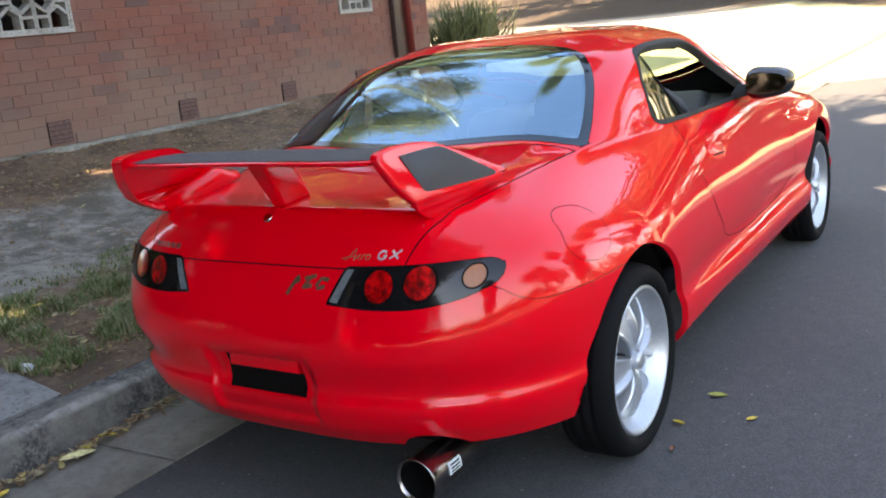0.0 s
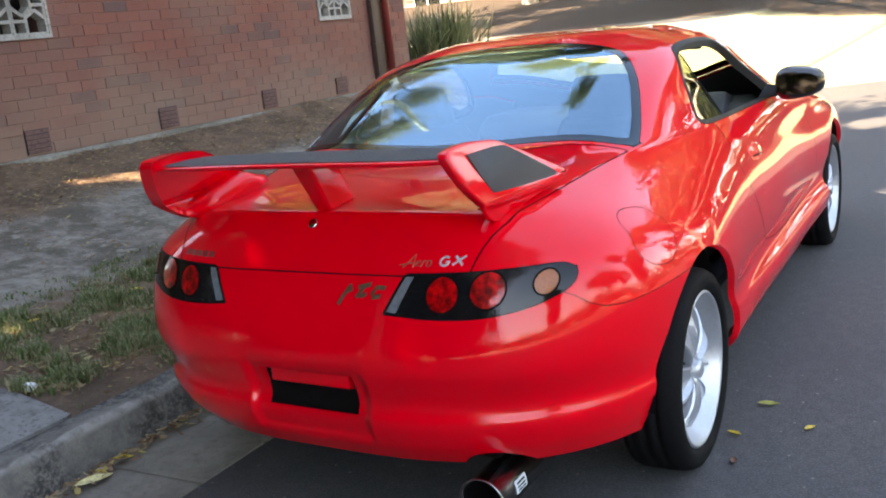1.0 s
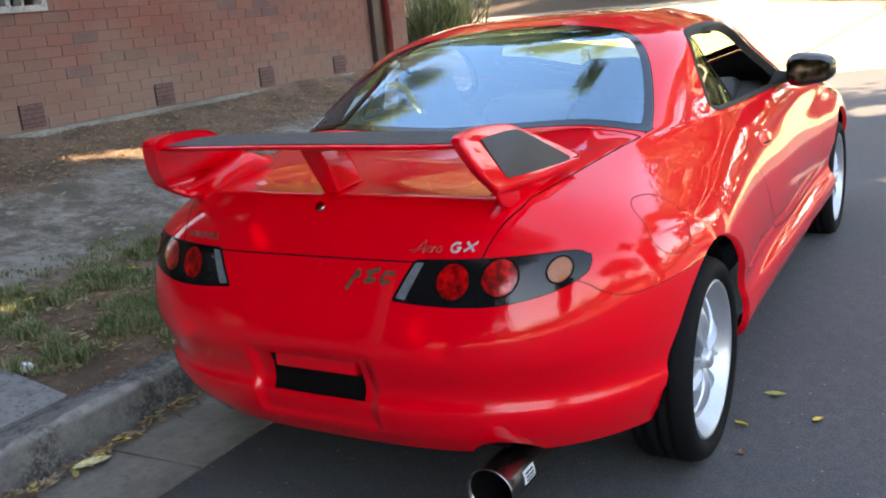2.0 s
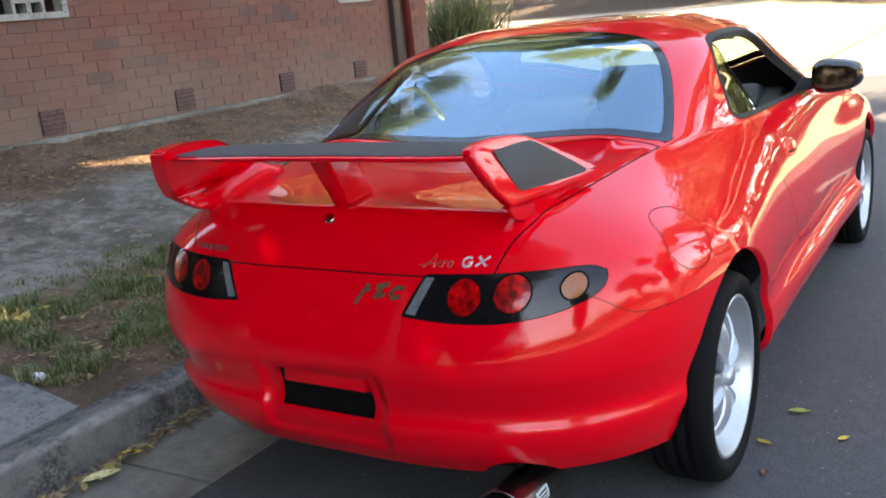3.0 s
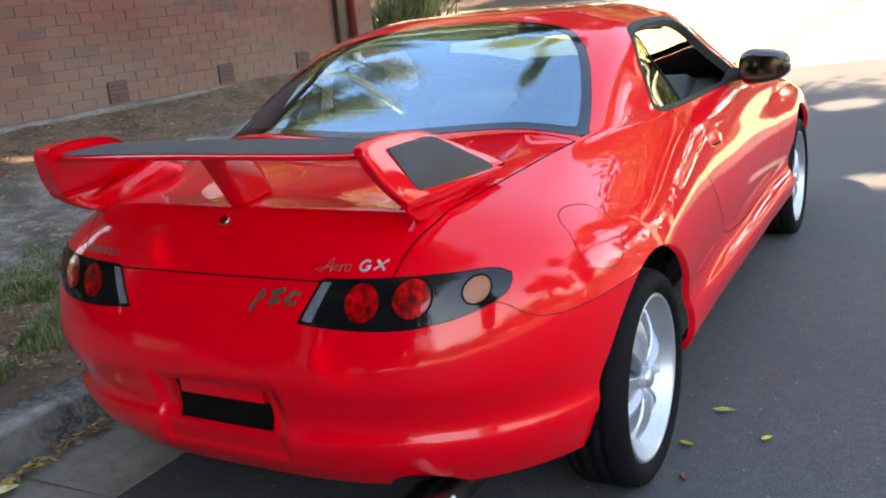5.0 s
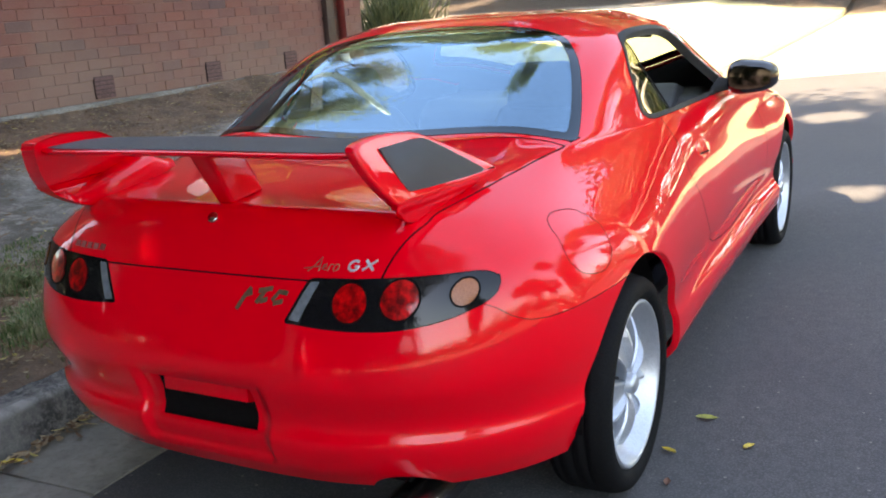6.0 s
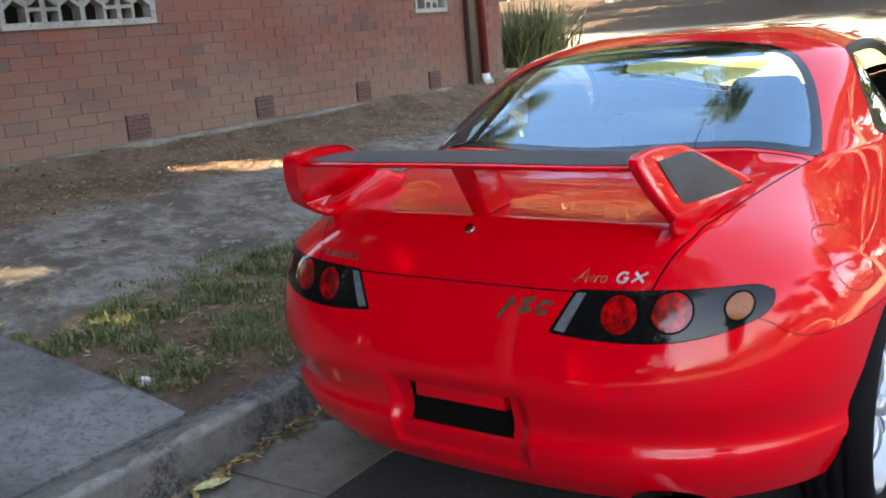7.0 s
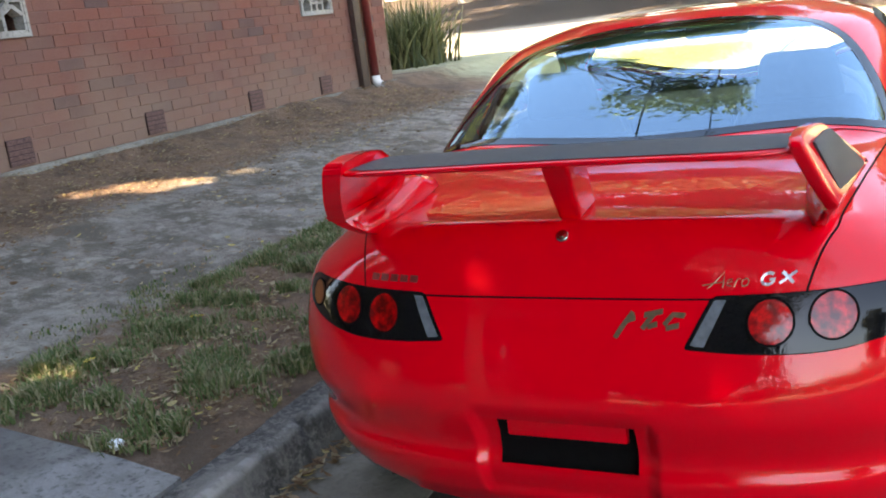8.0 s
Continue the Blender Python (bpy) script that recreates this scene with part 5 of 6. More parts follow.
for k in range(5):
    badge("maker_bar", FAINT, boot, [[(0.0, 0.5), (0.8, 0.5)]], -0.445 + 0.026 * k, 0.737, 0.024, 0.55, "small dull badge bar", 0.0)


# white patch on the rear window: a reflection put in as a surface
glass_sv = np.stack(np.meshgrid(np.linspace(0, 0.34, 200), np.linspace(0.9, 1.3, 160)), -1).reshape(-1, 2)
glass_at = skin(glass_sv[:, 0], glass_sv[:, 1])


def on_window(x, y):
    k = int(np.argmin(np.hypot(glass_at[:, 0] - abs(x), glass_at[:, 1] - y)))
    c, n = glass_at[k], skin_normals(glass_sv[k:k + 1, 0], glass_sv[k:k + 1, 1])[0]
    g = -1 if x < 0 else 1
    return Vector((c[0] * g, c[1], c[2])), Vector((n[0] * g, n[1], n[2]))


def pane_patch(name, mat, corners, label, lift=0.002, parent=rw):
    bm = bmesh.new()
    vs = []
    for x, y in corners:
        c, n = on_window(x, y)
        vs.append(bm.verts.new(c + n * lift))
    bm.faces.new(vs)
    return part(name, bm, mat, parent, label)


pane_patch("reflection_patch", WHITE, [(-0.575, 0.145), (-0.560, 0.200), (-0.545, 0.197), (-0.558, 0.140)], "white patch standing in for a reflection in the glass")

# ---- cabin ----
panel("cabin_lining", ["shell"], CABIN, car, "dark cabin lining", lift=-0.014)
panel("door_lining", ["door"], CABIN_HARD, car, lift=-0.02)
bm = bmesh.new()
hull(bm, [(x, y, z) for sx in (1, -1) for x, y, z in ((0.56 * sx, 0.10, 0.868), (0.50 * sx, 0.055, 0.862), (0.585 * sx, 0.42, 0.868), (0.56 * sx, 0.10, 0.84), (0.585 * sx, 0.42, 0.83))])
part("parcel_shelf", bm, CABIN, car, "dark cloth parcel shelf", bevel=0.01)
bm = bmesh.new()
box(bm, -0.66, 0.66, 0.42, 2.0, 0.26, 0.30)
part("cabin_floor", bm, CABIN, car)
bm = bmesh.new()
hull(bm, [(x, y, z) for sx in (1, -1) for x, y, z in ((0.64 * sx, 1.55, 0.30), (0.64 * sx, 1.50, 0.78), (0.62 * sx, 1.58, 0.84), (0.60 * sx, 1.90, 0.845), (0.62 * sx, 2.0, 0.30))])
dash = part("dashboard", bm, CABIN_HARD, car, "dark moulded dashboard", bevel=0.03, seg=3)
bm = bmesh.new()
hull(bm, [(x, y, z) for x in (0.20, 0.54) for y, z in ((1.46, 0.80), (1.56, 0.895), (1.70, 0.86), (1.60, 0.80))])
part("instrument_hood", bm, CABIN_HARD, dash, bevel=0.02, seg=3)
bm = bmesh.new()
c_, tilt = Vector((0.36, 1.36, 0.80)), Matrix.Rotation(radians(-62), 3, "X")
for k in range(40):
    for j in range(8):
        a, b = 2 * math.pi * k / 40, 2 * math.pi * j / 8
        bm.verts.new(c_ + tilt @ Vector(((0.175 + 0.014 * math.cos(b)) * math.cos(a), (0.175 + 0.014 * math.cos(b)) * math.sin(a), 0.014 * math.sin(b))))
bm.verts.ensure_lookup_table()
for k in range(40):
    for j in range(8):
        bm.faces.new([bm.verts[i] for i in (k * 8 + j, ((k + 1) % 40) * 8 + j, ((k + 1) % 40) * 8 + (j + 1) % 8, k * 8 + (j + 1) % 8)])
steer = part("steering_wheel", bm, CABIN_HARD, car, "black steering wheel", smooth=True)
bm = bmesh.new()
for a in (0.1, math.pi - 0.1, -math.pi / 2):
    tube(bm, [c_, c_ + tilt @ Vector((0.17 * math.cos(a), 0.17 * math.sin(a), 0))], 0.016, 6)
tube(bm, [c_ - tilt @ Vector((0, 0, 0.03)), c_ + tilt @ Vector((0, 0, 0.02))], 0.055, 16)
tube(bm, [c_, c_ + Vector((0, 0.3, -0.1))], 0.03, 8)
part("wheel_hub", bm, CABIN_HARD, steer)
for s_ in (1, -1):
    x0 = 0.36 * s_
    bm = bmesh.new()
    hull(bm, [(x0 + sx * w, y, z) for sx in (1, -1) for w, y, z in ((0.24, 0.82, 0.32), (0.25, 1.30, 0.34), (0.25, 1.32, 0.46), (0.24, 0.80, 0.42))])
    seat = part("front_seat", bm, CABIN, car, "dark cloth front seat", bevel=0.04, seg=3)
    bm = bmesh.new()
    hull(bm, [(x0 + sx * w, y, z) for sx in (1, -1) for w, y, z in ((0.24, 0.86, 0.40), (0.24, 0.76, 0.42), (0.235, 0.70, 0.75), (0.235, 0.60, 0.75), (0.16, 0.64, 0.935), (0.16, 0.57, 0.935))])
    part("backrest", bm, CABIN, seat, bevel=0.035, seg=3)
    bm = bmesh.new()
    hull(bm, [(x0 + sx * w, y, z) for sx in (1, -1) for w, y, z in ((0.13, 0.64, 0.92), (0.13, 0.55, 0.92), (0.10, 0.61, 1.072), (0.10, 0.54, 1.067))])
    part("headrest", bm, CABIN, seat, bevel=0.035, seg=3)
bm = bmesh.new()
hull(bm, [(x, y, z) for sx in (1, -1) for x, y, z in ((0.56 * sx, 0.40, 0.86), (0.58 * sx, 0.55, 0.45), (0.58 * sx, 0.70, 0.42), (0.52 * sx, 0.46, 0.885), (0.58 * sx, 0.40, 0.40))])
part("rear_bench", bm, CABIN, car, "dark cloth rear bench", bevel=0.03, seg=3)
bm = bmesh.new()
hull(bm, [(x, y, z) for sx in (1, -1) for x, y, z in ((0.12 * sx, 1.42, 1.085), (0.12 * sx, 1.44, 1.145), (0.115 * sx, 1.46, 1.085), (0.115 * sx, 1.48, 1.14))])
part("rear_view_mirror", bm, CABIN_HARD, car, "dark inside mirror", bevel=0.012, seg=2)
for s_ in (1, -1):
    bm = bmesh.new()
    hull(bm, [(x * s_, y, z) for x, y, z in ((0.06, 1.43, 1.150), (0.50, 1.36, 1.130), (0.06, 1.46, 1.150), (0.50, 1.39, 1.130), (0.07, 1.50, 1.092), (0.47, 1.43, 1.080), (0.07, 1.52, 1.095), (0.47, 1.45, 1.083))])
    part("sun_visor", bm, CABIN, car, "dark cloth sun visor folded up", bevel=0.008, seg=2)


# ---- trees, grass, leaves ----
rng = np.random.default_rng(7)


def leaf_mat(name, stops, rough=0.5):
    m, t, b = material(name)
    g = t.nodes.new("ShaderNodeNewGeometry")
    c = ramp(t, g.outputs["Random Per Island"], stops)
    n = noise_of(t, 30, 2)
    c = mix(t, 0.4, c, ramp(t, n, [(0.3, (0.6, 0.6, 0.6)), (0.7, (1, 1, 1))]), "MULTIPLY")
    link(t, c, b.inputs["Base Color"])
    b.inputs["Roughness"].default_value = rough
    tl = t.nodes.new("ShaderNodeBsdfTranslucent")
    link(t, c, tl.inputs["Color"])
    mx = t.nodes.new("ShaderNodeMixShader")
    mx.inputs[0].default_value = 0.4
    link(t, b.outputs[0], mx.inputs[1])
    link(t, tl.outputs[0], mx.inputs[2])
    link(t, mx.outputs[0], t.nodes["Material Output"].inputs["Surface"])
    return m


GUM = leaf_mat("gum_leaf", [(0.0, (0.045, 0.065, 0.025)), (0.5, (0.075, 0.10, 0.035)), (1.0, (0.12, 0.13, 0.05))])
SHRUB = leaf_mat("shrub_leaf", [(0.0, (0.04, 0.055, 0.022)), (0.5, (0.085, 0.11, 0.04)), (1.0, (0.20, 0.20, 0.09))])
GRASS = leaf_mat("verge_grass", [(0.0, (0.075, 0.130, 0.042)), (0.45, (0.145, 0.205, 0.070)), (0.7, (0.26, 0.25, 0.12)), (1.0, (0.40, 0.345, 0.225))], 0.7)
LITTER = leaf_mat("dead_leaf", [(0.0, (0.14, 0.074, 0.038)), (0.35, (0.25, 0.145, 0.074)), (0.65, (0.34, 0.235, 0.14)), (0.9, (0.46, 0.37, 0.23)), (1.0, (0.58, 0.45, 0.14))], 0.8)
# Sunlit brightness is put into these two lighter copies of the gum leaf.
LIT_GUM = leaf_mat("lit_gum_leaf", [(0.0, (0.13, 0.125, 0.055)), (0.5, (0.27, 0.25, 0.125)), (1.0, (0.42, 0.38, 0.23))])
OLIVE = leaf_mat("olive_gum_leaf", [(0.0, (0.10, 0.105, 0.042)), (0.5, (0.175, 0.17, 0.075)), (1.0, (0.29, 0.265, 0.13))])
DARK_BARK = plain("dark_bark", (0.05, 0.042, 0.034), 0.9, grain=0.3, scale=9)
BARK = plain("pale_bark", (0.30, 0.26, 0.21), 0.9, grain=0.35, scale=9)


def leaves_mesh(name, centres, size, mat, droop=0.6, slim=0.3):
    """Many small pointed leaves, each a folded four-cornered blade."""
    n = len(centres)
    d = rng.normal(size=(n, 3))
    d[:, 2] = d[:, 2] * 0.5 - droop
    d /= np.linalg.norm(d, axis=1)[:, None]
    u = np.cross(d, rng.normal(size=(n, 3)))
    u /= np.linalg.norm(u, axis=1)[:, None]
    s = size * rng.uniform(0.7, 1.3, size=(n, 1))
    a, b = centres - d * s / 2, centres + d * s / 2
    v = np.stack([a, centres + u * s * slim / 2, b, centres - u * s * slim / 2], 1).reshape(-1, 3)
    f = np.arange(4 * n).reshape(n, 4)
    return mesh_of(name, v, f, mat, False)


def limb_path(a, b, bend, n=7):
    a, b = Vector(a), Vector(b)
    side = Vector((rng.normal(), rng.normal(), 0.3)) * bend
    return [a.lerp(b, k / (n - 1)) + side * math.sin(math.pi * k / (n - 1)) for k in range(n)]


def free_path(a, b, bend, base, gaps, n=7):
    """A limb bent clear of the sun rays to the wanted light flecks."""
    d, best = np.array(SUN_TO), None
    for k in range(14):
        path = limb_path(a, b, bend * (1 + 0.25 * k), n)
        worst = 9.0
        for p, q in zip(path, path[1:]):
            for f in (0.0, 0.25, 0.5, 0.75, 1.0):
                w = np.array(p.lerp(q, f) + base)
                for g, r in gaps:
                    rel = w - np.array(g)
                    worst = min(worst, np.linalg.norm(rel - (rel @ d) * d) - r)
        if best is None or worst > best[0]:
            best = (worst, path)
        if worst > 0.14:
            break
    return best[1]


def tree(name, label, base, crowns, leaf_count, leaf_size, trunk_r=0.28, gaps=(), slim=0.34, bark=None, foliage=None):
    """A gum tree: tapered trunk, a limb to each crown lump, and leaves in clumps; gaps are points to be sunlit, and
    leaves on their sun rays are removed.
    """
    root = thing(name, label, "tree", base, group="street trees")
    bark, foliage = bark or BARK, foliage or GUM
    base = Vector(base)
    top = Vector(np.mean([c[:3] for c in crowns], axis=0)) - base
    bm = bmesh.new()
    fork = Vector((top.x * 0.35, top.y * 0.35, top.z * 0.55))
    pts = limb_path((0, 0, -0.3), fork, 0.25, 9)
    tube(bm, pts, [trunk_r * (1.25 if k == 0 else 1 - 0.06 * k) for k in range(9)], 12)
    part("trunk", bm, bark, root, "bark trunk", smooth=True)
    tot = sum(c[3] * c[4] * c[5] for c in crowns)
    leaf_pts = []
    for cx, cy, cz, rx, ry, rz in crowns:
        c = Vector((cx, cy, cz)) - base
        bm = bmesh.new()
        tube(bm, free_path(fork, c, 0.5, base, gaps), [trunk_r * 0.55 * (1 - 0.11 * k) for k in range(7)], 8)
        for _ in range(9):
            q = rng.normal(size=3)
            q /= np.linalg.norm(q)
            e = c + Vector((q[0] * rx, q[1] * ry, q[2] * rz)) * 0.8
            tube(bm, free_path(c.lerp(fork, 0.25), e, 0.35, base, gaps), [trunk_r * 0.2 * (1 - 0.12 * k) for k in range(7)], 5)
        part("limb", bm, bark, root, smooth=True)
        n = int(leaf_count * rx * ry * rz / tot)
        k = max(6, n // 60)
        q = rng.normal(size=(k, 3))
        q /= np.linalg.norm(q, axis=1)[:, None]
        q *= rng.uniform(0.15, 1.0, size=(k, 1)) ** 0.5 * rng.uniform(0.85, 1.15, size=(k, 1))
        lump = np.array(c) + q * np.array([rx, ry, rz])
        pick = rng.integers(0, k, n)
        leaf_pts.append(lump[pick] + rng.normal(size=(n, 3)) * np.array([0.42, 0.42, 0.34]))
    pts = np.concatenate(leaf_pts)
    # Carve a sun corridor through the leaves to each wanted fleck.
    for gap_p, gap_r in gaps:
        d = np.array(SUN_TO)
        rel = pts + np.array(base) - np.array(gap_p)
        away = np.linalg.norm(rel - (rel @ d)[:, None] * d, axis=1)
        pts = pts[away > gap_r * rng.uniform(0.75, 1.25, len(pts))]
    tagged(child("crown", leaves_mesh("crown", pts, leaf_size, foliage, slim=slim), root, "drooping grey-green leaves"), kind="stuff")
    return root


def sunward(x, y, z, h):
    """The point at height h towards the sun from a point of the ground."""
    k = (h - z) / SUN_TO.z
    return (x + SUN_TO.x * k, y + SUN_TO.y * k, h)


# Points and radii of wanted sun flecks on ground and car.
SUN_FLECKS = (((-4.02, 1.95, 0.47), 0.11), ((-3.88, 2.25, 0.46), 0.17), ((-3.70, 2.50, 0.43), 0.16), ((-3.52, 2.92, 0.41), 0.11), ((-2.98, -0.05, 0.32), 0.12), ((-3.15, 4.7, 0.35), 0.15), ((-3.75, 3.8, 0.43), 0.10), ((-2.05, -0.15, 0.2), 0.09), ((1.05, 3.65, 0.0), 0.22), ((0.6, 6.9, 0.0), 0.3),
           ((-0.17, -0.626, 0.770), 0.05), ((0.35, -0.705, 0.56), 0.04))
# Unseen crowns are added sunward of the car, verge and road to shade them.
c1 = [(*sunward(x, y, 0, h), 2.3, 2.3, 1.5) for x, y, h in ((-3.2, 5.2, 7.5), (0.2, 5.6, 8.0), (-2.0, 2.2, 8.3), (1.6, 2.4, 7.6), (-4.4, 1.6, 7.4), (2.6, 4.6, 8.6), (0.0, 0.2, 7.8))]
# Extra lumps darken the sky mirrored in the car's tail.
c1 += [(-3.6, -3.0, 7.4, 2.2, 1.8, 1.1), (-0.6, -3.6, 8.2, 2.0, 1.8, 1.1), (-4.6, -4.2, 7.6, 2.0, 1.8, 1.3), (-6.2, -6.2, 6.0, 2.3, 2.3, 1.4), (-3.2, -6.0, 6.0, 1.8, 1.8, 1.3), (-1.0, -8.0, 5.6, 2.0, 2.0, 1.3), (-4.2, -9.0, 4.4, 2.2, 2.0, 1.3)]
tree("gum_tree", "unseen gum tree behind the parked car, added to shade it", (-3.4, -7.5, 0.40), c1, 104000, 0.21, gaps=SUN_FLECKS)
c2 = [(*sunward(x, y, 0, h), 2.5, 2.5, 1.6) for x, y, h in ((-3.5, -1.2, 8.4), (1.0, -2.0, 8.2), (-1.2, -4.4, 8.6), (2.4, -5.0, 8.0), (-4.8, -4.6, 7.8), (3.0, -0.2, 8.9), (5.8, -2.4, 8.4), (5.4, -6.4, 8.2), (6.2, 1.8, 8.6), (5.8, 5.8, 8.2))]
tree("gum_tree", "unseen broad gum tree behind the driveway, added to shade the street", (-3.6, -12.5, 0.40), c2, 72000, 0.21, gaps=SUN_FLECKS)
# a gum over the roof, seen in the glass
c3 = [(-15.7, 17.6, 16.4, 2.1, 1.9, 1.2), (-16.4, 19.2, 14.3, 2.4, 2.0, 1.3), (-15.2, 14.9, 19.4, 1.3, 1.3, 1.0), (-17.6, 13.0, 18.6, 1.7, 1.5, 1.2), (-18.2, 10.7, 19.8, 1.8, 1.6, 1.2), (-16.0, 11.6, 20.9, 1.5, 1.4, 1.1), (-19.6, 13.2, 17.0, 2.0, 1.8, 1.4), (-13.6, 17.8, 12.4, 1.9, 1.7, 1.3), (-11.4, 18.8, 13.2, 1.7, 1.6, 1.2), (-10.6, 17.2, 9.2, 1.5, 1.4, 1.1), (-12.8, 17.0, 9.4, 1.5, 1.4, 1.1), (-9.0, 18.6, 9.8, 1.5, 1.4, 1.2)]
tall = tree("gum_tree", "tall pale-limbed gum tree behind the brick building", (-20.0, 14.0, 0.6), c3, 88000, 0.19, trunk_r=0.22, bark=DARK_BARK, foliage=LIT_GUM)
bm = bmesh.new()
tube(bm, [(q[0] + 20.0, q[1] - 14.0, q[2] - 0.6) for q in ((-18.0, 14.6, 14.6), (-17.0, 14.8, 16.4), (-16.2, 14.6, 17.6), (-15.2, 13.6, 19.3), (-14.5, 12.3, 20.5), (-14.0, 11.0, 21.4))], [0.26, 0.24, 0.22, 0.19, 0.15, 0.09], 10)
part("dead_limb", bm, plain("white_bark", (0.78, 0.76, 0.70), 0.8, grain=0.15, scale=6), tall, "bare white limb", smooth=True)
c8 = [(-13.0, 21.5, 7.4, 2.2, 2.0, 1.7), (-9.8, 24.5, 8.6, 2.4, 2.0, 1.7), (-11.5, 22.0, 16.0, 2.6, 2.4, 1.5), (-8.0, 23.0, 16.8, 2.6, 2.4, 1.4), (-4.6, 24.0, 17.2, 2.6, 2.4, 1.4), (-5.2, 13.0, 20.8, 1.1, 1.4, 1.1), (-3.6, 12.4, 21.3, 1.2, 1.5, 1.1), (-9.8, 17.6, 18.4, 1.5, 1.3, 1.0), (-9.6, 19.0, 19.8, 1.7, 1.5, 1.2), (-4.6, 16.4, 19.2, 2.2, 1.4, 1.2),
      (-3.0, 26.0, 14.3, 3.0, 2.4, 1.7), (-7.5, 25.0, 14.0, 3.0, 2.4, 1.7), (-11.5, 24.5, 13.0, 2.8, 2.4, 1.7)]
tree("gum_tree", "very tall gum tree reaching over the street", (-15.5, 20.5, 0.6), c8, 64000, 0.36, trunk_r=0.13, bark=DARK_BARK)
# trees across the road and at its far end
c4 = [(17.5, 3.0, 4.2, 2.4, 2.4, 1.6), (18.5, 6.5, 4.6, 2.2, 2.4, 1.6), (17.8, -1.0, 4.6, 2.2, 2.2, 1.5), (19.0, 2.0, 6.0, 2.2, 2.2, 1.4)]
tree("gum_tree", "leafy tree across the road", (18.4, 2.6, 0.0), c4, 12000, 0.3)
c5 = [(*sunward(x, y, 0.5, h), 3.3, 3.0, 1.4) for x, y, h in ((-19, 33, 7.0), (-13.5, 34.5, 7.4), (-8, 32.5, 7.0), (-3, 31.5, 7.3), (2.5, 31, 7.0), (-16, 39, 7.5), (-9, 38.5, 7.2), (-2.5, 37.5, 7.4), (4, 37, 7.3), (9, 33, 7.2), (-24, 37, 7.2))]
tree("gum_tree", "wide tree shading the bank at the road's end", (-7.6, 35.5, 0.9), c5, 22000, 0.36, trunk_r=0.75)
c10 = [(3.4, 26.5, 9.6, 2.2, 2.0, 1.5), (6.4, 25.5, 11.2, 2.0, 2.0, 1.4), (8.6, 21.5, 9.4, 2.0, 2.0, 1.6), (10.8, 18.0, 11.4, 1.9, 1.9, 1.3), (12.6, 14.5, 9.4, 2.0, 2.0, 1.5), (13.4, 20.0, 13.2, 2.0, 2.0, 1.3), (5.6, 28.5, 7.0, 2.2, 2.0, 1.4), (14.5, 11.0, 7.6, 2.0, 2.0, 1.4), (16.0, 6.5, 9.0, 1.8, 1.8, 1.3)]
tree("gum_tree", "tall spreading gum tree across the road", (11.5, 21.5, 0.0), c10, 42000, 0.26, trunk_r=0.32, foliage=OLIVE)
c6 = [(14.0, 32.0, 6.6, 3.6, 3.4, 1.8), (10.0, 31.0, 6.8, 3.0, 3.0, 1.7), (18.0, 28.0, 7.0, 3.4, 3.2, 1.8)]
tree("gum_tree", "dark tree beside the far bank", (14.0, 38.0, 1.0), c6, 9000, 0.4, trunk_r=0.5)

# copies of one tree, added round the street to darken sky light and reflections
c7 = [(0.0, 0.0, 6.0, 2.6, 2.6, 2.0), (1.8, 1.0, 8.0, 2.2, 2.2, 1.7), (-1.6, 1.2, 7.8, 2.2, 2.2, 1.7), (0.2, -1.6, 9.2, 2.0, 2.0, 1.5), (0.3, 0.5, 4.2, 2.2, 2.2, 1.4)]
stand = tree("gum_tree", "full leafy tree added to darken sky light and reflections", (0.0, 0.0, 0.0), c7, 11000, 0.34, slim=0.5)
for k, (x, y, sc, zz) in enumerate(((-4.5, -17.0, 1.1, 0), (-1.8, -17.0, 1.2, 0), (1.6, -18.5, 1.1, 0), (-15.5, -3.5, 1.1, 0), (20.5, -15.0, 0.9, 0), (-2.5, -21.0, 1.3, 0), (-12.0, -19.0, 1.3, 0), (20.0, 13.0, 0.9, 0), (11.5, 27.0, 1.4, 0), (-13.0, -6.0, 1.0, 0), (-16.0, -15.0, 1.3, 0), (-10.5, -13.5, 0.92, 0),
                                    (-30.0, 47.0, 1.5, 4.3), (-23.0, 50.0, 1.7, 4.3), (-16.0, 46.0, 1.5, 4.2), (-9.0, 49.0, 1.8, 4.3), (-2.0, 46.0, 1.5, 4.2), (5.0, 50.0, 1.7, 4.3), (13.0, 47.0, 1.6, 4.3), (21.0, 49.0, 1.7, 4.3), (-17.0, 38.0, 1.55, 1.2), (-11.0, 40.5, 1.6, 1.6), (-4.5, 39.0, 1.55, 1.4), (1.5, 40.5, 1.6, 1.6), (8.0, 37.5, 1.5, 1.2))):
    if k == 0:
        stand.location, stand.rotation_euler = (x, y, 0), (0, 0, 0.4)
    else:
        copy_thing(stand, pose(x, y, zz, 0, 0, 57 * k) @ Matrix.Scale(sc, 4))

# unseen tall shrubs behind the driveway, added to block low sky from the tail
c9 = [(0.0, 0.0, 1.5, 1.9, 1.5, 1.2), (1.5, 0.4, 2.0, 1.5, 1.3, 1.3), (-1.5, 0.3, 2.1, 1.6, 1.3, 1.4), (0.1, 0.2, 3.3, 1.7, 1.4, 1.1), (0.3, -0.2, 4.4, 1.3, 1.2, 0.9)]
thicket = tree("sky_block_shrub", "unseen dense shrub added to block low sky behind the car", (0.0, 0.0, 0.0), c9, 8000, 0.2, trunk_r=0.12, slim=0.5, bark=DARK_BARK)
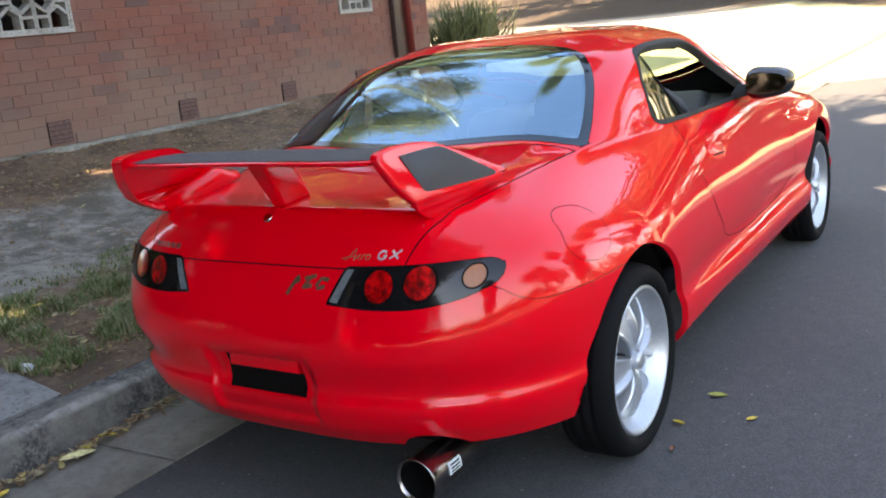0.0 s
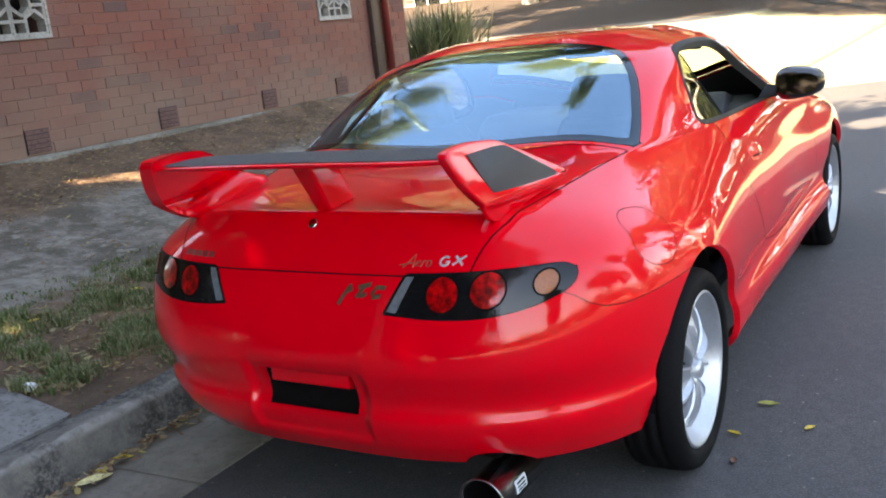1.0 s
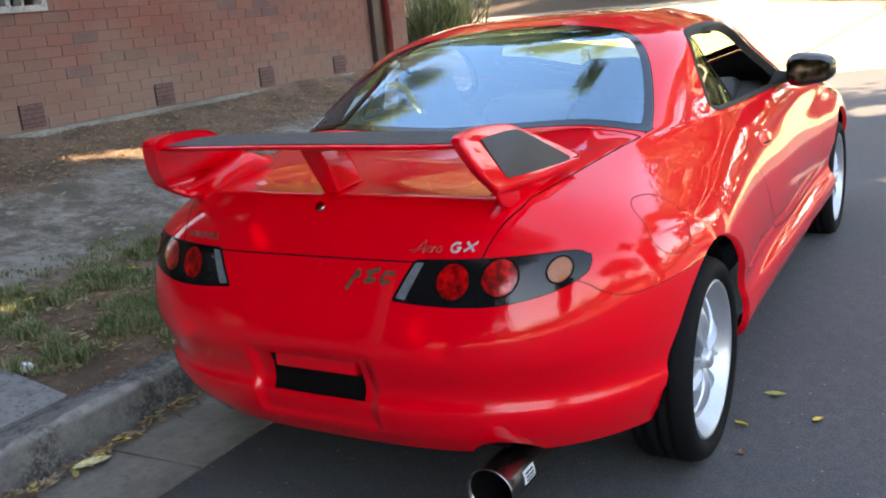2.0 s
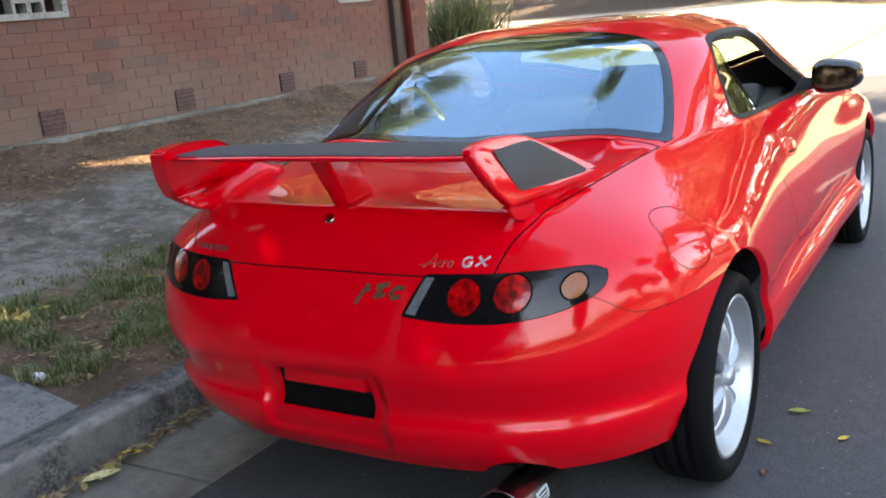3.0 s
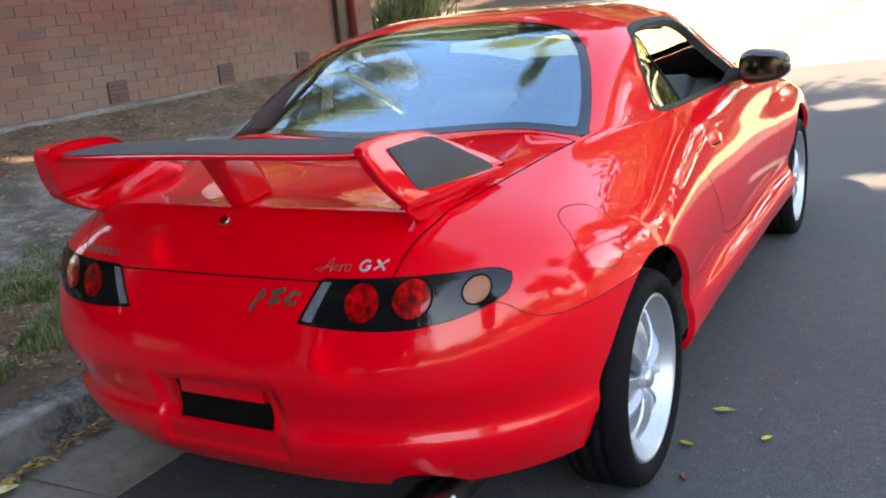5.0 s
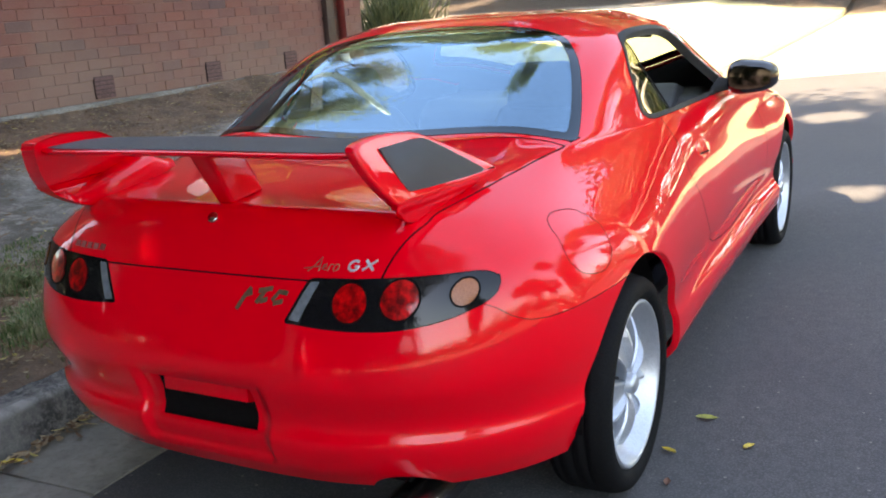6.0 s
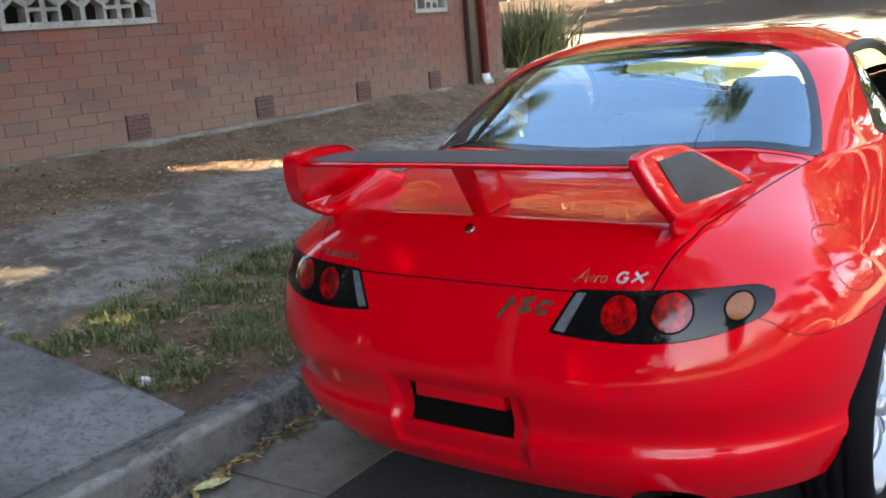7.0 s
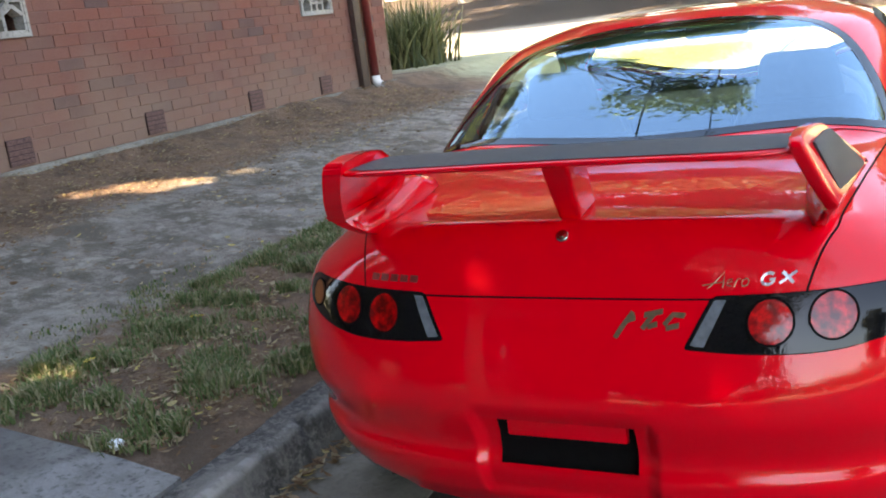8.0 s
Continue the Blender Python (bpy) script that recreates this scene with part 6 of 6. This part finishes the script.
for k, (x, y, sc) in enumerate(((-9.0, -6.6, 1.1), (-6.2, -8.6, 0.95), (-7.8, -10.5, 1.2), (-3.6, -10.8, 1.05), (-0.8, -12.6, 1.1), (2.5, -13.6, 1.0), (-12.0, -4.2, 1.2), (-12.5, -6.0, 0.9), (-9.6, -2.3, 0.8))):
    if k == 0:
        thicket.location = (x, y, 0.3)
    else:
        copy_thing(thicket, pose(x, y, 0.3 if x < -1 else 0.0, 0, 0, 71 * k) @ Matrix.Scale(sc, 4))

# far woods all round
pts = []
for a in np.linspace(0, 2 * math.pi, 90, endpoint=False):
    r = rng.uniform(70, 95)
    c = np.array((r * math.cos(a), r * math.sin(a), rng.uniform(3.0, 6.0)))
    pts.append(c + rng.normal(size=(420, 3)) * np.array((3.6, 3.6, 2.4)))
pts = np.concatenate(pts)
pts[:, 2] = np.abs(pts[:, 2])
tagged(new("far_woods", leaves_mesh("far_woods", pts, 1.3, GUM, slim=0.7)), "belt of dark trees in the distance", "trees", kind="stuff")

# strappy bush at the building's corner
bush = thing("bush", "strappy green bush beside the brick corner", "bush", (-5.72, 10.1, 0.55))
bushy = bmesh.new()
for k in range(1150):
    bm = bmesh.new() if k < 290 else bushy
    a, lean = rng.uniform(0, 2 * math.pi), rng.uniform(0.15, 1.0)
    L, w = rng.uniform(0.45, 1.42), rng.uniform(0.013, 0.026)
    o = Vector((rng.normal() * 0.2, rng.normal() * 0.25, -0.05))
    dr = Vector((math.cos(a), math.sin(a), 0))
    sd = Vector((-dr.y, dr.x, 0)) * w
    row0 = None
    for j in range(7):
        t = j / 6
        p = o + dr * (lean * L * t ** 1.6 * 0.55) + Vector((0, 0, L * (t - 0.45 * lean * t * t)))
        row = [bm.verts.new(p + sd * (1 - t ** 2)), bm.verts.new(p - sd * (1 - t ** 2) + Vector((0, 0, 0.004)))]
        if row0:
            bm.faces.new((row0[0], row0[1], row[1], row[0]))
        row0 = row
    if k < 290:
        part("leaf_blade", bm, SHRUB, bush)
tagged(part("inner_foliage", bushy, SHRUB, bush), kind="stuff")

# grass strip beside the kerb
def blades(name, label, spots, height, mat):
    n = len(spots)
    h = height * rng.uniform(0.4, 1.3, size=n)
    a = rng.uniform(0, 2 * math.pi, size=n)
    lean = rng.uniform(0.2, 1.1, size=n)
    dx, dy = np.cos(a) * lean * h, np.sin(a) * lean * h
    w = 0.0035
    z = spots[:, 2]
    base0 = np.stack([spots[:, 0] - np.sin(a) * w, spots[:, 1] + np.cos(a) * w, z - 0.005], 1)
    base1 = np.stack([spots[:, 0] + np.sin(a) * w, spots[:, 1] - np.cos(a) * w, z - 0.005], 1)
    m0 = np.stack([spots[:, 0] + dx * 0.4 - np.sin(a) * w * 0.8, spots[:, 1] + dy * 0.4 + np.cos(a) * w * 0.8, z + h * 0.65], 1)
    m1 = np.stack([spots[:, 0] + dx * 0.4 + np.sin(a) * w * 0.8, spots[:, 1] + dy * 0.4 - np.cos(a) * w * 0.8, z + h * 0.65], 1)
    tip = np.stack([spots[:, 0] + dx, spots[:, 1] + dy, z + h * 0.9], 1)
    v = np.stack([base0, base1, m1, m0, tip], 1).reshape(-1, 3)
    k = np.arange(n)[:, None] * 5
    f = [tuple(q) for q in np.concatenate([k + np.array([0, 1, 2]), k + np.array([0, 2, 3]), k + np.array([3, 2, 4])])]
    return tagged(new(name, mesh_of(name, v, f, mat, False)), label, "grass", kind="stuff")


def patchy(n, x0, x1, y0, y1, scale, level, seed):
    out = []
    while len(out) < n:
        x, y = rng.uniform(x0, x1), rng.uniform(y0, y1)
        if y < drive_edge(x) + 0.01:
            continue
        if rng.normal() * 0.10 + noise.noise(Vector((x * scale, y * scale, seed))) + 0.35 * noise.noise(Vector((x * scale * 4, y * scale * 4, seed))) > level:
            out.append((x, y))
    out = np.array(out)
    return np.concatenate([out, (verge_height(out[:, 0], out[:, 1]) + 0.004)[:, None]], 1)


g1 = patchy(19000, -2.30, -1.22, -0.50, 3.2, 4.2, 0.05, 1.0)
blades("verge_grass", "patchy green grass on bare verge soil", g1, 0.024, GRASS)
heart = patchy(230, -2.25, -1.24, -0.50, 3.2, 4.2, 0.14, 1.0)
tufts = np.repeat(heart, 75, axis=0)
tufts[:, :2] += rng.normal(size=(len(tufts), 2)) * rng.uniform(0.008, 0.034, size=(len(heart), 1)).repeat(75, axis=0)
tufts = tufts[(tufts[:, 0] < -1.21) & (tufts[:, 1] > drive_edge(tufts[:, 0]) - 0.02)]
blades("grass_tufts", "taller green tufts in the verge grass", tufts, 0.052, GRASS)
g2 = patchy(5000, -2.5, -1.9, -0.4, 7.0, 1.6, 0.15, 4.0)
blades("thin_grass", "thin grass along the path's edge", g2, 0.016, GRASS)
g3 = patchy(5000, -2.3, -1.22, 3.2, 9.0, 1.5, 0.0, 6.0)
blades("far_grass", "patchy grass further along the kerb", g3, 0.022, GRASS)


def litter(name, label, spots, size, mat=LITTER, curl=0.35):
    """Fallen leaves lying flat and curled."""
    n = len(spots)
    a = rng.uniform(0, 2 * math.pi, size=n)
    s = size * rng.uniform(0.5, 1.4, size=n)
    wd = s * rng.uniform(0.18, 0.42, size=n)
    d = np.stack([np.cos(a), np.sin(a), rng.normal(size=n) * 0.15], 1)
    u = np.stack([-np.sin(a), np.cos(a), rng.normal(size=n) * 0.3], 1)
    up = np.array((0, 0, 1.0))
    c = spots + up * (0.006 + 0.004 * rng.uniform(size=n))[:, None]
    s, wd = s[:, None] / 2, wd[:, None] / 2
    v = np.stack([c - d * s + up * s * curl * 0.5, c - d * s * 0.3 + u * wd, c + d * s * 0.35 + u * wd * 0.9, c + d * s + up * s * curl * 0.5, c + d * s * 0.35 - u * wd * 0.9, c - d * s * 0.3 - u * wd], 1).reshape(-1, 3)
    f = np.arange(6 * n).reshape(n, 6)
    return tagged(new(name, mesh_of(name, v, f, mat, False)), label, "leaves", kind="stuff")


l1 = patchy(7500, -4.72, -3.55, 0.0, 7.4, 1.2, -0.45, 9.0)
litter("wall_leaf_litter", "brown leaf litter at the foot of the wall", l1, 0.034)
l2 = patchy(2600, -3.6, -1.25, -0.35, 7.5, 1.4, -0.1, 11.0)
litter("path_leaf_litter", "scattered brown leaves on the verge", l2, 0.036)
l3 = patchy(3600, -2.2, -1.22, -0.45, 2.2, 2.2, -0.2, 12.0)
litter("grass_leaf_litter", "brown leaves between grass tufts", l3, 0.034)
n_ = 1500
gy_ = rng.uniform(-2.2, 4.0, n_)
gxx = -1.005 + np.abs(rng.normal(size=n_)) * 0.035 + 0.015 * np.sin(gy_ * 7)
litter("gutter_leaf_litter", "brown and yellow leaves along the gutter", np.stack([gxx, gy_, np.full(n_, -0.004) + 0.016 * rng.uniform(size=n_)], 1), 0.042)


def fallen_leaf(x, y, z, size, turn, mat, label):
    bm = bmesh.new()
    outline = [(-0.5, 0.0), (-0.32, 0.12), (-0.1, 0.19), (0.15, 0.17), (0.36, 0.08), (0.5, 0.0), (0.36, -0.08), (0.15, -0.16), (-0.1, -0.18), (-0.32, -0.12)]
    vs = [bm.verts.new((p * size, q * size, 0.10 * size * abs(q) * 3 + 0.12 * size * p * p)) for p, q in outline]
    ms = [bm.verts.new((p * size, 0, -0.004 + 0.12 * size * p * p)) for p in (-0.32, -0.1, 0.15, 0.36)]
    bm.faces.new((vs[0], ms[0], vs[1]))
    bm.faces.new((vs[0], vs[9], ms[0]))
    for k in range(3):
        bm.faces.new((vs[k + 1], ms[k], ms[k + 1], vs[k + 2]))
        bm.faces.new((vs[9 - k], vs[8 - k], ms[k + 1], ms[k]))
    bm.faces.new((vs[4], ms[3], vs[5]))
    bm.faces.new((vs[6], vs[5], ms[3]))
    ob = part("fallen_leaf", bm, mat, None, smooth=True)
    ob.matrix_world = pose(x, y, z + 0.008, 4, 5, turn)
    tagged(ob, label, "leaf", "fallen leaves")


LEAF_Y = plain("yellow_leaf", (0.58, 0.40, 0.05), 0.6, grain=0.1)
LEAF_B = plain("brown_leaf", (0.14, 0.055, 0.03), 0.7, grain=0.1)
LEAF_G = plain("olive_leaf", (0.28, 0.27, 0.05), 0.6, grain=0.1)
LEAF_P = plain("pale_leaf", (0.60, 0.52, 0.24), 0.6, grain=0.1)
for x, y, sz, tn, mt, lb in ((1.054, 0.264, 0.05, 60, LEAF_Y, "yellow leaf on the asphalt"), (0.856, 0.168, 0.055, 150, LEAF_Y, "yellow leaf beside the rear tyre"), (0.909, 0.404, 0.07, 20, LEAF_G, "curled olive leaf on the asphalt"),
                             (0.895, -0.005, 0.05, 100, LEAF_B, "dark brown leaf beside the tyre"), (-0.925, -0.71, 0.13, 75, LEAF_P, "long pale leaf in the gutter"), (-0.965, -0.56, 0.075, 50, LEAF_Y, "yellow leaf in the gutter"),
                             (-0.95, -0.66, 0.05, 10, LEAF_Y, "yellow leaf in the gutter"), (-0.93, -0.98, 0.06, 120, LEAF_Y, "yellow leaf in the gutter")):
    fallen_leaf(x, y, 0.012 if x > 0 else 0.004, sz, tn, mt, lb)
for x, y, sz, tn in ((-1.95, 0.45, 0.06, 40), (-2.02, -0.06, 0.07, 100), (-2.45, -0.45, 0.05, 10), (-2.35, -0.5, 0.05, 70)):
    fallen_leaf(x, y, float(verge_height(np.array(x), 0)) + 0.03, sz, tn, LEAF_Y, "yellow leaf on the verge grass")
# crumpled scrap at the driveway's edge
bm = bmesh.new()
bmesh.ops.create_icosphere(bm, subdivisions=3, radius=0.02)
for v in bm.verts:
    v.co *= 1 + 0.5 * noise.noise(v.co * 60) + 0.25 * noise.noise(v.co * 140)
    v.co.z *= 0.8
ob = part("foil_scrap", bm, plain("foil", (0.75, 0.78, 0.80), 0.3, 0.6), None)
ob.location = (-1.51, -0.475, float(verge_height(np.array(-1.525), 0)) + 0.012)
tagged(ob, "crumpled pale foil scrap on the verge", "litter")


# ---- far house and overhead wires ----
CREAM = plain("cream_render", (0.62, 0.55, 0.40), 0.8, grain=0.1, scale=6)
hx, hy, hz = -27.0, 42.0, 1.55
cottage = thing("far_house", "cream rendered house beyond the shaded bank", "house", (hx, hy, hz))
bm = bmesh.new()
box(bm, -9, 9, 0, 7, -0.5, 3.0)
part("wall", bm, CREAM, cottage, "cream rendered wall")
bm = bmesh.new()
vs = [bm.verts.new(p) for p in ((-9.6, -1.8, 2.7), (9.6, -1.8, 2.7), (9.6, 7.6, 3.0), (-9.6, 7.6, 3.0), (-6, 3, 5.2), (6, 3, 5.2))]
bmesh.ops.convex_hull(bm, input=vs)
part("roof", bm, plain("far_roof", (0.16, 0.10, 0.08), 0.8, grain=0.2, scale=3), cottage, "brown roof")
for x in (-6.5, -2.5, 1.5, 5.5):
    bm = bmesh.new()
    box(bm, x, x + 1.6, -0.04, 0.0, 0.1, 2.1)
    pane_ = part("window", bm, BLACK_GLOSS, cottage, "dark house window")
    bm = bmesh.new()
    for a, b, c, d in ((x - 0.08, x + 1.68, 0.02, 0.1), (x - 0.08, x + 1.68, 2.1, 2.18), (x - 0.08, x, 0.1, 2.1), (x + 1.6, x + 1.68, 0.1, 2.1), (x + 0.76, x + 0.84, 0.1, 2.1)):
        box(bm, a, b, -0.06, -0.001, c, d)
    part("frame", bm, plain("frame_white", (0.7, 0.68, 0.62), 0.5), pane_)
for x in (-8.5, -4.2, 0.2, 4.5, 8.5):
    bm = bmesh.new()
    box(bm, x - 0.07, x + 0.07, -1.6, -1.46, -0.5, 2.75)
    part("porch_post", bm, plain("post_dark", (0.05, 0.04, 0.035), 0.6), cottage)
WIRE = plain("black_wire", (0.01, 0.01, 0.01), 0.6)
for x in (-1.6, -0.9):
    bm = bmesh.new()
    tube(bm, [(x, y, 7.6 - 0.9 * (1 - ((y - 20) / 52) ** 2)) for y in np.linspace(-32, 72, 40)], 0.009, 6)
    tagged(part("overhead_wire", bm, WIRE, None), "thin black overhead power wire above the street", "wire", "overhead wires")
for y in (-32.0, 72.0):
    bm = bmesh.new()
    tube(bm, [(-1.3, y, -0.3), (-1.3, y, 8.4)], [0.17, 0.12], 12)
    pole = part("power_pole", bm, BARK, None, smooth=True)
    tagged(pole, "weathered wooden power pole carrying the street wires", "pole", "power poles")
    bm = bmesh.new()
    box(bm, -2.2, -0.4, y - 0.06, y + 0.06, 7.45, 7.6)
    part("cross_arm", bm, BARK, pole)


# ---- the wall's bricks, each a piece of its own where the camera passes near ----
def brick_mesh(length, high=0.079, deep=0.03):
    bm = bmesh.new()
    box(bm, -deep, 0, -length / 2, length / 2, -high / 2, high / 2)
    front = [e for e in bm.edges if all(v.co.x > -0.001 for v in e.verts)]
    bmesh.ops.bevel(bm, geom=front, offset=0.0025, segments=1, affect="EDGES")
    me = bpy.data.meshes.new("brick")
    bm.to_mesh(me)
    bm.free()
    me.materials.append(BRICK)
    return me


BRICKS = {}
verts, faces, made = [], [], 0
COURSE, STEP = 0.0857, 0.240
z, row = FOOT + 0.055 + COURSE / 2, 0
while z < EAVE - 0.05:
    y = Y0 + (0.12 if row % 2 else 0.0)
    edges_ = [Y0] + [y + STEP * k for k in range(int((Y1 - y) / STEP) + 1) if Y0 + 0.03 < y + STEP * k < Y1 - 0.03] + [Y1]
    for a, b in zip(edges_, edges_[1:]):
        spans = [(a, b)]
        blocked = [(w[0], w[1]) for w in WINDOWS if w[2] - 0.03 < z < w[3] + 0.03] + [(v[0] - 0.11, v[0] + 0.11) for v in VENTS if abs(z - v[1]) < 0.10]
        for p, q in blocked:
            cut_ = []
            for c, d in spans:
                if q <= c or p >= d:
                    cut_.append((c, d))
                else:
                    cut_ += [(c, p)] if p - c > 0.03 else []
                    cut_ += [(q, d)] if d - q > 0.03 else []
            spans = cut_
        for c, d in spans:
            length = round((d - c - 0.007) / 0.005) * 0.005
            if length < 0.025:
                continue
            if length not in BRICKS:
                BRICKS[length] = brick_mesh(length)
            shift = rng.uniform(-0.002, 0.003)
            if 1.0 < c < 5.4 and z < 2.05 and made < 300 and z > 0.6:
                ob = new("brick", BRICKS[length])
                ob.parent = house
                ob.location = (WX - 0.006 + shift, (c + d) / 2, z)
                ob.rotation_euler = (rng.normal() * 0.004, rng.normal() * 0.006, 0)
                made += 1
            else:
                k = len(verts)
                me = BRICKS[length]
                verts += [(v.co.x + WX - 0.006 + shift, v.co.y + (c + d) / 2, v.co.z + z) for v in me.vertices]
                faces += [tuple(k + i for i in f.vertices) for f in me.polygons]
    z += COURSE
    row += 1
tagged(child("brickwork", mesh_of("brickwork", verts, faces, BRICK, False), house, "red-brown brickwork"), kind="stuff")
